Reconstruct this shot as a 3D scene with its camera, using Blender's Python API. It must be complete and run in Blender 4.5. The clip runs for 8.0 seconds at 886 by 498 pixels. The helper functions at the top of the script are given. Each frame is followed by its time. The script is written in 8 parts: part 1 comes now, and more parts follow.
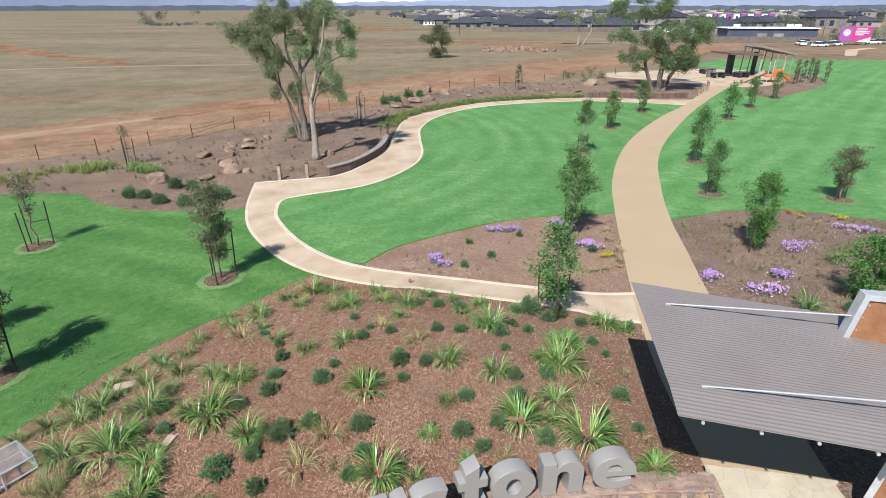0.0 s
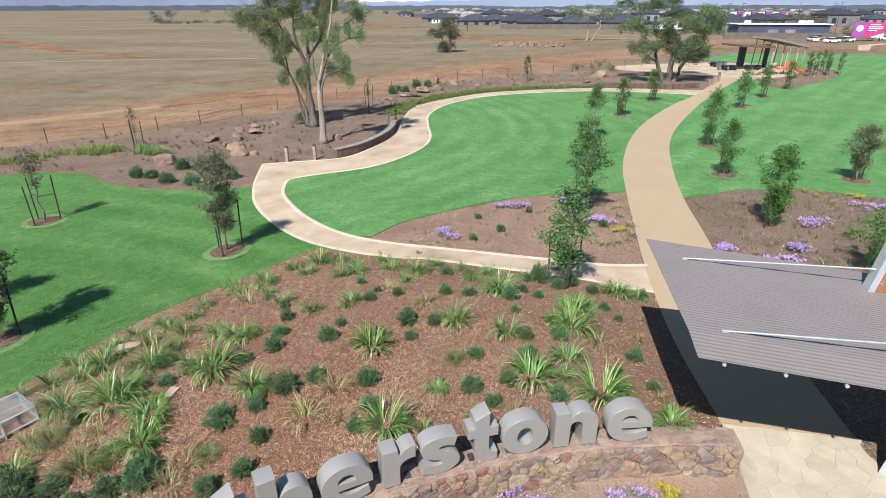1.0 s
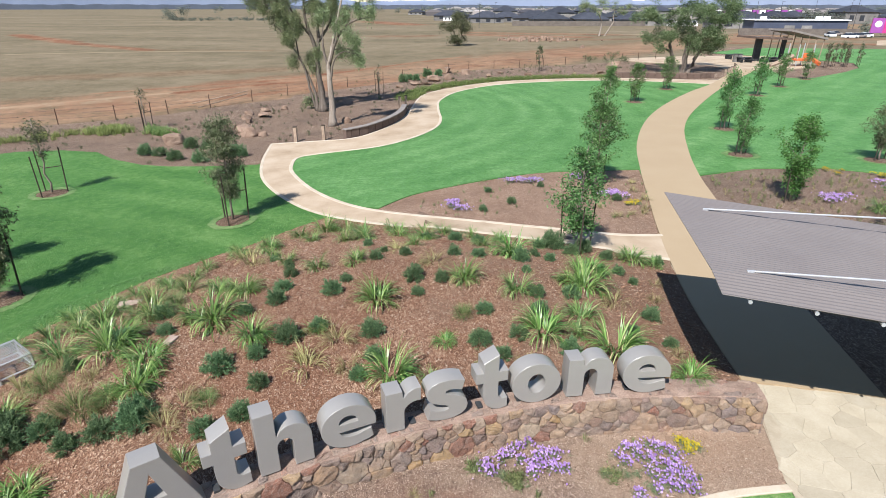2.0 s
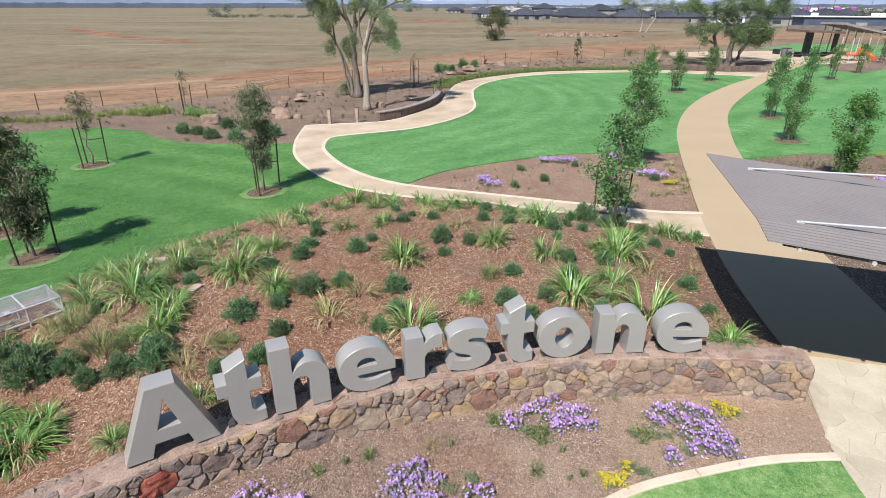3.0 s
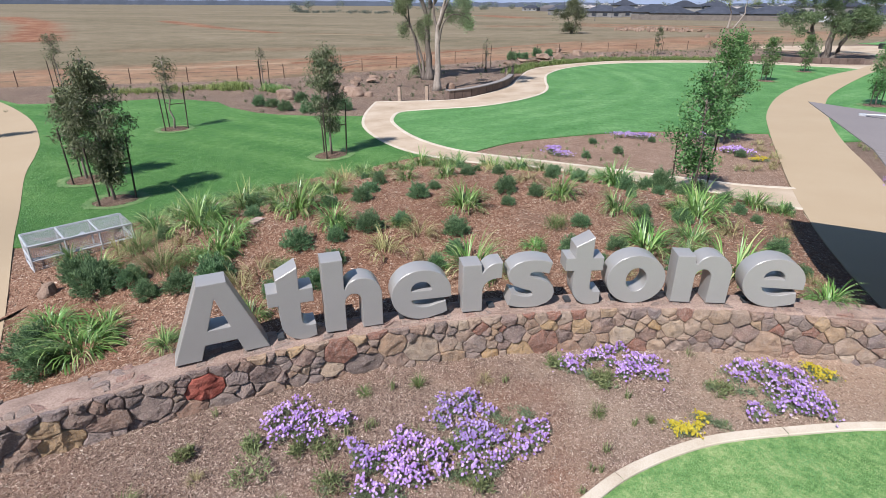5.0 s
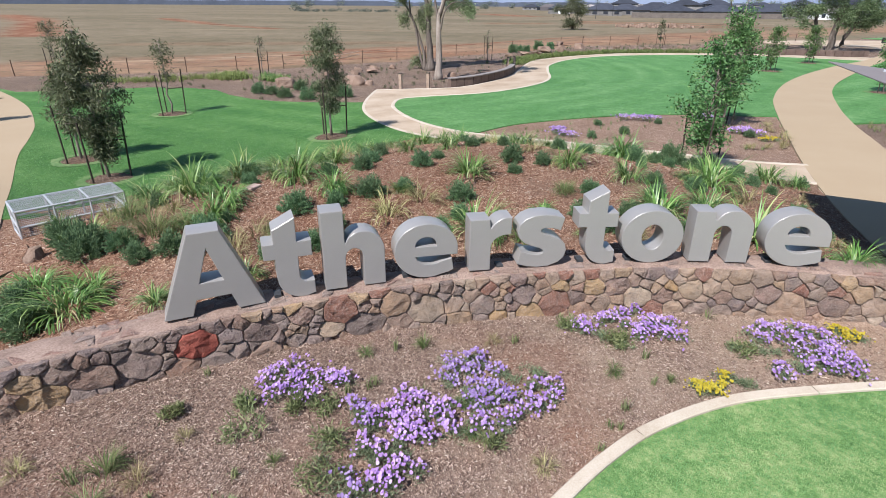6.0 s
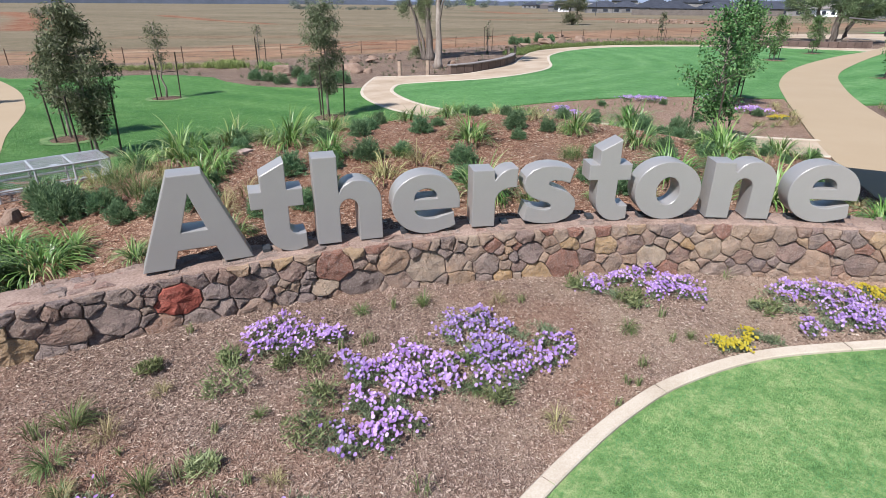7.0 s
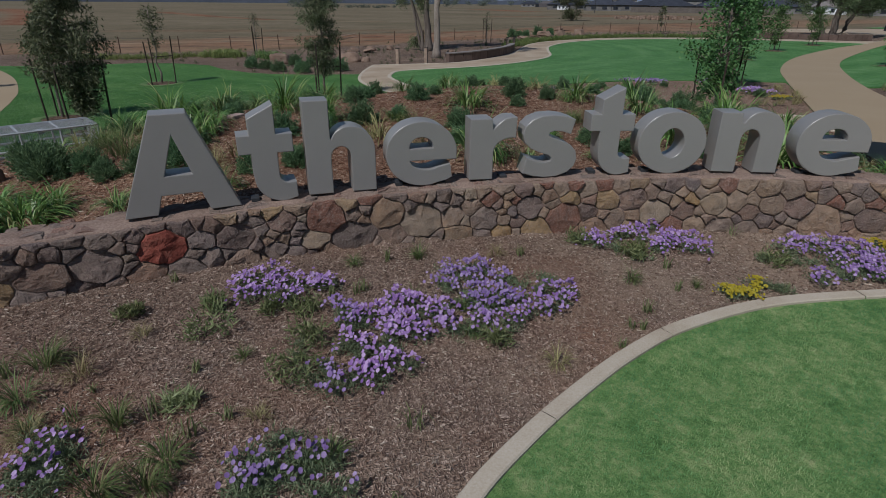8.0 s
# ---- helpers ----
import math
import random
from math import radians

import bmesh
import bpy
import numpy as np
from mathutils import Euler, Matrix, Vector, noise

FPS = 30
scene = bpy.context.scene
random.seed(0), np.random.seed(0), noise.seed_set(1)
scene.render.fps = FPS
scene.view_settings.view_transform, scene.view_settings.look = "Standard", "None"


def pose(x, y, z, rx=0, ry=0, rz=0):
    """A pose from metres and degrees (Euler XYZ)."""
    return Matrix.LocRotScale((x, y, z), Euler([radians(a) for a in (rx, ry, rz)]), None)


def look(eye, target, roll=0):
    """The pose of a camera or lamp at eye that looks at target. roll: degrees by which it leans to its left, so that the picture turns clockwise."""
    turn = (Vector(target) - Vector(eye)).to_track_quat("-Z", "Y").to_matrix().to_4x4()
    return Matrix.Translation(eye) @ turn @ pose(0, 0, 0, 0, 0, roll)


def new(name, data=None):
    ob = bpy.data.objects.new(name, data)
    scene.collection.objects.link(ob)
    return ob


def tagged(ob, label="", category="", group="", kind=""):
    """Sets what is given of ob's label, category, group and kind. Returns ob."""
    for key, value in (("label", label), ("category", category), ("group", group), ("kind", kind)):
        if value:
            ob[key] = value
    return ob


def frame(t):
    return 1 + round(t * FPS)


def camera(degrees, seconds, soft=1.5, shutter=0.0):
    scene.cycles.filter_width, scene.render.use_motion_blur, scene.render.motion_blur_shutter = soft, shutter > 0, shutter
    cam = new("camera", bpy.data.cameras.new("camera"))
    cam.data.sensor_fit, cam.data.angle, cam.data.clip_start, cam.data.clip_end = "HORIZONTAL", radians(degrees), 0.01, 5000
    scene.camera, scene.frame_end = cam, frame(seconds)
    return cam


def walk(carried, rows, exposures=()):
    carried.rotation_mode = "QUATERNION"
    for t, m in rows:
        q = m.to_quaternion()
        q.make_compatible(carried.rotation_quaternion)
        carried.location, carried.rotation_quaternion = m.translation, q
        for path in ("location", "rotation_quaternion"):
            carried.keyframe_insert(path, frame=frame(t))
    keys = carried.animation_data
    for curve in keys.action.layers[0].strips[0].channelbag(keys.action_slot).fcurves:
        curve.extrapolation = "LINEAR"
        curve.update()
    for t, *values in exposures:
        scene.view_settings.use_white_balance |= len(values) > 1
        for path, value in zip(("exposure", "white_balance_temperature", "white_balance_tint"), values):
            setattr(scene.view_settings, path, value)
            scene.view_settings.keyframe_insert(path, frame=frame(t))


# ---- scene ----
cam = camera(77.8, 8.0, soft=0.5)
METRES, EYE, TILT, LEAN, TURN = 7.0, 9.83, -23.8, 0.0, 0.0
ROWS = [
    (0.0, 0.0, 0.0, 0.0, -0.0, 0.0, -0.0),
    (0.5, -0.0064, 0.0251, -0.0754, 0.15, 0.01, -0.06),
    (1.0, -0.0083, 0.0494, -0.1606, 0.72, -0.0, -0.3),
    (2.5, 0.0022, 0.1489, -0.3961, 2.88, -0.1, -1.38),
    (3.0, 0.0118, 0.1691, -0.458, 5.04, -0.2, -2.37),
    (3.5, 0.0169, 0.1875, -0.5012, 7.9, -0.39, -3.67),
    (4.0, 0.0174, 0.2033, -0.5359, 10.06, -0.58, -4.68),
    (5.5, 0.0112, 0.2659, -0.674, 11.65, -0.78, -5.46),
    (6.0, -0.0001, 0.3035, -0.7194, 11.6, -0.77, -5.45),
    (6.5, -0.0062, 0.343, -0.7634, 11.58, -0.81, -5.43),
    (7.0, -0.0097, 0.3765, -0.8088, 11.55, -0.84, -5.42),
    (7.5, -0.0108, 0.4028, -0.8549, 11.5, -0.89, -5.43),
    (8.0, -0.0039, 0.4161, -0.8954, 11.44, -0.91, -5.44),
]
EXPOSURES = [(0.0, 0.78, 6500, 10), (1.2, 0.8, 6500, 10), (2.4, 0.83, 6500, 10), (3.5, 0.84, 6500, 10), (4.0, 0.76, 6260, 13), (7.2, 0.75, 6260, 13), (7.35, 0.7, 6240, 13), (7.5, 0.51, 6220, 12), (7.7, 0.14, 6200, 11), (7.9, -0.38, 6150, 10), (8.0, -0.73, 6150, 10)]
walk(cam, [(t, pose(0, 0, EYE, TILT, LEAN, TURN) @ pose(METRES * x, METRES * y, METRES * z, 90 + pitch, roll, yaw)) for t, x, y, z, yaw, pitch, roll in ROWS], EXPOSURES)

# ---------------------------------------------------------------- light
SUN_EL, SUN_AZ = 49.5, 204.0
world = bpy.data.worlds.new("sky")
scene.world = world
world.use_nodes = True
wn = world.node_tree.nodes
sky = wn.new("ShaderNodeTexSky")
sky.sky_type = "NISHITA"
sky.sun_disc = False
sky.sun_elevation, sky.sun_rotation = radians(SUN_EL), radians(SUN_AZ)
sky.air_density, sky.dust_density, sky.ozone_density = 1.0, 0.0, 3.0
wn["Background"].inputs["Strength"].default_value = 0.08
world.node_tree.links.new(sky.outputs[0], wn["Background"].inputs[0])
sun_dir = Vector((math.sin(radians(SUN_AZ)) * math.cos(radians(SUN_EL)), math.cos(radians(SUN_AZ)) * math.cos(radians(SUN_EL)), math.sin(radians(SUN_EL))))
sun = new("sun", bpy.data.lights.new("sun", "SUN"))
sun.data.energy, sun.data.angle, sun.data.color = 4.9, radians(0.5), (1.0, 0.972, 0.945)
sun.matrix_world = look(sun_dir * 50, (0, 0, 0))

# ---------------------------------------------------------------- terrain
WALL_C, WALL_R = (4.73, -6.36), 14.7


def sstep(v, a, b):
    t = np.clip((v - a) / (b - a), 0, 1)
    return t * t * (3 - 2 * t)


def base_height(x, y):
    left = sstep(3 - x, 0, 20)
    return -0.05 * sstep(y, 9, 18) - 0.8 * left * sstep(y, 6, 14) - 0.4 * (1 - left) * sstep(y, 20, 50)


def wall_top(x):
    """Height of the sign wall's top, which rises a little to the right."""
    return 0.64 + 0.15 * np.clip((x + 4.8) / 6.8, 0, 1)


# broad swells and hollows of the mound: place and height
SWELLS = ((-6.5, 5.6, -0.1), (-8, 7, 0.04), (-6, 7, 0.1), (-7, 9.5, 0.3), (-2, 9.5, -0.19), (0.5, 9.8, -0.31), (3, 10.5, -0.15), (-7, 12.3, 0.04), (-4, 12.5, 0.1), (-1, 13, 0.09), (2, 13, 0.05), (5, 12.5, -0.05), (-3, 16, 0.21), (1, 16, -0.1))


def mound(x, y):
    d = np.hypot(x - WALL_C[0], y - WALL_C[1]) - WALL_R
    u = np.sqrt(((x + 0.8) / np.where(x < -0.8, 12.0, 9.0)) ** 2 + ((y - 11.5) / 7.8) ** 2)
    bump = 1.2 * (1 - sstep(u, 0.1, 1.05))
    kept = (wall_top(x) - 0.06) * (1 - sstep(d, 0.6, 5.5)) * sstep(x, -7.4, -4.9)
    k = 0.12
    m = np.logaddexp(bump / k, kept / k) * k - k * math.log(2) * (bump < 0.05) * (kept < 0.05)
    for cx, cy, rise in SWELLS:
        m = m + rise * np.exp(-((x - cx) ** 2 + (y - cy) ** 2) / 7.22)
    return m * sstep(d, 0.0, 0.3) * sstep(6.3 - x, 0, 1.6)


def ground_z(x, y):
    return float(base_height(x, y) + mound(x, y))


def drop(x, y, dz=0.0):
    return (x, y, ground_z(x, y) + dz)


# ---------------------------------------------------------------- materials
def material(name, rough=0.8, metal=0.0, spec=0.3):
    m = bpy.data.materials.new(name)
    m.use_nodes = True
    b = m.node_tree.nodes["Principled BSDF"]
    b.inputs["Roughness"].default_value = rough
    b.inputs["Metallic"].default_value = metal
    b.inputs["Specular IOR Level"].default_value = spec
    return m, m.node_tree.nodes, m.node_tree.links, b


def coords(n, l, space="world"):
    if space == "world":
        return n.new("ShaderNodeNewGeometry").outputs["Position"]
    return n.new("ShaderNodeTexCoord").outputs["Object"]


def noise_tex(n, l, vec, scale, detail=4, rough=0.6, stretch=None):
    t = n.new("ShaderNodeTexNoise")
    t.inputs["Scale"].default_value, t.inputs["Detail"].default_value, t.inputs["Roughness"].default_value = scale, detail, rough
    if stretch:
        mp = n.new("ShaderNodeMapping")
        mp.inputs["Scale"].default_value = stretch
        l.new(vec, mp.inputs["Vector"])
        vec = mp.outputs[0]
    l.new(vec, t.inputs["Vector"])
    return t.outputs["Fac"]


def ramp(n, l, fac, stops):
    r = n.new("ShaderNodeValToRGB")
    e = r.color_ramp.elements
    while len(e) < len(stops):
        e.new(0.5)
    for i, (p, c) in enumerate(stops):
        e[i].position, e[i].color = p, (*c, 1)
    l.new(fac, r.inputs[0])
    return r.outputs[0]


def mix(n, l, fac, a, b, mode="MIX"):
    m = n.new("ShaderNodeMix")
    m.data_type, m.blend_type = "RGBA", mode
    for sock, v in ((m.inputs[0], fac), (m.inputs[6], a), (m.inputs[7], b)):
        if isinstance(v, (int, float)):
            sock.default_value = v
        elif isinstance(v, tuple):
            sock.default_value = (*v, 1)
        else:
            l.new(v, sock)
    return m.outputs[2]


def math_node(n, l, op, a, b=None, c=None, clamp=False):
    m = n.new("ShaderNodeMath")
    m.operation, m.use_clamp = op, clamp
    for sock, v in zip(m.inputs, (a, b, c)):
        if v is None:
            continue
        if isinstance(v, (int, float)):
            sock.default_value = v
        else:
            l.new(v, sock)
    return m.outputs[0]


def bump_to(n, l, b, height, strength=0.4, dist=0.02):
    k = n.new("ShaderNodeBump")
    k.inputs["Strength"].default_value, k.inputs["Distance"].default_value = strength, dist
    l.new(height, k.inputs["Height"])
    l.new(k.outputs[0], b.inputs["Normal"])


def grained(name, dark, mid, light, scale=8.0, fine=60.0, rough=0.85, metal=0.0, space="world", bump=0.4, dist=0.01, stretch=None, vary=0.0, spec=0.3, fine_mix=0.5):
    """A surface with coarse stains and fine grain; vary shifts its lightness from object to object."""
    m, n, l, b = material(name, rough, metal, spec)
    v = coords(n, l, space)
    big = noise_tex(n, l, v, scale, 5, 0.6, stretch)
    small = noise_tex(n, l, v, fine, 3, 0.7, stretch)
    fac = mix(n, l, fine_mix, big, small)
    col = ramp(n, l, fac, [(0.33, dark), (0.5, mid), (0.67, light)])
    if vary:
        info = n.new("ShaderNodeObjectInfo")
        hsv = n.new("ShaderNodeHueSaturation")
        l.new(col, hsv.inputs["Color"])
        l.new(math_node(n, l, "MULTIPLY_ADD", info.outputs["Random"], vary, 1 - vary / 2), hsv.inputs["Value"])
        col = hsv.outputs[0]
    l.new(col, b.inputs["Base Color"])
    if bump:
        bump_to(n, l, b, fac, bump, dist)
    return m


def leafy(name, dark, mid, light, rough=0.55, spec=0.25, through_light=0.25, tips=()):
    """Leaves whose tone changes from leaf to leaf, a little light passing through."""
    m, n, l, b = material(name, rough, 0, spec)
    g = n.new("ShaderNodeNewGeometry")
    col = ramp(n, l, g.outputs["Random Per Island"], [(0.0, dark), (0.5, mid), (0.84 if tips else 1.0, light), *tips])
    info = n.new("ShaderNodeObjectInfo")
    hsv = n.new("ShaderNodeHueSaturation")
    l.new(col, hsv.inputs["Color"])
    l.new(math_node(n, l, "MULTIPLY_ADD", info.outputs["Random"], 0.3, 0.85), hsv.inputs["Value"])
    l.new(math_node(n, l, "MULTIPLY_ADD", info.outputs["Random"], 0.03, 0.485), hsv.inputs["Hue"])
    l.new(hsv.outputs[0], b.inputs["Base Color"])
    tr = n.new("ShaderNodeBsdfTranslucent")
    l.new(hsv.outputs[0], tr.inputs[0])
    mx = n.new("ShaderNodeMixShader")
    mx.inputs[0].default_value = through_light
    l.new(b.outputs[0], mx.inputs[1])
    l.new(tr.outputs[0], mx.inputs[2])
    l.new(mx.outputs[0], n["Material Output"].inputs[0])
    return m


def mulch(name, dark, mid, light, pale, tint=(0.27, 0.115, 0.06), scale=58, soil=None):
    """Bark chips: small stretched cells of many browns with pale slivers."""
    m, n, l, b = material(name, 0.95, 0, 0.15)
    v = coords(n, l)
    warp = n.new("ShaderNodeTexNoise")
    warp.inputs["Scale"].default_value = 9
    l.new(v, warp.inputs["Vector"])
    vv = n.new("ShaderNodeVectorMath")
    vv.operation = "MULTIPLY_ADD"
    vv.inputs[1].default_value = (0.12, 0.12, 0.12)
    l.new(warp.outputs["Color"], vv.inputs[0])
    l.new(v, vv.inputs[2])
    cell = n.new("ShaderNodeTexVoronoi")
    cell.inputs["Scale"].default_value = scale
    mp = n.new("ShaderNodeMapping")
    mp.inputs["Scale"].default_value = (1.0, 0.5, 1.0)
    mp.inputs["Rotation"].default_value = (0, 0, 0.6)
    l.new(vv.outputs[0], mp.inputs["Vector"])
    l.new(mp.outputs[0], cell.inputs["Vector"])
    sep = n.new("ShaderNodeSeparateColor")
    l.new(cell.outputs["Color"], sep.inputs[0])
    col = ramp(n, l, sep.outputs[0], [(0.0, dark), (0.45, mid), (0.8, light), (0.97, pale)])
    big = noise_tex(n, l, v, 0.55, 5, 0.65)
    mid_n = noise_tex(n, l, v, 3.5, 4, 0.7)
    col = mix(n, l, math_node(n, l, "MULTIPLY_ADD", big, 2.6, -0.95, True), col, mix(n, l, 0.5, col, dark), "MIX")
    col = mix(n, l, math_node(n, l, "MULTIPLY_ADD", mid_n, 1.8, -0.75, True), col, mix(n, l, 0.5, col, light), "MIX")
    clot = noise_tex(n, l, v, 7.5, 5, 0.8)
    col = mix(n, l, math_node(n, l, "MULTIPLY_ADD", clot, -4.0, 1.85, True), col, mix(n, l, 0.4, col, dark))
    col = mix(n, l, math_node(n, l, "MULTIPLY_ADD", clot, 4.0, -2.15, True), col, mix(n, l, 0.4, col, pale))
    broad = noise_tex(n, l, v, 0.3, 4, 0.6)
    col = mix(n, l, math_node(n, l, "MULTIPLY_ADD", broad, 4.0, -1.85, True), col, mix(n, l, 0.5, col, tint))
    if soil:
        # worn places where fine grey soil shows between the chips
        worn = math_node(n, l, "ADD", noise_tex(n, l, v, 0.9, 5, 0.65), math_node(n, l, "MULTIPLY", noise_tex(n, l, v, 14, 4, 0.7), 0.25))
        sep_x = n.new("ShaderNodeSeparateXYZ")
        l.new(v, sep_x.inputs[0])
        worn = math_node(n, l, "ADD", worn, math_node(n, l, "MULTIPLY_ADD", sep_x.outputs[0], 0.055, 0.0))
        col = mix(n, l, math_node(n, l, "MULTIPLY_ADD", worn, 5.0, -2.9, True), col, mix(n, l, 0.5, col, soil))
    l.new(col, b.inputs["Base Color"])
    bump_to(n, l, b, math_node(n, l, "ADD", cell.outputs["Distance"], math_node(n, l, "MULTIPLY", sep.outputs[1], 0.6)), 0.75 if soil else 0.9, 0.025)
    return m


def turf(name, dark, mid, light, stripe=None):
    """Mown grass: fine blades, patches and, where given, the mower's curved lanes."""
    m, n, l, b = material(name, 0.75, 0, 0.2)
    v = coords(n, l)
    fine = noise_tex(n, l, v, 26, 5, 0.85)
    mid_n = noise_tex(n, l, v, 2.2, 5, 0.65)
    big = noise_tex(n, l, v, 0.22, 4, 0.6)
    speck = noise_tex(n, l, v, 5.5, 6, 0.85)
    fine = mix(n, l, 0.55, fine, speck)
    fac = math_node(n, l, "ADD", math_node(n, l, "MULTIPLY", fine, 0.85), math_node(n, l, "ADD", math_node(n, l, "MULTIPLY", mid_n, 0.24), math_node(n, l, "MULTIPLY_ADD", big, 0.22, -0.155)))
    if stripe:
        cx, cy, lane, amount = stripe
        d = n.new("ShaderNodeVectorMath")
        d.operation = "DISTANCE"
        d.inputs[1].default_value = (cx, cy, 0)
        w = n.new("ShaderNodeVectorMath")
        w.operation = "MULTIPLY_ADD"
        w.inputs[1].default_value = (1.5, 1.5, 0)
        nz = n.new("ShaderNodeTexNoise")
        nz.inputs["Scale"].default_value = 0.08
        l.new(v, nz.inputs["Vector"])
        l.new(nz.outputs["Color"], w.inputs[0])
        l.new(v, w.inputs[2])
        l.new(w.outputs[0], d.inputs[0])
        wave = math_node(n, l, "SINE", math_node(n, l, "MULTIPLY", d.outputs["Value"], 2 * math.pi / lane))
        patch = noise_tex(n, l, v, 0.12, 2, 0.5)
        amp = math_node(n, l, "MULTIPLY", math_node(n, l, "MULTIPLY_ADD", patch, 3.0, -1.0, True), amount)
        fac = math_node(n, l, "MULTIPLY_ADD", wave, amp, fac)
    col = ramp(n, l, fac, [(0.37, dark), (0.5, mid), (0.64, light)])
    l.new(col, b.inputs["Base Color"])
    bump_to(n, l, b, fine, 1.0, 0.05)
    return m


def field_material():
    """Dry pasture: straw and olive patches, bare red earth along the graded strip and in scars."""
    m, n, l, b = material("dry_pasture", 0.95, 0, 0.1)
    v = coords(n, l)
    sx = n.new("ShaderNodeSeparateXYZ")
    l.new(v, sx.inputs[0])
    big = noise_tex(n, l, v, 0.02, 6, 0.6, (0.5, 1.4, 1))
    mid_n = noise_tex(n, l, v, 0.16, 5, 0.7)
    fine = noise_tex(n, l, v, 2.0, 6, 0.85)
    fac = math_node(n, l, "ADD", math_node(n, l, "MULTIPLY", big, 0.5), math_node(n, l, "ADD", math_node(n, l, "MULTIPLY", mid_n, 0.35), math_node(n, l, "MULTIPLY", fine, 0.18)))
    tuft = noise_tex(n, l, v, 0.55, 8, 0.9)
    fac = math_node(n, l, "MULTIPLY_ADD", fac, 1.0, math_node(n, l, "MULTIPLY_ADD", tuft, 0.5, -0.27))
    grass = ramp(n, l, fac, [(0.32, (0.083, 0.074, 0.042)), (0.45, (0.137, 0.112, 0.07)), (0.56, (0.182, 0.146, 0.097)), (0.7, (0.265, 0.214, 0.152))])
    earth = ramp(n, l, mix(n, l, 0.6, mid_n, tuft), [(0.36, (0.085, 0.035, 0.02)), (0.48, (0.18, 0.084, 0.048)), (0.56, (0.25, 0.14, 0.085)), (0.66, (0.34, 0.225, 0.15))])
    # graded strip beside the fence: distance from the fence's line, broken by noise
    line = math_node(n, l, "ADD", math_node(n, l, "MULTIPLY", sx.outputs[0], -0.73), math_node(n, l, "MULTIPLY", sx.outputs[1], 0.68))
    edge = math_node(n, l, "ADD", line, math_node(n, l, "MULTIPLY_ADD", mid_n, 16, -8))
    strip = math_node(n, l, "MULTIPLY", math_node(n, l, "MULTIPLY_ADD", edge, 0.16, -7.3, True), math_node(n, l, "MULTIPLY_ADD", edge, -0.22, 15.2, True))
    strip = math_node(n, l, "MULTIPLY", strip, math_node(n, l, "MULTIPLY_ADD", mix(n, l, 0.5, big, tuft), 6.0, -2.4, True))
    straw = math_node(n, l, "MULTIPLY", math_node(n, l, "MULTIPLY_ADD", edge, 0.3, -14.5, True), math_node(n, l, "MULTIPLY_ADD", edge, -0.3, 19.8, True))
    grass = mix(n, l, math_node(n, l, "MULTIPLY", straw, math_node(n, l, "MULTIPLY_ADD", tuft, 4.0, -1.5, True)), grass, (0.295, 0.215, 0.14))

    def scar(ax, ay, bx, by, wide, amount):
        """A torn line of bare earth from a to b."""
        pa = n.new("ShaderNodeVectorMath")
        pa.operation = "SUBTRACT"
        pa.inputs[1].default_value = (ax, ay, 0)
        flat = n.new("ShaderNodeVectorMath")
        flat.operation = "MULTIPLY"
        flat.inputs[1].default_value = (1, 1, 0)
        l.new(v, flat.inputs[0])
        l.new(flat.outputs[0], pa.inputs[0])
        dt = n.new("ShaderNodeVectorMath")
        dt.operation = "DOT_PRODUCT"
        ln2 = (bx - ax) ** 2 + (by - ay) ** 2
        dt.inputs[1].default_value = ((bx - ax) / ln2, (by - ay) / ln2, 0)
        l.new(pa.outputs[0], dt.inputs[0])
        h = math_node(n, l, "MULTIPLY", dt.outputs["Value"], 1.0, None, True)
        on = n.new("ShaderNodeVectorMath")
        on.operation = "SCALE"
        on.inputs[0].default_value = (bx - ax, by - ay, 0)
        l.new(h, on.inputs["Scale"])
        ds = n.new("ShaderNodeVectorMath")
        ds.operation = "DISTANCE"
        l.new(pa.outputs[0], ds.inputs[0])
        l.new(on.outputs[0], ds.inputs[1])
        d = math_node(n, l, "MULTIPLY_ADD", mix(n, l, 0.5, mid_n, tuft), wide * 3.0, math_node(n, l, "MULTIPLY_ADD", ds.outputs["Value"], 1.0, -1.5 * wide))
        return math_node(n, l, "MULTIPLY", math_node(n, l, "MULTIPLY_ADD", d, -1.6 / wide, 1.5, True), amount)

    bare = math_node(n, l, "MULTIPLY", strip, 0.95)
    for row in ((-140, 181, -99, 143, 4.5, 0.95), (-99, 143, -64, 116, 3.2, 0.85), (-29.5, 58.2, -20.4, 67.3, 1.3, 1.0), (-58, 68, -24, 82, 5.0, 0.28), (-64, 116, -40, 119, 1.5, 0.4), (-38, 57, -20, 71.5, 1.0, 0.9), (-24, 67.5, -8, 90, 1.2, 1.0), (-8, 90, 0, 98.7, 1.4, 0.9), (-55, 350, -25, 295, 14, 1.0), (-24, 175, -12, 178, 8, 0.55), (4, 196, 46, 180, 7, 0.75), (-1, 80, 9, 95, 3, 0.7), (-230, 200, -150, 140, 9, 1.0), (-150, 140, -88, 80, 7, 1.0), (-26, 52, -16, 62, 1.6, 0.8), (62, 142, 140, 131, 6, 0.8), (72, 160, 130, 157, 8, 0.55), (5, 180, 32, 166, 8, 0.8), (22, 150, 62, 160, 5, 0.45)):
        bare = math_node(n, l, "MAXIMUM", bare, scar(*row))
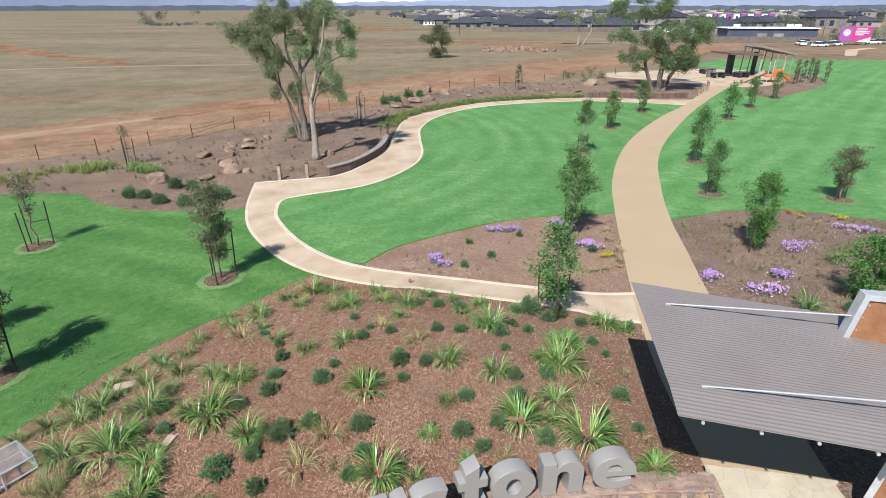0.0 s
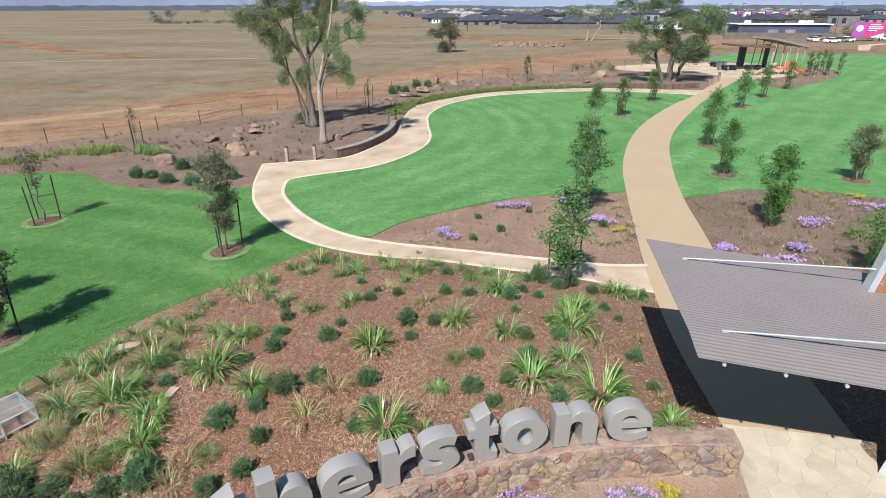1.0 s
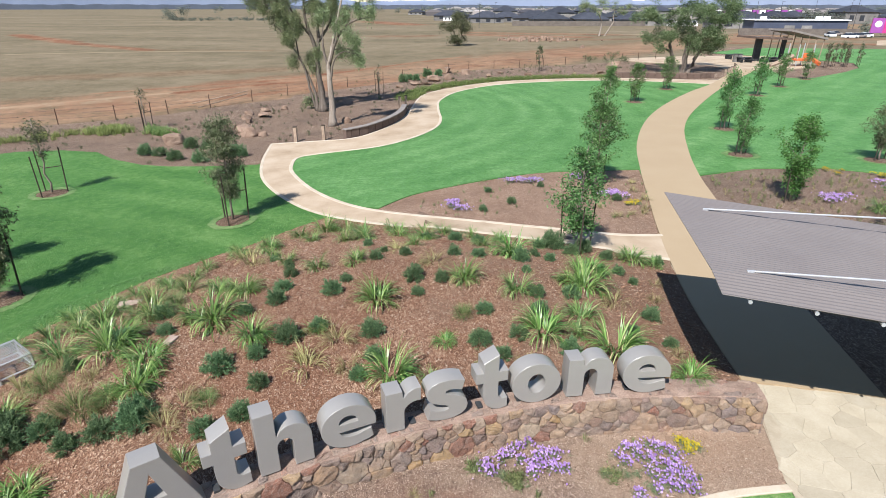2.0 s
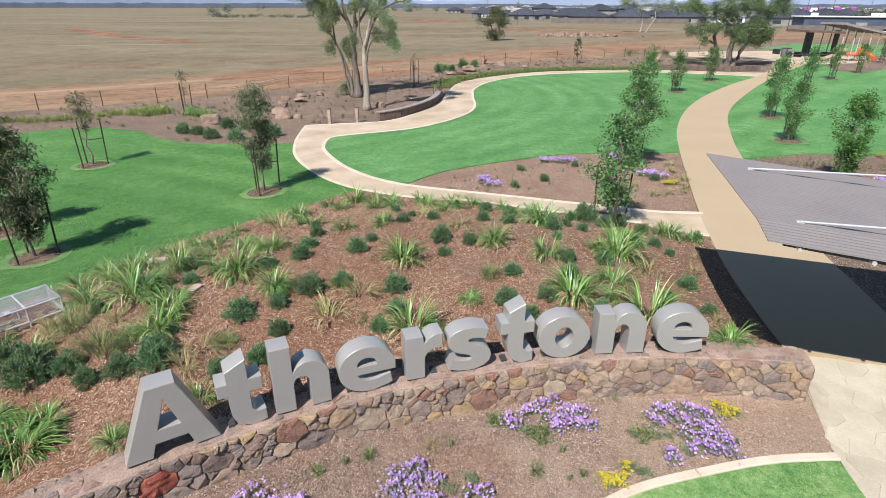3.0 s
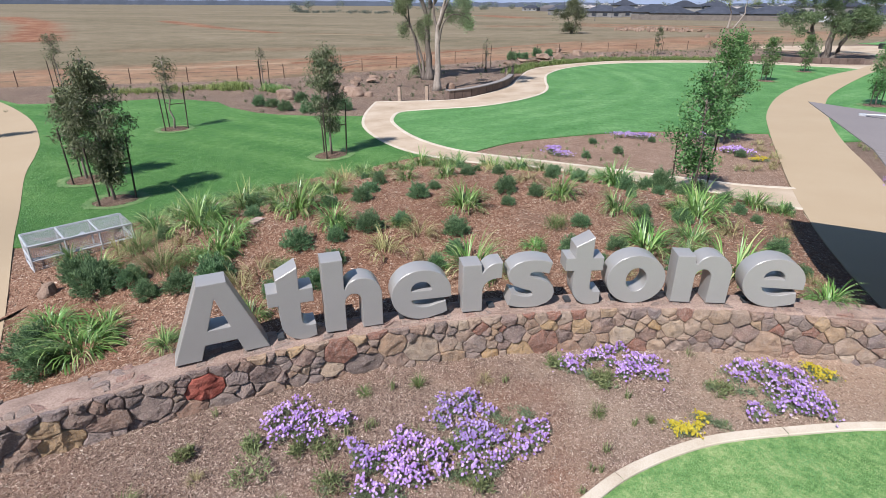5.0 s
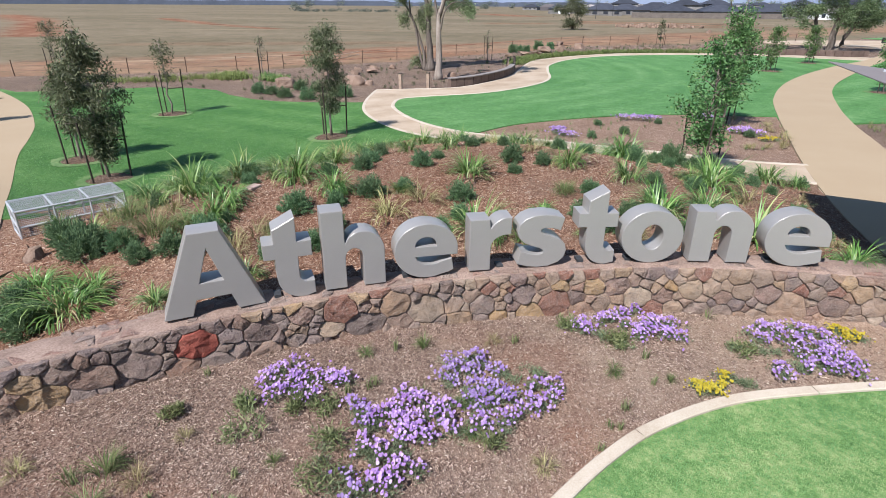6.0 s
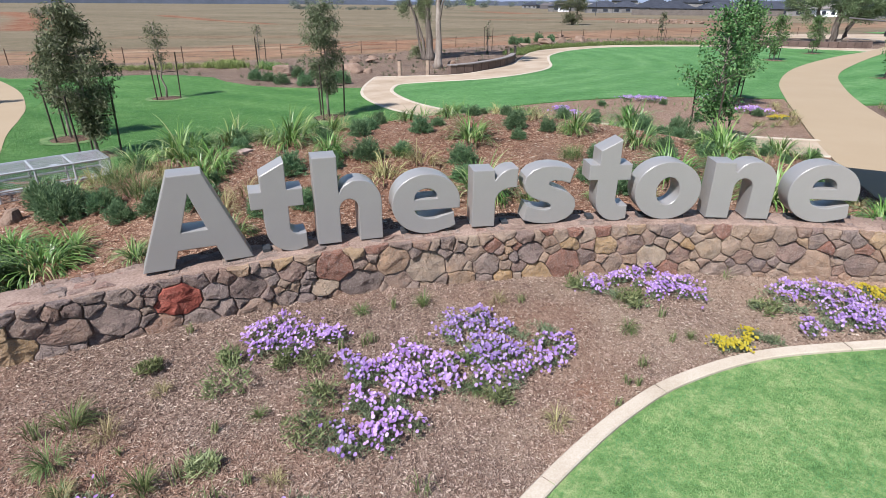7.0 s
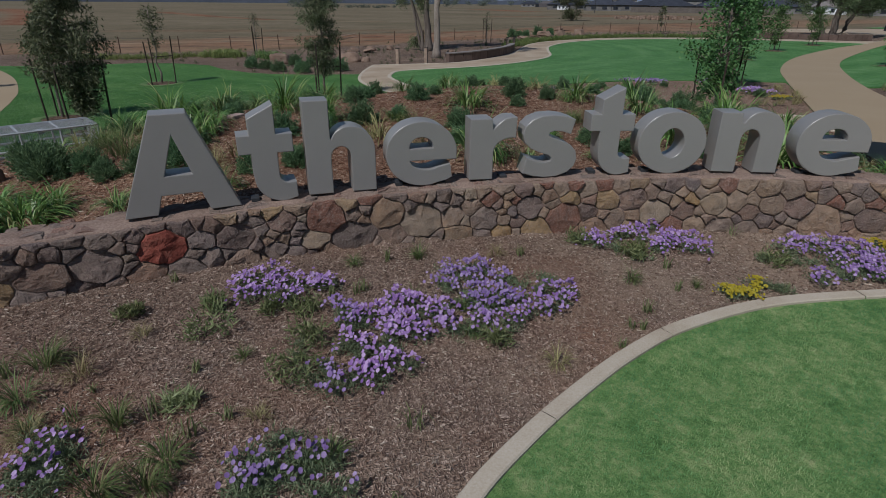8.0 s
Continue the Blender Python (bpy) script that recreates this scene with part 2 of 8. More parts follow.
    # flattened pale straw along the old wheel tracks
    for row in ((-41, 48, -31, 57.3, 0.9, 0.8), (-31, 57.3, -26, 60.5, 0.8, 0.6), (-85, 106, -40, 117, 1.4, 0.45), (4, 197, 72, 179, 1.3, 0.9), (-46, 45, -34, 52, 1.1, 0.8)):
        grass = mix(n, l, scar(*row), grass, (0.36, 0.285, 0.19))
    l.new(mix(n, l, bare, grass, earth), b.inputs["Base Color"])
    bump_to(n, l, b, fine, 0.6, 0.1)
    return m


M_FIELD = field_material()
M_MULCH_RED = mulch("red_bark_mulch", (0.078, 0.038, 0.024), (0.185, 0.097, 0.06), (0.31, 0.19, 0.125), (0.56, 0.42, 0.31), (0.15, 0.062, 0.034), 58, (0.17, 0.112, 0.08))
M_MULCH = mulch("grey_bark_mulch", (0.0943, 0.0626, 0.048), (0.202, 0.136, 0.103), (0.312, 0.224, 0.173), (0.599, 0.472, 0.378), (0.346, 0.158, 0.0843), 84, (0.397, 0.297, 0.214))
M_MULCH_OLD = mulch("old_bark_mulch", (0.085, 0.056, 0.041), (0.165, 0.108, 0.077), (0.265, 0.186, 0.137), (0.44, 0.355, 0.275), (0.095, 0.07, 0.055), 50)
M_MULCH_ISLAND = mulch("path_side_mulch", (0.123, 0.0739, 0.0515), (0.235, 0.146, 0.101), (0.347, 0.235, 0.17), (0.526, 0.414, 0.319), (0.168, 0.0952, 0.0627), 50)
M_MULCH_RING = mulch("damp_bark_mulch", (0.05, 0.03, 0.02), (0.11, 0.07, 0.048), (0.19, 0.13, 0.092), (0.32, 0.25, 0.19), (0.15, 0.085, 0.05), 45)
M_LAWN = turf("mown_lawn", (0.0386, 0.118, 0.0296), (0.0745, 0.184, 0.053), (0.166, 0.296, 0.117), (-20.0, 47.0, 2.1, 0.038))
M_LAWN_RIGHT = turf("broad_lawn", (0.0393, 0.123, 0.0309), (0.0758, 0.193, 0.0553), (0.183, 0.316, 0.13), (806.0, -586.0, 2.3, 0.034))
M_LAWN_SIDE = turf("lawn_by_the_mound", (0.0279, 0.091, 0.0187), (0.0591, 0.149, 0.0335), (0.141, 0.245, 0.0786), (-30.0, -20.0, 2.6, 0.05))
M_LAWN_FRONT = turf("front_lawn", (0.046, 0.126, 0.0324), (0.15, 0.27, 0.084), (0.381, 0.426, 0.199))
M_RIM = turf("yellowed_grass", (0.055, 0.12, 0.034), (0.115, 0.195, 0.068), (0.23, 0.285, 0.125))
M_PATH = grained("sandy_concrete", (0.257, 0.188, 0.123), (0.365, 0.285, 0.203), (0.439, 0.359, 0.274), 0.45, 70, 0.9, bump=0.15, dist=0.004, fine_mix=0.3)
M_WIDE = grained("tan_exposed_concrete", (0.304, 0.227, 0.144), (0.322, 0.245, 0.156), (0.342, 0.265, 0.174), 0.4, 110, 0.9, bump=0.15, dist=0.004)
M_EDGE = grained("pale_concrete_edge", (0.36, 0.292, 0.215), (0.445, 0.38, 0.296), (0.519, 0.462, 0.383), 1.5, 70, 0.85, bump=0.2, dist=0.004)
M_MORTAR = grained("sandy_mortar", (0.132, 0.088, 0.0686), (0.233, 0.163, 0.128), (0.339, 0.251, 0.202), 2.5, 40, 0.95, bump=0.8, dist=0.02)
M_JOINT = grained("sandy_joint", (0.29, 0.245, 0.18), (0.35, 0.30, 0.225), (0.41, 0.355, 0.275), 4, 40, 0.95, bump=0.6, dist=0.02)
M_LETTER = grained("painted_grey_metal", (0.295, 0.28, 0.263), (0.318, 0.303, 0.285), (0.34, 0.325, 0.305), 1.2, 220, 0.36, 0.3, space="object", bump=0.05, dist=0.001, spec=0.5)
M_ROOF = grained("grey_steel_sheet", (0.184, 0.159, 0.151), (0.204, 0.178, 0.167), (0.223, 0.195, 0.183), 0.7, 30, 0.5, 0.2, space="object", bump=0.0, spec=0.4)
M_DARK_STEEL = grained("dark_steel", (0.03, 0.032, 0.035), (0.05, 0.052, 0.055), (0.08, 0.08, 0.085), 3, 60, 0.55, 0.3, space="object", bump=0.1, dist=0.002)
M_WHITE_STEEL = grained("galvanised_white_steel", (0.36, 0.37, 0.38), (0.45, 0.46, 0.47), (0.53, 0.54, 0.55), 5, 80, 0.4, 0.4, space="object", bump=0.05, dist=0.001)
M_RUST = grained("rusted_steel", (0.145, 0.0585, 0.0285), (0.218, 0.101, 0.0475), (0.284, 0.156, 0.0855), 2.5, 45, 0.85, 0.1, space="object", bump=0.2, dist=0.003)
M_PAVE = grained("pale_sandstone", (0.29, 0.25, 0.185), (0.365, 0.32, 0.24), (0.43, 0.385, 0.305), 1.3, 50, 0.9, bump=0.3, dist=0.006, vary=0.16)
M_BARK = grained("grey_bark", (0.09, 0.0696, 0.0552), (0.216, 0.174, 0.142), (0.372, 0.318, 0.27), 2.2, 22, 0.95, space="object", bump=0.8, dist=0.03, stretch=(3, 3, 0.5))
M_BARK_GUM = grained("dark_gum_bark", (0.0453, 0.0362, 0.029), (0.114, 0.091, 0.0745), (0.217, 0.186, 0.158), 1.6, 18, 0.95, space="object", bump=0.8, dist=0.03, stretch=(3, 3, 0.4))
M_BARK_PALE = grained("pale_gum_bark", (0.121, 0.0924, 0.0725), (0.249, 0.206, 0.169), (0.37, 0.323, 0.278), 1.5, 16, 0.9, space="object", bump=0.6, dist=0.02, stretch=(3, 3, 0.4))
M_STAKE = grained("dark_hardwood_stake", (0.022, 0.016, 0.012), (0.045, 0.033, 0.025), (0.075, 0.057, 0.042), 6, 60, 0.9, space="object", bump=0.3, dist=0.003)
M_POST = grained("rusty_brown_post", (0.045, 0.028, 0.02), (0.085, 0.05, 0.035), (0.14, 0.085, 0.06), 6, 60, 0.9, space="object", bump=0.3, dist=0.003)
M_TIMBER = grained("weathered_timber", (0.17, 0.12, 0.085), (0.27, 0.20, 0.15), (0.36, 0.29, 0.22), 5, 50, 0.9, space="object", bump=0.4, dist=0.004, vary=0.4)
M_GUM = leafy("gum_leaf", (0.0812, 0.112, 0.0475), (0.168, 0.217, 0.0994), (0.307, 0.359, 0.194), 0.5, 0.3, 0.32)
M_GUM_BRIGHT = leafy("bright_gum_leaf", (0.0609, 0.085, 0.0357), (0.121, 0.163, 0.0735), (0.231, 0.28, 0.147), 0.55, 0.25, 0.35)
M_YOUNG = leafy("young_leaf", (0.0355, 0.0912, 0.0194), (0.0727, 0.167, 0.0355), (0.138, 0.258, 0.0727))
M_NARROW = leafy("narrow_grey_leaf", (0.04, 0.052, 0.024), (0.095, 0.115, 0.055), (0.21, 0.225, 0.125))
M_PEAR = leafy("round_green_leaf", (0.0436, 0.0912, 0.0263), (0.0944, 0.189, 0.0585), (0.203, 0.329, 0.124), 0.55, 0.25, 0.4)
M_STRAP = leafy("strap_leaf", (0.05, 0.105, 0.028), (0.13, 0.22, 0.06), (0.27, 0.36, 0.125), 0.38, 0.4, 0.3, ((0.92, (0.42, 0.43, 0.2)), (1.0, (0.46, 0.38, 0.22))))
M_STRAP_DRY = leafy("dry_strap_leaf", (0.15, 0.135, 0.055), (0.28, 0.245, 0.11), (0.45, 0.39, 0.21), 0.6)
M_STRAP_VIVID = leafy("vivid_strap_leaf", (0.055, 0.13, 0.028), (0.135, 0.255, 0.06), (0.29, 0.42, 0.14), 0.36, 0.4, 0.3, ((0.93, (0.45, 0.47, 0.22)), (1.0, (0.46, 0.38, 0.22))))
M_OLIVE = leafy("fine_olive_blade", (0.06, 0.095, 0.03), (0.125, 0.18, 0.06), (0.21, 0.26, 0.10), 0.6, 0.2, 0.3, ((0.94, (0.30, 0.28, 0.14)), (1.0, (0.36, 0.30, 0.17))))
M_FLAX = leafy("yellow_green_flax", (0.10, 0.13, 0.04), (0.20, 0.235, 0.075), (0.34, 0.36, 0.14), 0.6, 0.2, 0.3)
M_BUSH = leafy("dark_bush_leaf", (0.056, 0.106, 0.0506), (0.118, 0.202, 0.0935), (0.224, 0.33, 0.165), 0.6, 0.2, 0.35)
M_PURPLE = leafy("purple_petal", (0.241, 0.135, 0.345), (0.338, 0.219, 0.449), (0.503, 0.372, 0.586), 0.7, 0.1, 0.3)
M_YELLOW = leafy("yellow_petal", (0.253, 0.186, 0.0158), (0.329, 0.252, 0.0238), (0.392, 0.317, 0.0528), 0.7, 0.1, 0.2)
M_LOW = leafy("low_leaf", (0.0892, 0.112, 0.042), (0.159, 0.19, 0.0766), (0.268, 0.292, 0.136))
M_FEATHER = leafy("feathery_grey_leaf", (0.085, 0.115, 0.06), (0.15, 0.19, 0.10), (0.25, 0.29, 0.17))
M_PALE_HERB = leafy("pale_rosette_leaf", (0.18, 0.21, 0.09), (0.28, 0.32, 0.15), (0.40, 0.43, 0.24))
M_REED = leafy("reed_leaf", (0.07, 0.115, 0.03), (0.14, 0.20, 0.06), (0.25, 0.30, 0.11), 0.6)
M_BOULDER = grained("red_boulder", (0.12, 0.072, 0.052), (0.216, 0.148, 0.108), (0.296, 0.22, 0.168), 1.2, 14, 0.95, space="object", bump=0.7, dist=0.05, vary=0.3)
M_PINK_STONE = grained("pink_flat_stone", (0.288, 0.194, 0.166), (0.36, 0.259, 0.223), (0.432, 0.331, 0.288), 4, 40, 0.9, space="object", bump=0.3, dist=0.004)
def wall_stone(name, tones, warm):
    """Rough field stone: one tone a stone, mottled, with pale lichen flecks and a pitted face."""
    m, n, l, b = material(name, 0.92, 0, 0.2)
    v = coords(n, l)
    info = n.new("ShaderNodeObjectInfo")
    tone = ramp(n, l, info.outputs["Random"], [(k / (len(tones) - 1), t) for k, t in enumerate(tones)])
    big, small = noise_tex(n, l, v, 6.5, 5, 0.6), noise_tex(n, l, v, 42, 4, 0.75)
    patch = noise_tex(n, l, v, 3.2, 4, 0.6)
    tone = mix(n, l, math_node(n, l, "MULTIPLY_ADD", patch, 4.0, -2.0, True), tone, mix(n, l, 0.5, tone, warm))
    col = mix(n, l, math_node(n, l, "MULTIPLY_ADD", big, 3.0, -0.9, True), mix(n, l, 0.5, tone, (0.085, 0.066, 0.058)), tone)
    col = mix(n, l, math_node(n, l, "MULTIPLY_ADD", small, 3.6, -1.65, True), col, mix(n, l, 0.5, col, (0.5, 0.42, 0.35)))
    fleck = noise_tex(n, l, v, 15, 6, 0.8)
    col = mix(n, l, math_node(n, l, "MULTIPLY_ADD", fleck, 5.0, -2.75, True), col, mix(n, l, 0.55, col, (0.46, 0.40, 0.34)))
    col = mix(n, l, math_node(n, l, "MULTIPLY_ADD", fleck, -6.0, 2.5, True), col, mix(n, l, 0.55, col, (0.07, 0.05, 0.043)))
    col = mix(n, l, math_node(n, l, "MULTIPLY_ADD", small, -4.0, 1.6, True), col, mix(n, l, 0.4, col, (0.06, 0.045, 0.04)))
    l.new(col, b.inputs["Base Color"])
    bump_to(n, l, b, mix(n, l, 0.6, big, small), 1.0, 0.085)
    return m


M_WALLSTONE = wall_stone("grey_basalt", [(0.176, 0.132, 0.115), (0.248, 0.189, 0.162), (0.32, 0.243, 0.208), (0.227, 0.16, 0.139), (0.352, 0.246, 0.19), (0.281, 0.218, 0.2), (0.208, 0.15, 0.135), (0.3, 0.189, 0.139)], (0.372, 0.243, 0.166))
M_TANSTONE = wall_stone("tan_pink_stone", [(0.37, 0.26, 0.19), (0.44, 0.315, 0.225), (0.26, 0.197, 0.178), (0.49, 0.375, 0.265), (0.38, 0.215, 0.14), (0.235, 0.185, 0.175), (0.46, 0.31, 0.185), (0.31, 0.195, 0.145), (0.5, 0.39, 0.29)], (0.5, 0.31, 0.175))
M_CAPSTONE = wall_stone("flat_cap_stone", [(0.342, 0.228, 0.176), (0.393, 0.29, 0.228), (0.3, 0.228, 0.197), (0.373, 0.207, 0.155)], (0.373, 0.259, 0.197))
M_RUSTSTONE = wall_stone("rust_brown_stone", [(0.297, 0.126, 0.0855), (0.324, 0.152, 0.103)], (0.225, 0.171, 0.144))
M_OCHRE = wall_stone("ochre_stone", [(0.449, 0.277, 0.125), (0.498, 0.326, 0.166), (0.426, 0.295, 0.179)], (0.355, 0.272, 0.212))
M_REDSTONE = grained("iron_red_stone", (0.126, 0.0316, 0.0226), (0.244, 0.063, 0.0432), (0.324, 0.126, 0.09), 6, 40, 0.92, bump=1.0, dist=0.04)


# ---------------------------------------------------------------- mesh helpers
def mesh_object(name, verts, faces, mat, smooth=False):
    me = bpy.data.meshes.new(name)
    me.from_pydata([tuple(v) for v in verts], [], [tuple(f) for f in faces])
    me.update()
    if smooth:
        me.polygons.foreach_set("use_smooth", [True] * len(me.polygons))
    me.materials.append(mat)
    return new(name, me)


def thing(name, label, category, at=(0, 0, 0), group="", rz=0.0):
    ob = tagged(new(name), label, category, group)
    ob.empty_display_size = 0.2
    ob.matrix_basis = pose(*at, 0, 0, rz)
    return ob


def part(name, geo, mat, parent, label="", smooth=False):
    """One mesh under a thing or a part; geo is a bmesh or (verts, faces)."""
    if isinstance(geo, tuple):
        ob = mesh_object(name, geo[0], geo[1], mat, smooth)
    else:
        me = bpy.data.meshes.new(name)
        geo.to_mesh(me)
        geo.free()
        if smooth:
            me.polygons.foreach_set("use_smooth", [True] * len(me.polygons))
        me.materials.append(mat)
        ob = new(name, me)
    ob.parent = parent
    return tagged(ob, label)


def box_bm(size, at=(0, 0, 0), bevel=0.0, rz=0.0, bm=None):
    bm = bm or bmesh.new()
    r = bmesh.ops.create_cube(bm, size=1, matrix=pose(*at, 0, 0, rz) @ Matrix.Diagonal((*size, 1)))
    if bevel:
        edges = list({e for v in r["verts"] for e in v.link_edges})
        bmesh.ops.bevel(bm, geom=edges, offset=bevel, segments=2, affect="EDGES", profile=0.5)
    return bm


def tube(pts, radii, sides=7, cap=True):
    """Verts and faces of a tapered tube along pts."""
    verts, faces = [], []
    up = Vector((0.3, 0.2, 1)).normalized()
    for i, p in enumerate(pts):
        p = Vector(p)
        d = (Vector(pts[min(i + 1, len(pts) - 1)]) - Vector(pts[max(i - 1, 0)])).normalized()
        a = d.cross(up)
        if a.length < 0.1:
            a = d.cross(Vector((1, 0, 0)))
        a.normalize()
        b = d.cross(a)
        for k in range(sides):
            t = 2 * math.pi * k / sides
            verts.append(p + (a * math.cos(t) + b * math.sin(t)) * radii[i])
    for i in range(len(pts) - 1):
        for k in range(sides):
            k2 = (k + 1) % sides
            faces.append((i * sides + k, i * sides + k2, (i + 1) * sides + k2, (i + 1) * sides + k))
    if cap:
        faces.append(tuple(reversed(range(sides))))
        faces.append(tuple((len(pts) - 1) * sides + k for k in range(sides)))
    return verts, faces


def joined(pieces):
    verts, faces = [], []
    for v, f in pieces:
        o = len(verts)
        verts += list(v)
        faces += [tuple(i + o for i in q) for q in f]
    return verts, faces


def curve_through(pts, per=6, closed=False):
    """A Catmull-Rom line through control points."""
    p = np.array(pts, float)
    n = len(p)
    out = []
    for i in range(n if closed else n - 1):
        if closed:
            a, b, c, d = p[(i - 1) % n], p[i], p[(i + 1) % n], p[(i + 2) % n]
        else:
            a, b, c, d = p[max(i - 1, 0)], p[i], p[i + 1], p[min(i + 2, n - 1)]
        for k in range(per):
            t = k / per
            out.append(0.5 * (2 * b + (c - a) * t + (2 * a - 5 * b + 4 * c - d) * t * t + (3 * b - a - 3 * c + d) * t ** 3))
    if not closed:
        out.append(p[-1])
    return np.array(out)


def inside(px, py, loop):
    x, y = loop[:, 0], loop[:, 1]
    x2, y2 = np.roll(x, -1), np.roll(y, -1)
    hit = np.zeros(len(px), bool)
    for a, b, c, d in zip(x, y, x2, y2):
        if b != d:
            hit ^= ((b > py) != (d > py)) & (px < (c - a) * (py - b) / (d - b) + a)
    return hit


from mathutils.geometry import delaunay_2d_cdt


def zone(name, loop, step, dz, mat, label, category="", skirt=0.0):
    """A sheet of ground laid over the terrain inside a loop, with a small skirt at its edge."""
    loop = np.array(loop, float)
    lo, hi = loop.min(0), loop.max(0)
    gx, gy = np.meshgrid(np.arange(lo[0], hi[0], step), np.arange(lo[1], hi[1], step))
    gx, gy = gx.ravel() + 0.013, gy.ravel() + 0.007
    ok = inside(gx, gy, loop)
    gx, gy = gx[ok], gy[ok]
    d = np.min(np.hypot(gx[:, None] - loop[None, :, 0], gy[:, None] - loop[None, :, 1]), axis=1) if len(gx) else gx
    gx, gy = gx[d > step * 0.35], gy[d > step * 0.35]
    n = len(loop)
    pts = [Vector(p) for p in loop] + [Vector((a, b)) for a, b in zip(gx, gy)]
    v2, _, f2, *_ = delaunay_2d_cdt(pts, [(i, (i + 1) % n) for i in range(n)], [], 1, 1e-5)
    a = np.array([(p[0], p[1]) for p in v2])
    z = base_height(a[:, 0], a[:, 1]) + mound(a[:, 0], a[:, 1]) + dz
    verts = [(x, y, c) for (x, y), c in zip(a, z)]
    faces = [tuple(f) for f in f2]
    if skirt:
        m = len(verts)
        for p in loop:
            verts += [(p[0], p[1], ground_z(*p) + dz), (p[0], p[1], ground_z(*p) + dz - skirt)]
        for i in range(n):
            j = (i + 1) % n
            faces.append((m + 2 * i, m + 2 * i + 1, m + 2 * j + 1, m + 2 * j))
    ob = mesh_object(name, verts, faces, mat, True)
    return tagged(ob, label, category or name, kind="structure")


def band(name, line, width, dz, height, mat, label, parent=None):
    """A raised strip along a line on the ground, its top dz above the terrain and slightly rounded."""
    p = np.array(line, float)
    t = np.gradient(p, axis=0)
    t /= np.linalg.norm(t, axis=1)[:, None]
    nrm = np.c_[-t[:, 1], t[:, 0]]
    verts, faces = [], []
    prof = [(-0.5, -height), (-0.5, -0.012), (-0.42, 0.0), (0.42, 0.0), (0.5, -0.012), (0.5, -height)]
    for q, m in zip(p, nrm):
        z = ground_z(*q) + dz
        for a, c in prof:
            w = q + m * a * width
            verts.append((w[0], w[1], z + c))
    k = len(prof)
    for i in range(len(p) - 1):
        for j in range(k - 1):
            faces.append((i * k + j, (i + 1) * k + j, (i + 1) * k + j + 1, i * k + j + 1))
    ob = mesh_object(name, verts, faces, mat)
    return tagged(ob, label, "edging", kind="structure")


# ---------------------------------------------------------------- ground and beds
def ground_sheet():
    """One sheet to the horizon, sunk a little below the laid surfaces of the park."""
    near = list(np.arange(-60, 61, 2.5))
    out = [70, 85, 105, 130, 165, 220, 300, 420, 600, 900, 1400, 2200, 3200, 4600]
    xs = [-v for v in reversed(out)] + near + out
    ys = [-v for v in reversed(out)] + list(np.arange(-60, 131, 2.5)) + [v for v in out if v > 131]
    gx, gy = np.meshgrid(xs, ys)
    far = np.clip((np.hypot(gx, gy) - 150) / 2500, 0, 1)
    sink = 0.3 * inside(gx.ravel(), gy.ravel(), PARK_IN).reshape(gx.shape)
    roll = 0.12 * np.sin(gx * 0.09 + 1) * np.sin(gy * 0.07) * sstep(np.hypot(gx, gy), 70, 130)
    gz = base_height(gx, gy) - sink + roll - 6 * far * far
    w = len(xs)
    verts = np.c_[gx.ravel(), gy.ravel(), gz.ravel()]
    faces = [(j * w + i, j * w + i + 1, (j + 1) * w + i + 1, (j + 1) * w + i) for j in range(len(ys) - 1) for i in range(w - 1)]
    return tagged(mesh_object("ground", verts, faces, M_FIELD, True), "dry straw-coloured pasture with scars of bare red earth", "field", kind="structure")


FENCE_LINE = [(-70, 22), (-45, 33.5), (-30, 41.8), (-25, 45.6), (-20, 52.5), (-14.2, 61), (-6, 70), (2, 78.5), (10, 82.5), (19, 88.5), (32, 97), (45, 108)]
PARK = np.array(FENCE_LINE + [(58, 128), (95, 126), (130, 118), (130, -20), (-70, -20)], float)
_c = PARK.mean(0)
PARK_IN = _c + (PARK - _c) * np.array([0.955, 0.955])
ground_sheet()
OUTER = curve_through([(6.75, 16.15), (4.3, 16.9), (0.3, 18.1), (-3.7, 19.6), (-6.8, 21.8), (-9.75, 25.9), (-11.3, 30.0), (-12.3, 34.8)])
OUTER_FAR = curve_through([(-12.3, 34.8), (-9.8, 35.2), (-7.3, 35.7), (-5.8, 38), (-4.6, 42.5), (-4.3, 47), (-4.2, 51), (-3.7, 55.5), (-1.4, 59.6), (4.3, 65.2), (11.3, 68), (17.8, 69.2), (26.9, 67.8), (31, 68)])
INNER = curve_through([(7.2, 18.2), (5.65, 18.2), (3.6, 18.7), (1.5, 19.25), (-2.25, 20.38), (-4.65, 21.75), (-6.85, 24.15), (-8.78, 27.4), (-9.42, 29.4), (-9.45, 30.95), (-8.2, 31.75), (-5.1, 33), (-3.15, 35.4), (-1.9, 38.6), (-1.6, 42), (-2, 47), (-2.0, 52), (-.2, 57.6), (4.2, 62.7), (11, 65.9), (18, 66.9), (24.1, 65.5), (27.6, 64.0)])
WIDE_L = curve_through([(6.1, 9.75), (6.3, 13.0), (6.7, 15.9), (7.3, 19.2), (8, 22.5), (9, 27), (10.7, 33.5), (13.65, 41.5), (17.4, 49), (22.8, 57.5), (27.6, 64.0), (33.6, 73.7), (39.5, 83)])
WIDE_R = curve_through([(8.83, 9.3), (9.2, 12.2), (9.5, 15.0), (10.0, 18.3), (10.7, 21.8), (11.6, 26.2), (13.1, 31.6), (15.6, 39.0), (19.0, 46.3), (25.4, 57.5), (31.6, 67.2), (39.9, 79.2), (43, 83)])
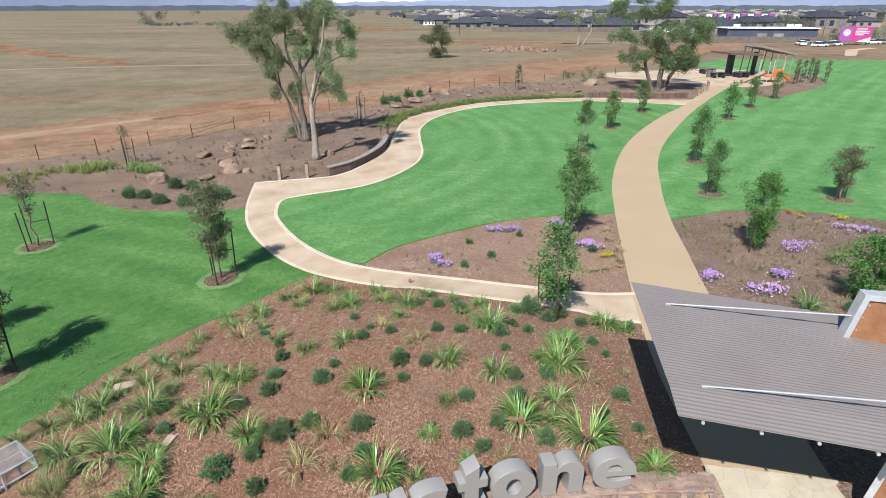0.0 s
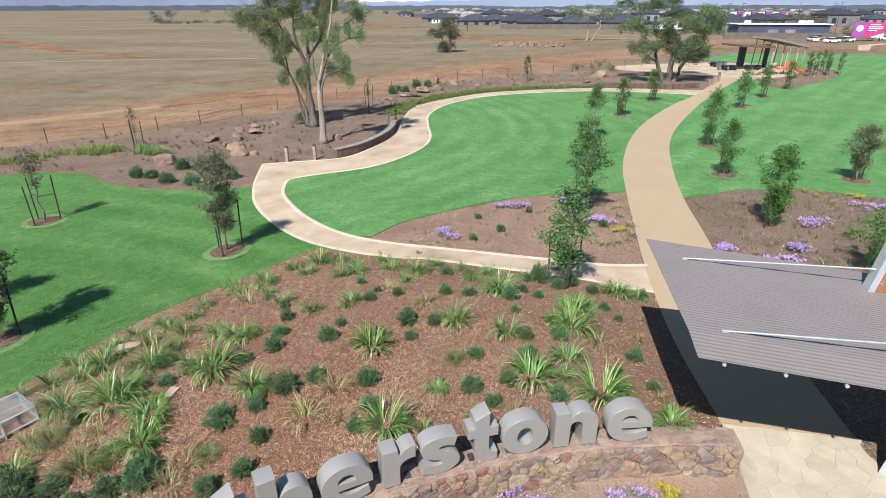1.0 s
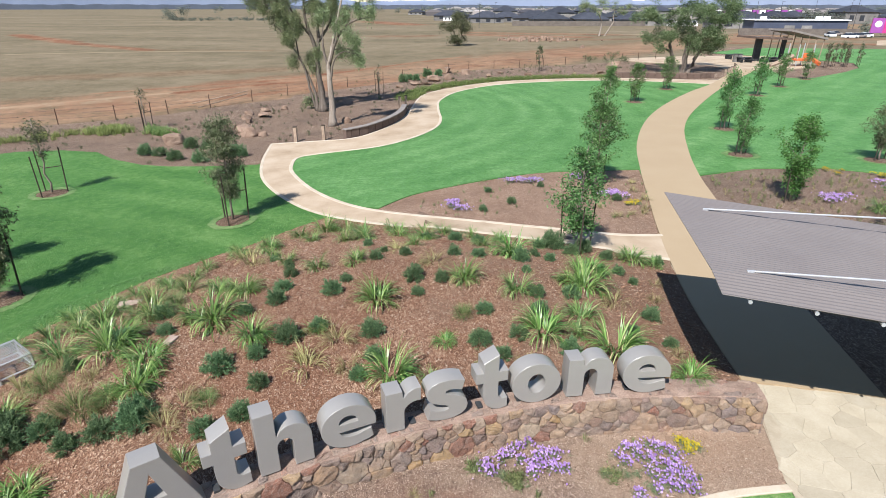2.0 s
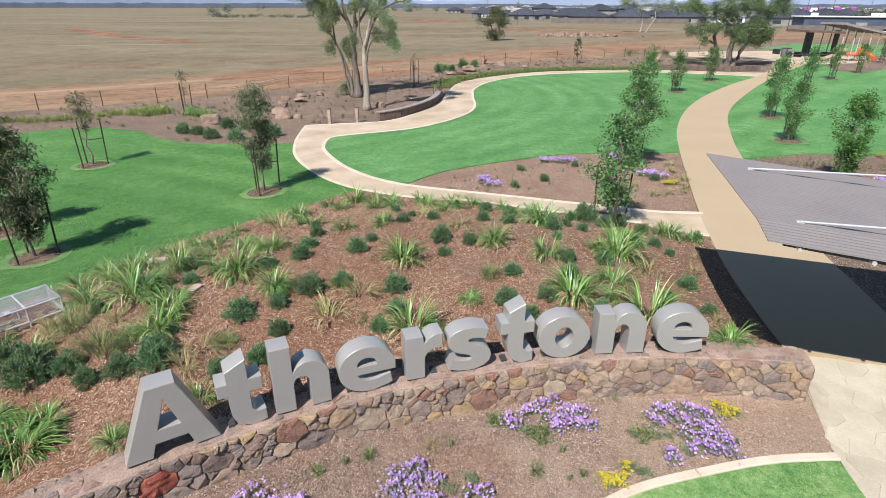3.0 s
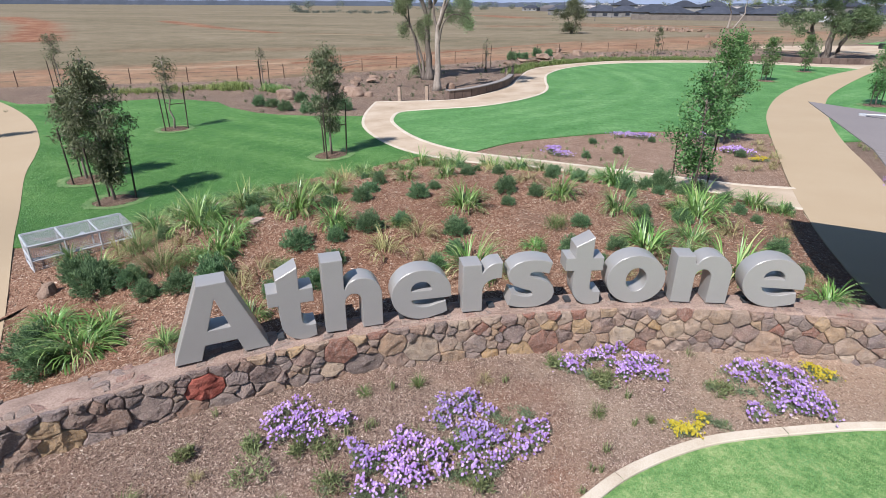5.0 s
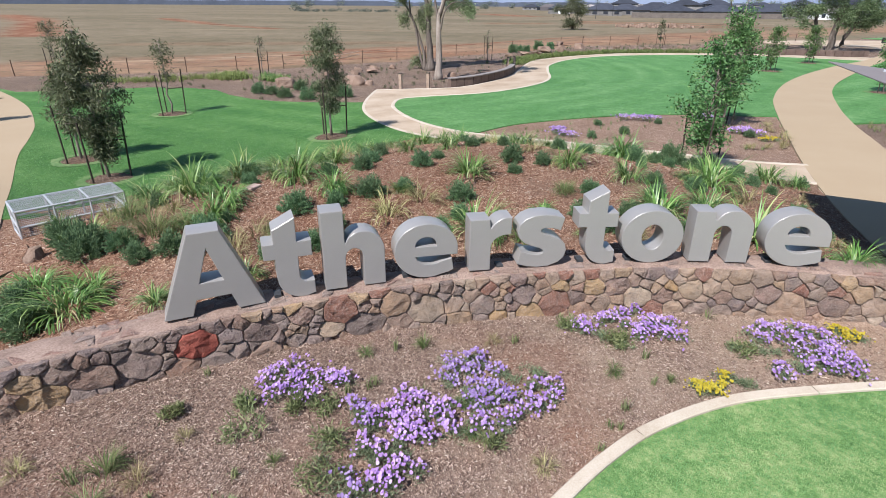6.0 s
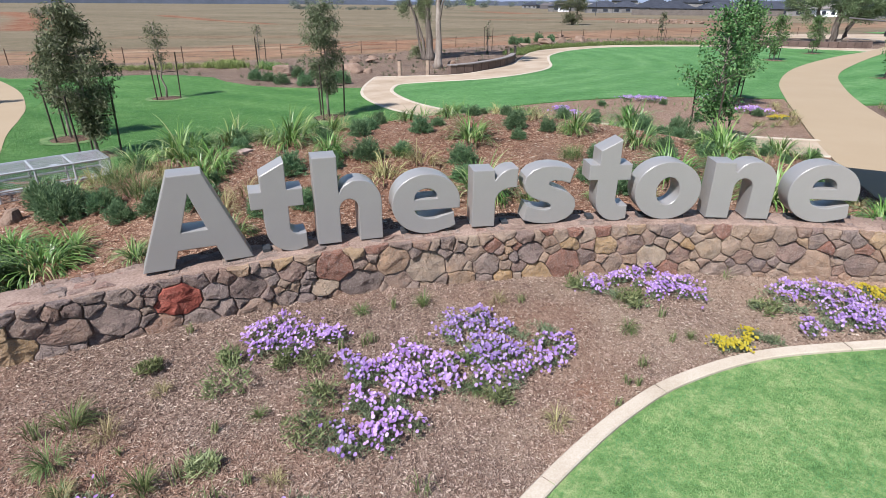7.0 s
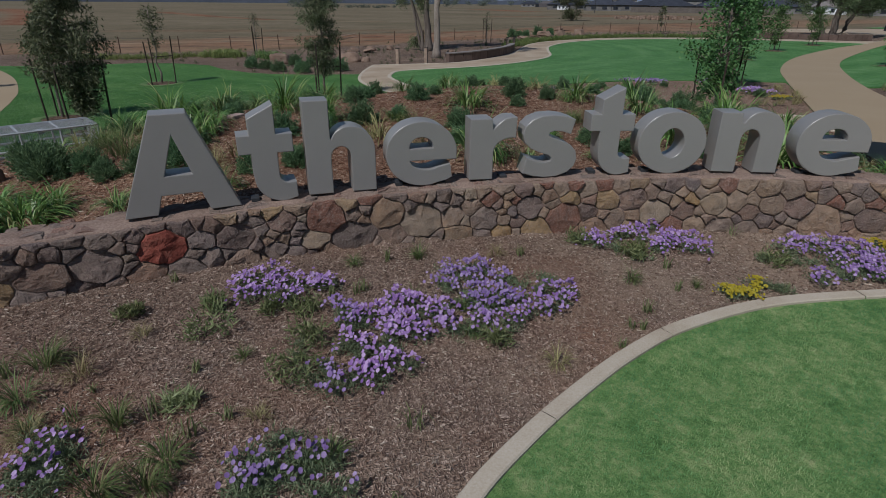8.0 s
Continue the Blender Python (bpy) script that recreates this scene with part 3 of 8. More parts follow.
ISLAND = curve_through([(-3.4, 21.3), (-2.2, 22.9), (-.6, 24), (1.3, 25.1), (4.25, 26.5), (9.0, 27.2)])
MOUND_EDGE = curve_through([(-5.45, 20.35), (-6.4, 19.3), (-7.5, 17.9), (-8.6, 16.4), (-9.6, 15.1), (-10.3, 13.8), (-10.8, 12.2), (-11.2, 10.8), (-11.5, 9.6)])
LEFT_PATH = curve_through([(-40, 31), (-36, 29), (-32, 26.7), (-28, 24), (-24, 20.6), (-21.8, 18.3), (-19.2, 15.4), (-14.3, 10.8), (-9.3, 6.3), (-6.5, 3.2)])
KERB = curve_through([(5.55, 6.95), (4.5, 6.78), (3.45, 6.45), (2.24, 5.97), (1.26, 5.28), (0.67, 4.64), (0.18, 3.94), (-.22, 3.26), (-.5, 2.67), (-.85, 1.6), (-1.0, 0.2), (-0.9, -2)])
_t = np.gradient(KERB, axis=0)
_t /= np.linalg.norm(_t, axis=1)[:, None]
KERB = KERB + np.c_[-_t[:, 1], _t[:, 0]] * 0.10
PAVE_EDGE = [(6.65, 15.75), (6.45, 14), (6.25, 12), (6.15, 10), (5.95, 8.8), (5.6, 7.05), (5.55, 6.2), (5.5, 3), (5.6, -3)]


def arc_line(dr, a0, a1, n=40):
    return [(WALL_C[0] + (WALL_R + dr) * math.cos(radians(a)), WALL_C[1] + (WALL_R + dr) * math.sin(radians(a))) for a in np.linspace(a0, a1, n)]


WALL_A0, WALL_A1 = 158.0, 86.2
zone("garden_bed", [tuple(p) for p in PARK[:-2]] + [(130, 15), (7, 15.5)] + list(map(tuple, OUTER[:36])) + [(-11.4, 29.0), (-20, 25), (-30, 20), (-70, 8)], 2.2, -0.05, M_MULCH_OLD, "old grey-brown bark mulch between paths, lawns and fence", "garden bed")
zone("island_bed", [tuple(p) for p in ISLAND] + [tuple(p) for p in WIDE_L[29:17:-1]] + [tuple(p) for p in INNER[0:27]], 0.8, -0.03, M_MULCH_ISLAND, "red-brown bark mulch between the two paths", "garden bed")
zone("mound_bed", [tuple(p) for p in OUTER[:31]] + [tuple(p) for p in MOUND_EDGE[1:]] + [(-11.85, 8.6), (-9.35, 6.3), (-8.6, 3.6)] + arc_line(0.25, WALL_A0 - 6, WALL_A1, 40) + [tuple(p) for p in reversed(PAVE_EDGE[:4])], 0.35, 0.0, M_MULCH_RED, "raised mound of red-brown bark chips behind the wall", "garden bed")
zone("mound_bed_corner", [(-13.3, 10.0), (-11.3, 10.1), (-9.0, 6.6), (-9.4, 5.2), (-13.6, 8.8)], 0.35, -0.012, M_MULCH_RED, "bark mulch running out between path and lawn", "garden bed")
zone("front_bed", arc_line(0.1, WALL_A0, WALL_A1, 40) + [(5.95, 8.6), (5.6, 7.05)] + [tuple(p) for p in KERB] + [(-9, -3), (-10.5, -1)], 0.3, -0.005, M_MULCH, "weathered bark mulch in front of the stone wall", "garden bed")
zone("main_lawn", list(map(tuple, INNER[30:])) + list(map(tuple, WIDE_L[54:28:-1])) + list(map(tuple, ISLAND[::-1])), 1.0, 0.01, M_LAWN, "mown green lawn with curved mower lanes", "lawn", 0.08)
SIDE_LAWN = list(map(tuple, OUTER[16:37])) + [(-11.4, 29.6), (-14.5, 29.5), (-16.5, 29.5), (-18.2, 29.8), (-20.6, 31.0), (-22.5, 32.6), (-25, 33.0), (-27.5, 32.5), (-30.4, 30.2), (-34, 28.6), (-38, 30.2)] + list(map(tuple, LEFT_PATH[3:45])) + list(map(tuple, MOUND_EDGE[::-1]))
zone("left_lawn", SIDE_LAWN, 0.8, 0.01, M_LAWN_SIDE, "dense green mown lawn beside the mound", "lawn", 0.08)
zone("right_lawn", list(map(tuple, WIDE_R[30:72])) + [(39.3, 70.5), (42.7, 70.6), (50.5, 77.3), (56, 83), (60, 90.5), (58.5, 94), (55.5, 96), (55, 100), (51, 104), (46, 110), (60, 124), (95, 121), (120, 116), (120, 30), (40, 25), (22.5, 26.1), (18.7, 27.9), (15, 27.7)], 2.0, 0.01, M_LAWN_RIGHT, "broad mown green lawn beyond the path", "lawn", 0.08)
zone("front_lawn", list(map(tuple, KERB)) + [(2, -3), (5.6, -3), (5.5, 3), (5.55, 6.2)], 0.3, 0.015, M_LAWN_FRONT, "bright green front lawn inside a curved kerb", "lawn", 0.06)
zone("narrow_path", list(map(tuple, OUTER[:-1])) + list(map(tuple, OUTER_FAR)) + [(27.6, 64.0)] + list(map(tuple, INNER[::-1])), 0.8, 0.025, M_PATH, "pale sandy concrete footpath with lighter edges", "path", 0.1)
zone("wide_path", list(map(tuple, WIDE_L)) + [(41, 86), (46, 86)] + list(map(tuple, WIDE_R[::-1])), 0.9, 0.03, M_WIDE, "broad tan concrete path sweeping past the lawns", "path", 0.1)
zone("side_path", list(map(tuple, LEFT_PATH)) + [(-8.5, 1.5), (-13, 4), (-18, 9), (-24, 14), (-30, 19.5), (-36, 24), (-42, 27)], 0.9, 0.022, M_WIDE, "tan concrete path along the side lawn", "path", 0.1)
zone("playground_paving", curve_through([(37, 80), (36, 86), (28, 90), (26, 96), (40, 102), (50, 103), (55, 98), (54, 90), (50, 84), (44, 80)], 5, True), 1.5, 0.034, M_PATH, "pale paved apron around the picnic shelter", "paving", 0.1)
zone("entry_paving", PAVE_EDGE + [(11, -3), (10, 3), (9.2, 6), (8.8, 8.9), (9.2, 12.2), (9.5, 15.7)], 0.7, 0.0, M_JOINT, "sandy joints between pale paving stones", "paving")
zone("canopy_bed", [(9.6, 15.9), (16, 15.5), (16, -3), (11, -3), (10, 3), (9.2, 6), (8.8, 8.9), (9.2, 12.2)], 0.8, -0.02, M_MULCH_OLD, "dry bark mulch under the canopy", "garden bed")
for _line, _w in ((OUTER, 0.16), (OUTER_FAR, 0.16), (INNER, 0.2)):
    band("path_edge", _line, _w, 0.036, 0.08, M_EDGE, "pale smooth concrete path edge")
for _i in range(0, len(KERB) - 1, 13):
    _seg = KERB[_i:_i + 14].copy()
    _seg[-1] += (_seg[-2] - _seg[-1]) * 0.05
    band("lawn_kerb", _seg, 0.15, 0.05, 0.12, M_EDGE, "pale curved concrete kerb round the front lawn")

# ---------------------------------------------------------------- the sign wall
def cell_polygons(seeds, box, sx=1.0, weights=None):
    """Cells of the plane nearest to each seed, clipped to a box, as lists of corners."""
    x0, y0, x1, y1 = box
    cells = []
    weights = np.zeros(len(seeds)) if weights is None else weights
    for i, s in enumerate(seeds):
        poly = [np.array(p, float) for p in ((x0, y0), (x1, y0), (x1, y1), (x0, y1))]
        d = np.hypot((seeds[:, 0] - s[0]) * sx, seeds[:, 1] - s[1])
        for j in np.argsort(d)[1:22]:
            gap2 = max(1e-9, d[j] ** 2)
            mid = s + (seeds[j] - s) * np.clip(0.5 + (weights[i] - weights[j]) / (2 * gap2), 0.2, 0.8)
            nrm = (seeds[j] - s) * np.array([sx * sx, 1])
            out = []
            for a, b in zip(poly, poly[1:] + poly[:1]):
                da, db = np.dot(a - mid, nrm), np.dot(b - mid, nrm)
                if da <= 0:
                    out.append(a)
                if (da <= 0) != (db <= 0):
                    out.append(a + (b - a) * da / (da - db))
            poly = out
            if len(poly) < 3:
                break
        cells.append(poly)
    return cells


def scattered(rng, box, gap, tries=4000, sx=1.0):
    """Seeds at least a gap apart."""
    pts = []
    for _ in range(tries):
        p = np.array([rng.uniform(box[0], box[2]), rng.uniform(box[1], box[3])])
        g = gap * rng.uniform(0.6, 1.45)
        if all(math.hypot((p[0] - q[0]) * sx, p[1] - q[1]) > g for q in pts):
            pts.append(p)
    return np.array(pts)


def masonry(rng, box, size):
    """Blocks of random masonry: a strip split again and again by slanting lines until each piece is as small as size(x, y) asks."""
    x0, y0, x1, y1 = box
    n = max(1, round((x1 - x0) / (y1 - y0) / 1.6))
    cuts = [x0] + [x0 + (x1 - x0) * (k + rng.uniform(-0.2, 0.2)) / n for k in range(1, n)] + [x1]
    todo = [[np.array(p, float) for p in ((a, y0), (b, y0), (b, y1), (a, y1))] for a, b in zip(cuts[:-1], cuts[1:])]
    done = []
    while todo:
        poly = todo.pop()
        p = np.array(poly)
        ext = p.max(0) - p.min(0)
        c = p.mean(0)
        area = 0.5 * abs(np.dot(p[:, 0], np.roll(p[:, 1], -1)) - np.dot(p[:, 1], np.roll(p[:, 0], -1)))
        if area < size(*c) * rng.uniform(0.6, 1.7):
            done.append(poly)
            continue
        tall = ext[1] * rng.uniform(0.85, 1.2) > ext[0] * 0.75
        ang = rng.gauss(math.pi / 2 if tall else 0.0, 0.26)
        nrm = np.array((math.cos(ang), math.sin(ang)))
        mid = c + ext * np.array((rng.uniform(-0.17, 0.17), rng.uniform(-0.17, 0.17)))
        for sign in (1, -1):
            out = []
            for a, b in zip(poly, poly[1:] + poly[:1]):
                da, db = sign * np.dot(a - mid, nrm), sign * np.dot(b - mid, nrm)
                if da <= 0:
                    out.append(a)
                if (da <= 0) != (db <= 0):
                    out.append(a + (b - a) * da / (da - db))
            if len(out) > 2:
                todo.append(out)
    return done


def stone_mesh(poly, joint, bulge, rng, place):
    """A rough-hewn stone over a polygon, broken into a few flat facets: place(u, v, depth) sets it in the world."""
    c = np.mean(poly, axis=0)
    seed = rng.uniform(0, 90)
    rim = []
    for a, b in zip(poly, poly[1:] + poly[:1]):
        ln = np.hypot(*(b - a))
        if ln < 0.015:
            continue
        k = max(2, int(ln / 0.055))
        for i in range(k):
            t = (i + 0.12) / k if i == 0 else i / k
            rim.append(a + (b - a) * t)
        rim.append(a + (b - a) * (1 - 0.12 / k))
    rim = np.array([q + (np.array((noise.noise((q[0] * 13, q[1] * 13, 3.1)), noise.noise((q[0] * 13, q[1] * 13, 7.7)))) * 0.02) for q in rim])
    planes = [(np.array((rng.uniform(-0.3, 0.3), rng.uniform(-0.34, 0.22))), rng.uniform(0.0, 0.016)) for _ in range(4)]

    def face(w):
        low = min(float(np.dot(w - c, p)) + b for p, b in planes)
        return bulge + max(-0.03, low) + noise.noise((w[0] * 11, w[1] * 11, seed)) * 0.016 + noise.noise((w[0] * 34, w[1] * 34, seed)) * 0.007

    verts, faces = [], []
    rings = ((joint, None, -0.06), (joint, 0.7, 0), (joint + 0.008, 0.94, 0), (joint + 0.03, 1.0, 0), (None, 0.62, 0), (None, 0.3, 0))
    for inset, amount, depth in rings:
        for q in rim:
            r = np.hypot(*(q - c))
            if inset is None:
                w = c + (q - c) * amount * max(0.2, 1 - joint / r)
                dd = face(w)
            else:
                w = c + (q - c) * max(0.3, 1 - inset / r)
                dd = depth if amount is None else face(w) - (1 - amount) * (bulge + 0.012)
            verts.append(place(w[0], w[1], dd))
    verts.append(place(c[0], c[1], face(c)))
    n = len(rim)
    for k in range(5):
        for i in range(n):
            j = (i + 1) % n
            faces.append((k * n + i, k * n + j, (k + 1) * n + j, (k + 1) * n + i))
    for i in range(n):
        faces.append((5 * n + i, 5 * n + (i + 1) % n, 6 * n))
    return verts, faces


def sign_wall():
    rng = random.Random(11)
    wall = tagged(new("sign_wall"), "low curved wall of grey and rust basalt stones under the letters", "stone wall", kind="structure")
    length = radians(WALL_A0 - WALL_A1) * WALL_R

    def at(s, z, out):
        """s along the wall from its left end, out towards the front."""
        a = radians(WALL_A0) - s / WALL_R
        r = WALL_R - out
        return Vector((WALL_C[0] + r * math.cos(a), WALL_C[1] + r * math.sin(a), z))

    # body and rough cap
    verts, faces = [], []
    n = int(length / 0.12)
    prof = [(0.10, -0.3), (0.10, -0.06), (0.07, -0.012), (-0.02, 0.0), (-0.16, 0.012), (-0.3, 0.0), (-0.42, -0.02), (-0.47, -0.1), (-0.47, -0.8)]
    for i in range(n + 1):
        s = length * i / n
        top = float(wall_top(at(s, 0, 0)[0]))
        for k, (o, dz) in enumerate(prof):
            z = -0.3 if k in (0, 8) else top + dz + noise.noise((s * 2.1, o * 6, 3)) * 0.022 + noise.noise((s * 7, o * 20, 9)) * 0.01
            verts.append(at(s, z, o + noise.noise((s * 3.3, k * 1.7, 5)) * 0.02 + 0.01 * (k < 2)))
    k = len(prof)
    for i in range(n):
        for j in range(k - 1):
            faces.append((i * k + j, i * k + j + 1, (i + 1) * k + j + 1, (i + 1) * k + j))
    faces.append(tuple(range(k)))
    faces.append(tuple(reversed(range(n * k, n * k + k))))
    part("wall_core", (verts, faces), M_MORTAR, wall, "sandy mortar core and rough cap")
    # face stones: large ones low down, smaller ones wedged between and along the top
    box = (0.0, -0.06, length, 0.66)

    def along(x, y):
        return (radians(WALL_A0) - math.atan2(y - WALL_C[1], x - WALL_C[0])) * WALL_R

    marked = [(-4.38, 5.0, 0.36, 0.21, M_REDSTONE), (-2.84, 6.06, 0.45, 0.19, M_RUSTSTONE), (-5.71, 3.77, 0.42, 0.13, M_OCHRE), (-5.64, 3.85, 0.13, 0.2, M_OCHRE), (-4.52, 4.87, 0.06, 0.15, M_TANSTONE),
              (-2.16, 6.46, 0.42, 0.18, M_TANSTONE), (-2.54, 6.24, 0.13, 0.22, M_WALLSTONE), (-1.75, 6.66, 0.27, 0.22, M_TANSTONE), (-0.28, 7.3, 0.03, 0.18, M_OCHRE), (0.06, 7.42, 0.18, 0.2, M_RUSTSTONE), (0.62, 7.6, 0.4, 0.12, M_OCHRE), (3.53, 8.14, 0.15, 0.22, M_TANSTONE)]
    seeds = [(along(x, y), z, r, m) for x, y, z, r, m in marked]
    for k in range(16000):
        s, v = rng.uniform(0, length), rng.uniform(-0.02, 0.64)
        r = rng.uniform(0.12, 0.2) if k < 2500 else rng.uniform(0.05, 0.12)
        if v > 0.5:
            r = min(r, rng.uniform(0.08, 0.12))
        if s > 7:
            r *= 0.86
        if all(math.hypot((s - q[0]) * 0.78, v - q[1]) > (r + q[2]) * 0.9 for q in seeds):
            tan = sstep(s, 5.5, 11.5) * 0.75 + 0.1
            seeds.append((s, v, r, rng.choice((M_RUSTSTONE, M_OCHRE)) if rng.random() < 0.14 * tan else M_TANSTONE if rng.random() < tan else M_WALLSTONE))
    spots = np.array([q[:2] for q in seeds])
    weights = np.array([q[2] ** 2 for q in seeds])
    for q, poly in zip(seeds, cell_polygons(spots, box, 0.78, weights)):
        if len(poly) < 3:
            continue

        def place(u, v, depth):
            z = v / 0.66 * (float(wall_top(at(u, 0, 0)[0])) - 0.02)
            return at(u, z, 0.13 + depth)

        part("stone", stone_mesh(poly, rng.uniform(0.004, 0.011), rng.uniform(0.016, 0.046), rng, place), q[3], wall)
    # end face stones
    ends = scattered(rng, (-0.08, 0, 0.44, 0.72), 0.21, 900)
    for poly in cell_polygons(ends, (-0.08, 0, 0.44, 0.72)):
        if len(poly) > 2:
            part("stone", stone_mesh(poly, 0.011, 0.03, rng, lambda u, v, d: at(length + 0.012 + d, v, -u + 0.06)), M_WALLSTONE, wall)
    # cap stones lying flush in the mortar
    for poly in masonry(rng, (0.1, -0.44, length - 0.05, 0.06), lambda u, v: 0.045):
        if rng.random() < 0.72:
            part("cap_stone", stone_mesh(poly, rng.uniform(0.008, 0.02), 0.004, rng, lambda u, v, d: at(u, float(wall_top(at(u, 0, 0)[0])) + d * 0.6 + 0.006, v)), M_CAPSTONE, wall)
    return at


sign_wall()


# ---------------------------------------------------------------- the letters
def arc(cx, cy, rx, ry, a0, a1, n=14):
    return [(cx + rx * math.cos(radians(a)), cy + ry * math.sin(radians(a))) for a in np.linspace(a0, a1, n)]


def glyph(ch):
    """Outlines of a bold letter, x-height 0.80, cap height 1.14; the first loop is the outer one. Returns loops and width."""
    if ch == "A":
        w = 1.24
        return [[(0.0, 0.0), (0.34, 0.0), (0.41, 0.22), (0.83, 0.22), (0.90, 0.0), (w, 0.0), (0.80, 1.12), (0.43, 1.12)], [(0.475, 0.44), (0.62, 0.89), (0.765, 0.44)]], w
    if ch == "t":
        w = 0.60
        return [[(0.0, 0.58), (0.0, 0.80), (0.135, 0.80), (0.135, 0.99), (0.42, 1.14), (0.42, 0.80), (0.60, 0.80), (0.60, 0.58), (0.42, 0.58), (0.42, 0.32)] + arc(0.52, 0.30, 0.10, 0.095, 190, 265, 6) + [(0.60, 0.21), (0.605, 0.015)] + arc(0.44, 0.29, 0.30, 0.31, 292, 190, 12) + [(0.135, 0.34), (0.135, 0.58)]], w
    if ch in "hn":
        top = 1.14 if ch == "h" else 0.80
        w = 0.80
        stem = [(0.0, 0.0), (0.285, 0.0), (0.285, 0.44)] + arc(0.40, 0.45, 0.115, 0.135, 180, 0, 10) + [(0.515, 0.0), (0.80, 0.0), (0.80, 0.50)] + arc(0.53, 0.51, 0.27, 0.31, 0, 90, 9)
        stem += arc(0.49, 0.56, 0.22, 0.26, 92, 155, 6)
        if ch == "h":
            return [stem + [(0.285, 0.70), (0.285, top), (0.0, top)]], w
        return [stem + [(0.265, 0.68), (0.25, top), (0.0, top)]], w
    if ch == "r":
        w = 0.56
        return [[(0.0, 0.0), (0.285, 0.0), (0.285, 0.36)] + arc(0.50, 0.36, 0.215, 0.19, 180, 95, 8) + [(0.555, 0.55), (0.56, 0.815)] + arc(0.50, 0.52, 0.24, 0.295, 80, 140, 7) + [(0.275, 0.66), (0.262, 0.80), (0.0, 0.80)]], w
    if ch == "o":
        w = 0.86
        return [arc(0.43, 0.40, 0.43, 0.418, 0, 352, 40), arc(0.43, 0.40, 0.15, 0.20, 0, 350, 24)], w
    if ch == "e":
        w = 0.82
        outer = [(0.815, 0.32), (0.815, 0.40)] + arc(0.415, 0.42, 0.402, 0.398, 0, 180, 26) + arc(0.43, 0.40, 0.418, 0.415, 184, 292, 20) + [(0.70, 0.045), (0.765, 0.08), (0.74, 0.265)] + arc(0.47, 0.32, 0.19, 0.125, 310, 190, 10) + [(0.275, 0.32)]
        hole = [(0.275, 0.475)] + [(0.545, 0.475)] + arc(0.41, 0.495, 0.135, 0.125, 5, 175, 12)
        return [outer, hole], w
    if ch == "s":
        w = 0.66
        pts = [(0.03, 0.05)] + arc(0.31, 0.25, 0.33, 0.265, 232, 360, 14)[0:0]
        outer = [(0.035, 0.045), (0.16, 0.0), (0.29, -0.018), (0.43, -0.005), (0.55, 0.05), (0.62, 0.13), (0.645, 0.235), (0.625, 0.34), (0.56, 0.42), (0.46, 0.475), (0.36, 0.515), (0.31, 0.55), (0.315, 0.59), (0.37, 0.61), (0.46, 0.60), (0.555, 0.565), (0.595, 0.755), (0.48, 0.80), (0.36, 0.818), (0.22, 0.805), (0.11, 0.755), (0.04, 0.67), (0.02, 0.565), (0.045, 0.46), (0.115, 0.38), (0.215, 0.325), (0.31, 0.29), (0.355, 0.255), (0.35, 0.21), (0.29, 0.19), (0.19, 0.205), (0.075, 0.25)]
        return [outer], w


LETTER_DEPTH = 0.34


def letter_mesh(ch, wide, depth, inset, bevel):
    """A letter's outline swelled to a depth, standing upright, centred on its foot."""
    loops, w0 = glyph(ch)
    cu = bpy.data.curves.new("outline", "CURVE")
    cu.dimensions, cu.fill_mode = "2D", "BOTH"
    cu.extrude, cu.bevel_depth, cu.bevel_resolution, cu.offset = depth / 2 - bevel, bevel, 2, -inset
    for loop in loops:
        sp = cu.splines.new("POLY")
        sp.points.add(len(loop) - 1)
        for q, (x, y) in zip(sp.points, loop):
            q.co = ((x / w0 - 0.5) * wide, y, 0, 1)
        sp.use_cyclic_u = True
    tmp = bpy.data.objects.new("outline", cu)
    scene.collection.objects.link(tmp)
    me = bpy.data.meshes.new_from_object(tmp.evaluated_get(bpy.context.evaluated_depsgraph_get()))
    bpy.data.objects.remove(tmp)
    bpy.data.curves.remove(cu)
    me.transform(pose(0, 0, 0, 90, 0, 0))
    me.set_sharp_from_angle(angle=0.45)
    me.materials.clear()
    me.materials.append(M_LETTER)
    return me


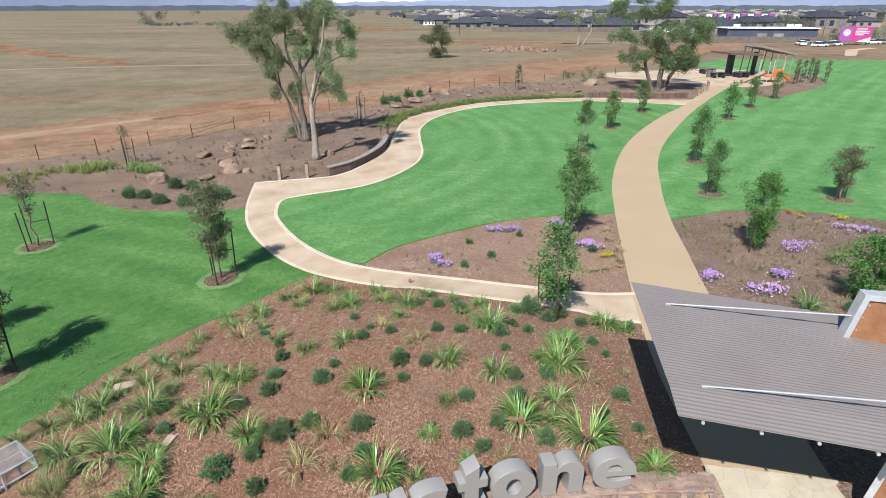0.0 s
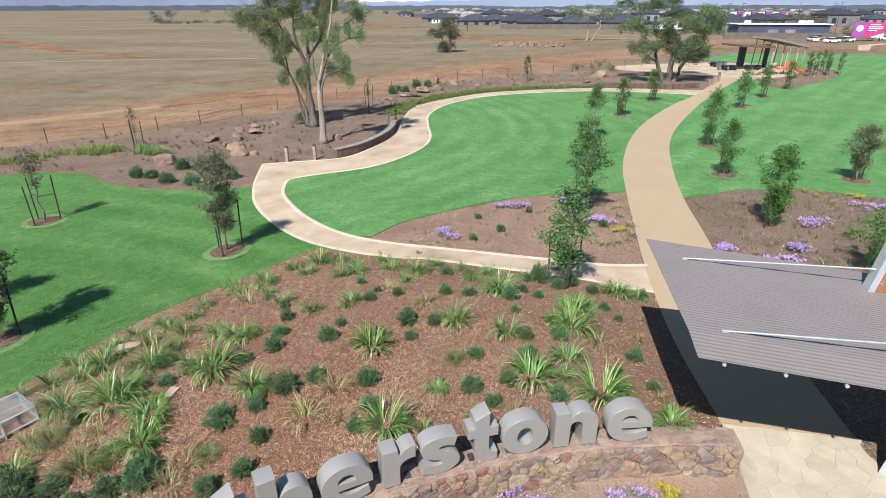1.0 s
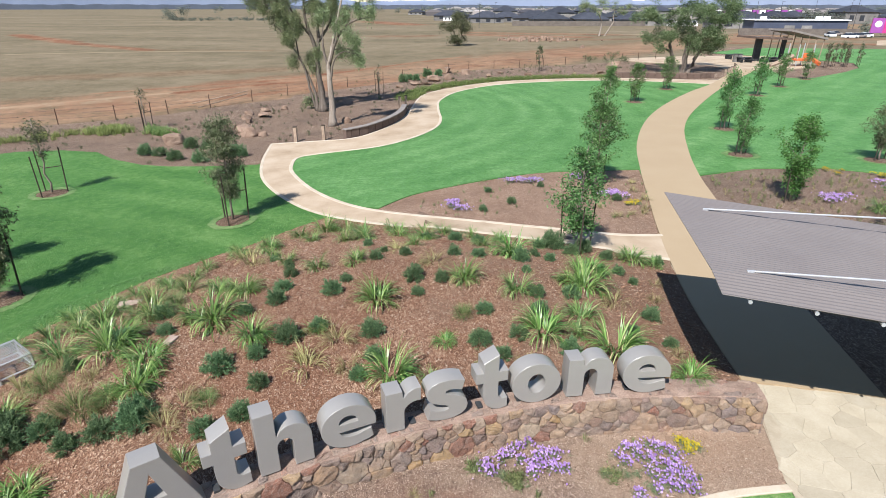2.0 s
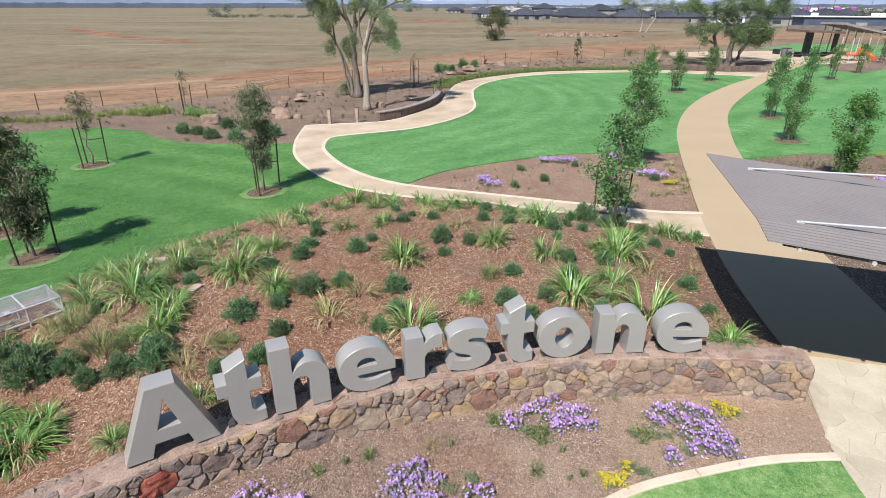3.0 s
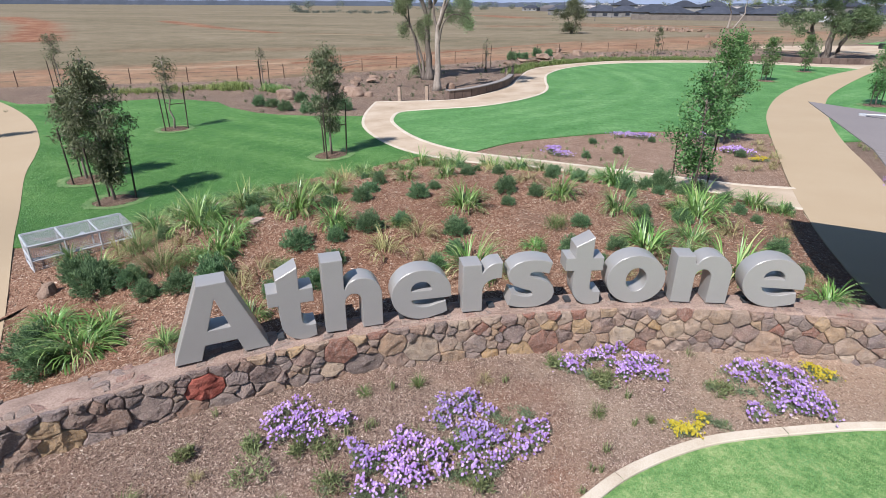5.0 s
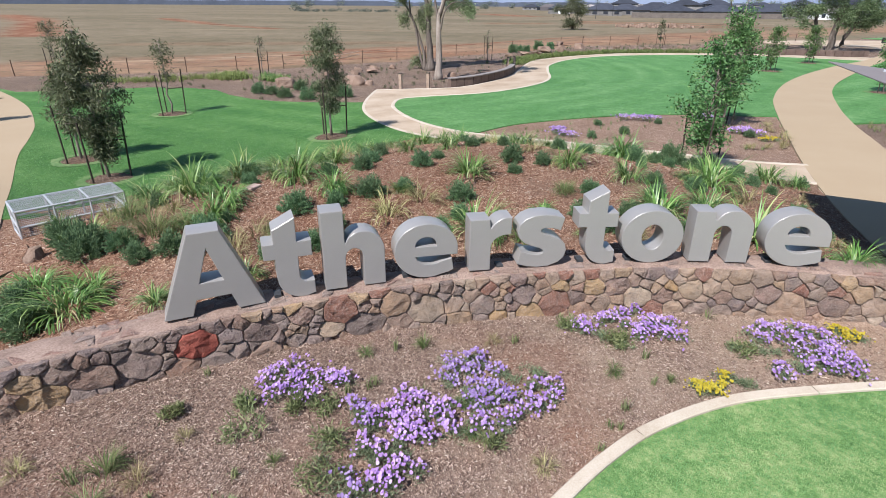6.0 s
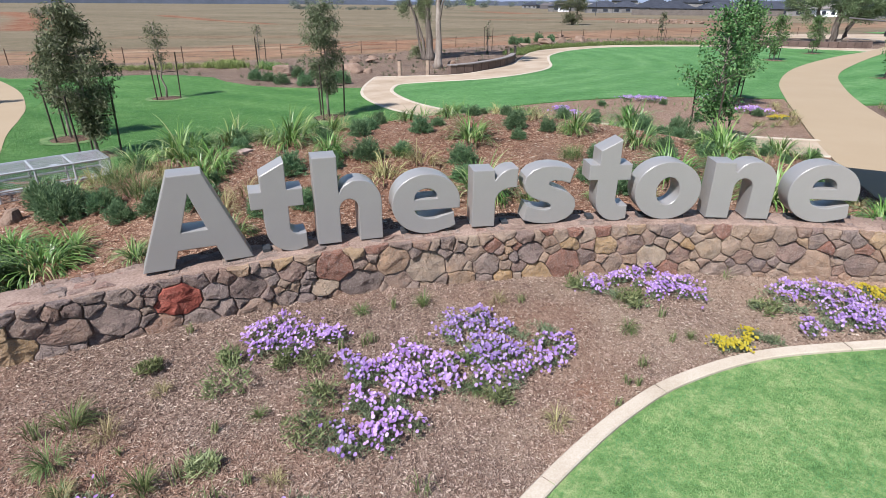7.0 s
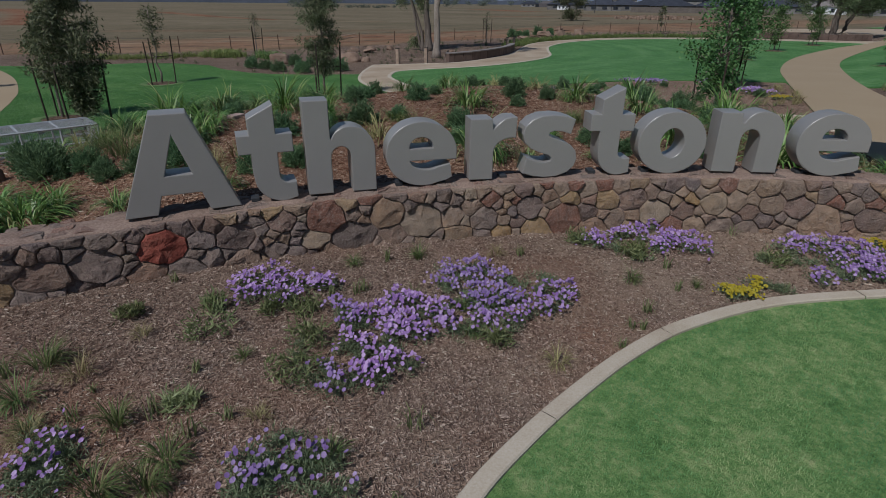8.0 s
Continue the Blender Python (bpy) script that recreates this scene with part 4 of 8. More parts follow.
# letters: left and right ends of the front foot, along the wall's circle
WORD = (("A", -4.76, -3.75, 1.24), ("t", -3.69, -3.25, 0.63), ("h", -3.09, -2.36, 0.85), ("e", -2.24, -1.42, 0.94), ("r", -1.245, -0.685, 0.62), ("s", -0.57, 0.09, 0.80), ("t", 0.265, 0.825, 0.59), ("o", 0.93, 1.79, 0.92), ("n", 1.955, 2.775, 0.86), ("e", 2.98, 3.86, 0.92))
for _ch, _xa, _xb, _w in WORD:
    _xa, _xb = _xa + 0.035, _xb + 0.035
    _ya, _yb = [WALL_C[1] + math.sqrt((WALL_R + 0.02) ** 2 - (x - WALL_C[0]) ** 2) for x in (_xa, _xb)]
    _rz = math.degrees(math.atan2(_yb - _ya, _xb - _xa))
    _mid = Vector(((_xa + _xb) / 2, (_ya + _yb) / 2, 0))
    _back = Vector((-math.sin(radians(_rz)), math.cos(radians(_rz)), 0))
    _lt = thing("sign_letter", "large grey metal letter %s standing on the stone wall" % _ch, "letter", (*(_mid + _back * (LETTER_DEPTH / 2))[:2], float(wall_top(_mid[0])) + 0.03), "letters of the sign", _rz)
    new("shell", letter_mesh(_ch, _w, LETTER_DEPTH, 0.006, 0.006)).parent = _lt
    _face = new("front_face", letter_mesh(_ch, _w, 0.005, 0.009, 0.001))
    _face.parent = _lt
    _face.location = (0, -LETTER_DEPTH / 2 - 0.001, 0)
    for _k in (-0.3, 0.3):
        part("foot", box_bm((0.10, 0.16, 0.10), (_k * _w, 0, -0.03), 0.008), M_DARK_STEEL, _lt, "dark steel foot")


# ---------------------------------------------------------------- entry canopy
def canopy():
    roof = thing("entry_canopy", "grey corrugated steel canopy held by white tension rods", "canopy")
    a, b = Vector((4.82, 12.51, 3.30)), Vector((4.12, 7.62, 3.28))
    ar, br = Vector((14.8, 10.9, 2.27)), Vector((13.6, 6.12, 2.33))
    # corrugations run from the left edge to the right, in rows across the depth
    rows = 200
    verts, faces = [], []
    for i in range(rows + 1):
        t = i / rows
        ridge = 0.005 * math.cos(2 * math.pi * t * 50)
        rise = 0.10 * min(1, (1 - t) / 0.14)
        for u in (0.0, 0.35, 0.7, 1.0):
            l0, r0 = a.lerp(b, t), ar.lerp(br, t)
            verts.append(l0.lerp(r0, u) + Vector((0, 0, ridge + rise * 0.9)))
    for i in range(rows):
        for j in range(3):
            faces.append((i * 4 + j, (i + 1) * 4 + j, (i + 1) * 4 + j + 1, i * 4 + j + 1))
    ob = part("roof_sheet", (verts, faces), M_ROOF, roof, "grey corrugated steel roof sheet")
    sol = ob.modifiers.new("thick", "SOLIDIFY")
    sol.thickness = 0.012
    ob.visible_shadow = True
    # soffit slab and edge fascia
    bm = bmesh.new()
    top = [bm.verts.new(p + Vector((0, 0, -0.03))) for p in (a + Vector((.9, -.75, 0)), ar, br, b + Vector((.35, .25, 0)))]
    low = [bm.verts.new(v.co + Vector((0, 0, -0.14))) for v in top]
    bm.faces.new(top)
    bm.faces.new(low[::-1])
    for i in range(4):
        bm.faces.new((top[i], low[i], low[(i + 1) % 4], top[(i + 1) % 4]))
    part("soffit", bm, M_DARK_STEEL, roof, "dark steel soffit and edge")
    # purlin ends under the near edge
    along = (br - b).normalized()
    for d in (0.52, 1.5, 2.45, 3.4, 4.35):
        p = b + along * (d - 0.07) + Vector((0, 0.04, -0.055))
        part("purlin", tube([p + Vector((-0.02, -0.05, 0)), p + Vector((0.35, 1.0, 0))], [0.032, 0.032], 8), M_WHITE_STEEL, roof, "pale round purlin end")
    # tension rods out to the portal legs
    for q, e in ((Vector((5.4, 11.47, 3.34)), Vector((9.32, 10.86, 3.38))), (Vector((4.93, 8.38, 3.32)), Vector((10.2, 7.64, 3.32)))):
        rod = part("tension_rod", tube([q, e], [0.019, 0.019], 8), M_WHITE_STEEL, roof, "white steel tension rod")
        part("anchor", box_bm((0.12, 0.05, 0.14), q + Vector((-0.02, 0, -0.05)), 0.012), M_WHITE_STEEL, rod, "small white anchor plate")
    for x, y in ((11.6, 10.2), (12.6, 8.4)):
        part("column", tube([(x, y, 0), (x, y, 3.1 - 0.1 * (x - 4.1))], [0.09, 0.09], 12), M_DARK_STEEL, roof, "dark round steel column")
    # leaning portal legs of rusted plate with pale steel edges, one through the roof's back, one under its front
    lean = Vector((0.27, 0.10, 1.0))

    def slab(foot, run, u0, u1, z0, z1, back, front):
        """A leaning slab over u along the run and z up, from back to front across it."""
        across = Vector((run.y, -run.x, 0))
        bm = bmesh.new()
        vs = [bm.verts.new(foot + run * u + lean * z + across * w) for w in (back, front) for u, z in ((u0, z0), (u1, z0), (u1, z1), (u0, z1))]
        for f in ((3, 2, 1, 0), (4, 5, 6, 7), (0, 1, 5, 4), (1, 2, 6, 5), (2, 3, 7, 6), (3, 0, 4, 7)):
            bm.faces.new([vs[k] for k in f])
        bmesh.ops.bevel(bm, geom=bm.edges[:], offset=0.006, segments=1, affect="EDGES")
        return bm

    for foot, run, wide, z0, tall in ((Vector((8.39, 10.49, 0)), Vector((0.976, -0.217, 0)), 1.15, 2.45, 3.95), (Vector((8.72, 8.4, 0)), Vector((0.6, -0.8, 0)), 1.2, 0.0, 3.7)):
        leg = part("portal_leg", slab(foot, run, 0.13, wide - 0.13, z0, tall - 0.13, -0.16, 0.05), M_RUST, roof, "leaning rusted steel plate leg")
        part("edge_plate", slab(foot, run, 0.0, 0.13, z0, tall, -0.2, 0.11), M_WHITE_STEEL, leg, "pale grey steel edge plate")
        part("edge_plate", slab(foot, run, wide - 0.13, wide, z0, tall, -0.2, 0.11), M_WHITE_STEEL, leg, "pale grey steel edge plate")
        part("top_plate", slab(foot, run, 0.13, wide - 0.13, tall - 0.13, tall, -0.2, 0.11), M_WHITE_STEEL, leg, "pale grey steel top plate")
        across = Vector((run.y, -run.x, 0))
        for z in (tall - 0.25, tall - 0.55, tall - 0.85):
            for u in (0.2, wide - 0.2):
                p = foot + run * u + lean * z
                part("bolt", tube([p + across * 0.04, p + across * 0.066], [0.018, 0.018], 6), M_WHITE_STEEL, leg, "small pale bolt head")
    return roof


canopy()


# ---------------------------------------------------------------- plants
def leaves(centres, spread, count, length, width, rng, droop=0.0, up=0.0, squash=1.0):
    """Many separate pointed leaves about the centres."""
    c = np.array(centres, float)
    k = rng.integers(0, len(c), count)
    pos = c[k] + np.clip(rng.normal(0, 1, (count, 3)), -1.7, 1.7) * spread * np.array([1, 1, squash])
    d = rng.normal(0, 1, (count, 3))
    d[:, 2] = d[:, 2] * 0.6 - droop + up
    d /= np.linalg.norm(d, axis=1)[:, None]
    s = np.cross(d, rng.normal(0, 1, (count, 3)))
    s /= np.linalg.norm(s, axis=1)[:, None] + 1e-9
    ln = length * rng.uniform(0.6, 1.3, (count, 1))
    wd = width * rng.uniform(0.7, 1.3, (count, 1))
    v = np.stack([pos, pos + d * ln * 0.45 + s * wd * 0.5, pos + d * ln, pos + d * ln * 0.45 - s * wd * 0.5], axis=1).reshape(-1, 3)
    f = np.arange(count * 4).reshape(-1, 4)
    return v.tolist(), f.tolist()


def blades(count, reach, height, width, rng, droop=1.0, radius=0.12, seg=4):
    """Arching strap leaves from a tuft."""
    verts, faces = [], []
    for i in range(count):
        a = rng.uniform(0, 2 * math.pi)
        r0 = radius * math.sqrt(rng.uniform(0, 1))
        lean = rng.uniform(0.15, 1.0)
        hh, rr = height * rng.uniform(0.55, 1.1), reach * lean * rng.uniform(0.7, 1.15)
        ca, sa = math.cos(a), math.sin(a)
        b = rng.uniform(0, 2 * math.pi)
        bx, by = r0 * math.cos(b), r0 * math.sin(b)
        o = len(verts)
        for k in range(seg + 1):
            t = k / seg
            out = rr * t ** 1.4
            z = hh * (t * (1.9 - 0.9 * t) - droop * lean * t ** 2.6 * 0.85)
            w = width * (1 - 0.85 * t) * 0.5
            verts += [(bx + ca * out - sa * w, by + sa * out + ca * w, z), (bx + ca * out + sa * w, by + sa * out - ca * w, z)]
        for k in range(seg):
            faces.append((o + 2 * k, o + 2 * k + 1, o + 2 * k + 3, o + 2 * k + 2))
    return verts, faces


def plant_meshes(name, makers, mat):
    out = []
    for geo in makers:
        me = bpy.data.meshes.new(name)
        me.from_pydata([tuple(v) for v in geo[0]], [], [tuple(f) for f in geo[1]])
        me.materials.append(mat)
        me.update()
        out.append(me)
    return out


def npr(seed):
    return np.random.default_rng(seed)


def bush_geo(seed, r=0.25, h=0.34, n=4200):
    """A dense low shrub: a lumpy dome of short fine needles on many small sprays."""
    g = npr(seed)
    m = 130
    d = g.normal(0, 1, (m, 3))
    d[:, 2] = np.abs(d[:, 2]) * 0.9 + 0.05
    d /= np.linalg.norm(d, axis=1)[:, None]
    lump = 1 + 0.22 * np.sin(d[:, :1] * 5 + seed) * np.cos(d[:, 1:2] * 4 + seed * 2) + g.normal(0, 0.09, (m, 1))
    ends = d * lump * np.array([r, r, h]) * 0.9
    k = g.integers(0, m, n)
    t = g.uniform(0.25, 1.0, (n, 1)) ** 0.6
    base = ends[k] * t + g.normal(0, 0.014, (n, 3))
    base[:, 2] = np.maximum(base[:, 2], 0.01)
    tip = d[k] + g.normal(0, 0.55, (n, 3)) + np.array([0, 0, 0.35])
    tip /= np.linalg.norm(tip, axis=1)[:, None]
    s = np.cross(tip, g.normal(0, 1, (n, 3)))
    s /= np.linalg.norm(s, axis=1)[:, None]
    ln = g.uniform(0.03, 0.065, (n, 1))
    v = np.stack([base, base + tip * ln * 0.5 + s * 0.0055, base + tip * ln, base + tip * ln * 0.5 - s * 0.0055], axis=1).reshape(-1, 3)
    return v.tolist(), np.arange(n * 4).reshape(-1, 4).tolist()


def strap_geo(seed, fans, per, long, width, spread=0.5, radius=0.1):
    """A clump of strap leaves in fans: stiff and upright in the middle, arching over outside, tips hanging."""
    r = random.Random(seed)
    verts, faces = [], []
    for _ in range(fans):
        a0, ro = r.uniform(0, 6.283), radius * math.sqrt(r.random())
        bx, by = ro * math.cos(a0), ro * math.sin(a0)
        fan_lean = r.uniform(0.05, 1.0)
        for _ in range(per):
            a = a0 + r.gauss(0, 0.7)
            lean = min(1.25, max(0.02, fan_lean * r.uniform(0.5, 1.3))) * spread * 2
            ln = long * r.uniform(0.6, 1.12)
            ca, sa = math.cos(a), math.sin(a)
            x = z = 0.0
            up = 1.36 - lean * 0.55
            bend = 0.5 + lean * r.uniform(0.8, 1.6) * 1.6
            w0 = width * r.uniform(0.7, 1.25) * 0.5
            o = len(verts)
            seg = 6
            for k in range(seg + 1):
                t = k / seg
                w = w0 * (0.55 + 0.9 * t if t < 0.5 else (1.0 - (t - 0.5) * 1.85))
                px, py = bx + ca * x, by + sa * x
                verts += [(px - sa * w, py + ca * w, z), (px + sa * w, py - ca * w, z)]
                ang = up - bend * t ** 1.6 * 1.75
                x += math.cos(ang) * ln / seg
                z = max(0.01, z + math.sin(ang) * ln / seg)
            for k in range(seg):
                faces.append((o + 2 * k, o + 2 * k + 1, o + 2 * k + 3, o + 2 * k + 2))
    return verts, faces


STRAPS = plant_meshes("strap_clump", [strap_geo(s, 18, 8, 0.80, 0.019, 0.78, 0.2) for s in (1, 2, 3, 4)], M_STRAP)
STRAPS_DRY = plant_meshes("strap_clump", [strap_geo(s, 14, 7, 0.72, 0.014, 0.82, 0.2) for s in (5, 6, 7)], M_STRAP_DRY)
STRAPS_VIVID = plant_meshes("strap_clump", [strap_geo(s, 19, 9, 0.86, 0.021, 0.78, 0.22) for s in (8, 9, 10)], M_STRAP_VIVID)
FINE_GRASS = plant_meshes("grass_clump", [strap_geo(s, 34, 14, 0.6, 0.006, 0.55, 0.26) for s in (11, 12)], M_OLIVE)
BUSHES = plant_meshes("low_shrub", [bush_geo(s) for s in (1, 2, 3)], M_BUSH)
_rs = random.Random(5)


def set_plants(rows, meshes, name, label, category, group, lift=0.0, jitter=0.12):
    for x, y, s in rows:
        ob = new(name, meshes[_rs.randrange(len(meshes))])
        k = s * _rs.uniform(0.92, 1.08)
        kx = _rs.uniform(0.88, 1.14)
        ob.matrix_basis = Matrix.Translation(drop(x, y, lift)) @ Matrix.Rotation(_rs.uniform(0, 6.28), 4, "Z") @ Matrix.Diagonal((k * kx, k, k * _rs.uniform(0.85, 1.15), 1))
        tagged(ob, label, category, group)


SHRUB_A = [(-4.78, 8.72, 1.21), (-4.15, 9.14, 0.9), (-3.87, 8.34, 0.91), (-5.75, 7.33, 1.33), (-3.92, 7.55, 0.97), (-7.97, 8.96, 0.84), (-7.23, 9.64, 1.19), (-6.94, 10.75, 1.06), (-6.41, 9.89, 0.76), (-3.11, 10.18, 0.82), (-3.67, 9.74, 1.24), (-4.36, 11.12, 0.94), (-4.39, 11.78, 0.92), (-4.44, 12.64, 0.77), (-4.77, 13.54, 0.61), (-5.63, 14.76, 0.59), (-3.12, 11.55, 0.94), (-2.88, 12.14, 0.67), (-1.92, 10.09, 0.96), (-1.78, 9.33, 0.77), (-2.01, 8.73, 0.75), (-1.18, 12.29, 1.02), (-1.05, 11.67, 0.7), (-0.47, 12.27, 0.78), (-0.19, 14.02, 0.93), (0.51, 14.08, 0.8), (0.56, 11.1, 0.96), (0.44, 10.02, 0.96), (-1.54, 13.78, 0.72), (-2.31, 13.48, 0.84), (-2.18, 14.08, 0.6), (-2.79, 14.95, 0.57)]
SHRUB_B = [(1.72, 14.17, 1.08), (2.22, 15.05, 0.72), (2.63, 14.63, 0.7), (4.59, 14.37, 0.79), (1.91, 11.94, 0.78), (4.83, 13.71, 0.63), (4.69, 11.66, 0.94), (4.07, 10.97, 0.53), (1.32, 10.34, 0.98), (0.91, 9.59, 0.89), (2.41, 9.9, 0.92), (2.8, 12.17, 0.86), (4.58, 15.71, 0.92), (4.02, 14.29, 0.7), (4.7, 10.34, 0.64), (1.77, 13.17, 0.58), (1.89, 11.24, 0.86), (-4.46, 7.17, 0.96), (6.25, 15.87, 0.79), (-1.12, 16.35, 0.76), (-0.17, 16.53, 1.0), (-4.95, 10.63, 0.87), (0.59, 16.44, 0.92), (-4.31, 9.67, 0.65), (-5.9, 8.13, 0.53), (-7.95, 6.95, 1.5), (-7.39, 7.24, 1.1), (-6.8, 6.93, 0.98), (-6.32, 7.16, 1.26), (-5.81, 7.54, 1.14), (-8.75, 7.41, 1.23), (-7.34, 5.16, 1.6)]
SHRUB_C = [(-7.84, 5.5, 1.41), (-8.21, 7.39, 1.19)]
GREEN_A = [(-7.39, 12.81, 0.74), (-6.25, 12.28, 0.73), (-7.26, 10.8, 1.2), (-9.27, 11.01, 0.91), (-9.01, 11.54, 1.01), (-7.34, 9.83, 0.95), (-8.68, 9.57, 1.0), (-3.77, 16.27, 0.81), (-3.12, 16.4, 1.01), (-6.44, 16.68, 0.87), (-5.9, 15.39, 0.61), (-5.01, 14.03, 0.63), (-3.85, 13.02, 0.65), (-2.84, 13.28, 0.78), (-3.15, 10.06, 0.51), (-0.58, 8.74, 0.47), (0.66, 15.89, 0.66), (1.4, 11.98, 0.85), (2.87, 11.19, 0.86), (0.55, 9.21, 0.48), (2.68, 10.52, 0.53), (-6.1, 10.46, 0.72), (-5.67, 11.8, 0.66), (-1.39, 15.01, 0.56), (6.08, 15.62, 0.62), (-5.31, 5.49, 0.58), (-4.46, 6.45, 0.52), (-9.67, 8.21, 0.67), (-6.62, 7.97, 0.51)]
FINE_A = [(-8.22, 8.45, 0.93), (-7.01, 7.65, 1.19), (-4.69, 7.88, 0.57), (0.08, 10.89, 0.59), (-7.83, 11.02, 0.82), (-7.12, 11.65, 0.82)]
VIVID_A = [(-5.35, 11.82, 0.89), (-5.55, 10.28, 1.13), (-4.43, 9.65, 0.74), (-7.31, 9.32, 1.18), (-6.32, 8.87, 0.88), (-6.16, 8.14, 0.85), (-5.03, 18.7, 0.98), (-2.08, 16.98, 0.62), (-1.23, 16.6, 0.93), (0.08, 12.36, 0.92), (-1.94, 11.22, 0.93), (-1.38, 8.74, 0.97), (-0.3, 9.95, 0.5), (1.48, 14.71, 1.1), (3.7, 14.09, 1.06), (5.39, 15.79, 0.94), (2.88, 12.87, 0.71), (3.27, 12.71, 1.11), (1.89, 10.44, 1.19), (3.39, 10.02, 1.2), (4.64, 9.0, 0.71), (-6.93, 5.53, 1.16), (-8.46, 7.68, 0.73), (-7.95, 5.98, 0.76), (-6.94, 6.03, 0.71)]
DRY_A = [(-6.34, 14.79, 1.1), (-1.83, 14.26, 0.75), (-0.7, 13.24, 0.91), (-2.62, 9.76, 0.85), (-3.08, 8.92, 1.05), (-2.26, 8.98, 0.65), (3.88, 12.12, 0.77), (5.17, 12.8, 0.56), (1.38, 9.35, 0.57), (-5.07, 7.73, 0.79), (-5.17, 7.24, 0.69), (-6.56, 7.97, 0.45), (-8.74, 8.47, 0.68), (-7.28, 8.51, 0.57), (-8.32, 9.05, 0.61), (4.71, 9.92, 0.4), (5.65, 14.15, 0.4)]
set_plants(GREEN_A, STRAPS, "strap_clump", "green arching strap-leaf clump on the bark mound", "grass clump", "strap-leaf clumps")
set_plants(VIVID_A, STRAPS_VIVID, "strap_clump", "large vivid green strap-leaf clump on the bark mound", "grass clump", "strap-leaf clumps")
set_plants(DRY_A, STRAPS_DRY, "strap_clump", "straw-coloured drying strap-leaf clump on the bark mound", "grass clump", "strap-leaf clumps")
set_plants(FINE_A, FINE_GRASS, "grass_clump", "fine olive-green grass clump on the bark mound", "grass clump", "fine grass clumps")
EDGE = [(-5.9, 18.3, 0.8), (-4.2, 18.6, 0.8), (-0.6, 17.6, 0.7), (1.3, 16.9, 0.7), (2.6, 16.5, 0.7), (-7.3, 16.2, 0.7), (-8.0, 15.2, 0.7), (-8.8, 14.2, 0.7), (-9.6, 12.9, 0.7), (-8.3, 12.6, 0.7), (-10.1, 11.0, 0.7), (-8.3, 13.6, 0.6), (-6.7, 17.3, 0.75), (-7.7, 16.9, 0.6), (-5.2, 17.4, 0.75), (-2.5, 18.2, 0.75), (-3.4, 17.6, 0.65), (0.4, 17.2, 0.65), (-9.4, 13.6, 0.65), (-10.4, 12.2, 0.7), (-9.9, 11.9, 0.6), (-7.9, 14.2, 0.6), (-9.0, 12.2, 0.65), (-10.6, 10.6, 0.6)]
set_plants(EDGE, STRAPS, "strap_clump", "green arching strap-leaf clump at the mound's edge", "grass clump", "strap-leaf clumps")
for _rows in (SHRUB_A, SHRUB_B, SHRUB_C):
    set_plants(_rows, BUSHES, "low_shrub", "small rounded dark green shrub in bark mulch", "shrub", "low shrubs of the mound")


def daisy_patch(spots, greens, n, seed, petal=M_PURPLE, size=0.0168, tall=0.16, r=0.1, label="spreading clump of lilac daisies in the front mulch"):
    """A loose mat of daisies over several spots, with bare leafy cushions between them."""
    g = npr(seed)
    mid = np.mean(np.array(spots), axis=0)
    ob = thing("flower_clump", label, "flowers", drop(mid[0], mid[1]), "flower clumps")
    s = np.array(spots) - mid
    both = np.array(list(spots) + list(greens)) - mid

    def strew(at, k, spread):
        return at[g.integers(0, len(at), k)] + g.normal(0, spread, (k, 2)) * (1 + (g.random((k, 1)) < 0.06) * 0.8)

    def lift(q):
        return tall * np.clip(0.45 + 0.55 * np.exp(-np.min(np.sum((q[:, None] - both[None]) ** 2, axis=2), axis=1) / (r * r)), 0, 1) * g.uniform(0.75, 1.1, len(q))

    q = strew(both, 150 + len(both) * 10, r * 0.5)
    part("foliage", leaves(np.c_[q, lift(q) * 0.4], 0.022, len(both) * 190, 0.05, 0.008, g, up=0.8), M_FEATHER, ob, "grey-green feathery foliage")
    q = strew(s, int(n * 3.3), r * 0.72)
    z = lift(q) + 0.03
    verts, faces = [], []
    for (a, b), h in zip(q, z):
        o = len(verts)
        tx, ty = g.normal(0, 0.3), g.normal(0.45, 0.35)
        f = size * g.uniform(0.72, 1.2)
        verts.append((a, b, h - 0.004))
        for k in range(14):
            t = 2 * math.pi * k / 14
            w = f * (1.0 if k % 2 else 0.86)
            c, d = math.cos(t) * w, math.sin(t) * w
            verts.append((a + c, b + d, h + tx * c + ty * d))
        faces += [(o, o + 1 + k, o + 1 + (k + 1) % 14) for k in range(14)]
    part("blossoms", (verts, faces), petal, ob, "open many-petalled blossoms")
    return ob


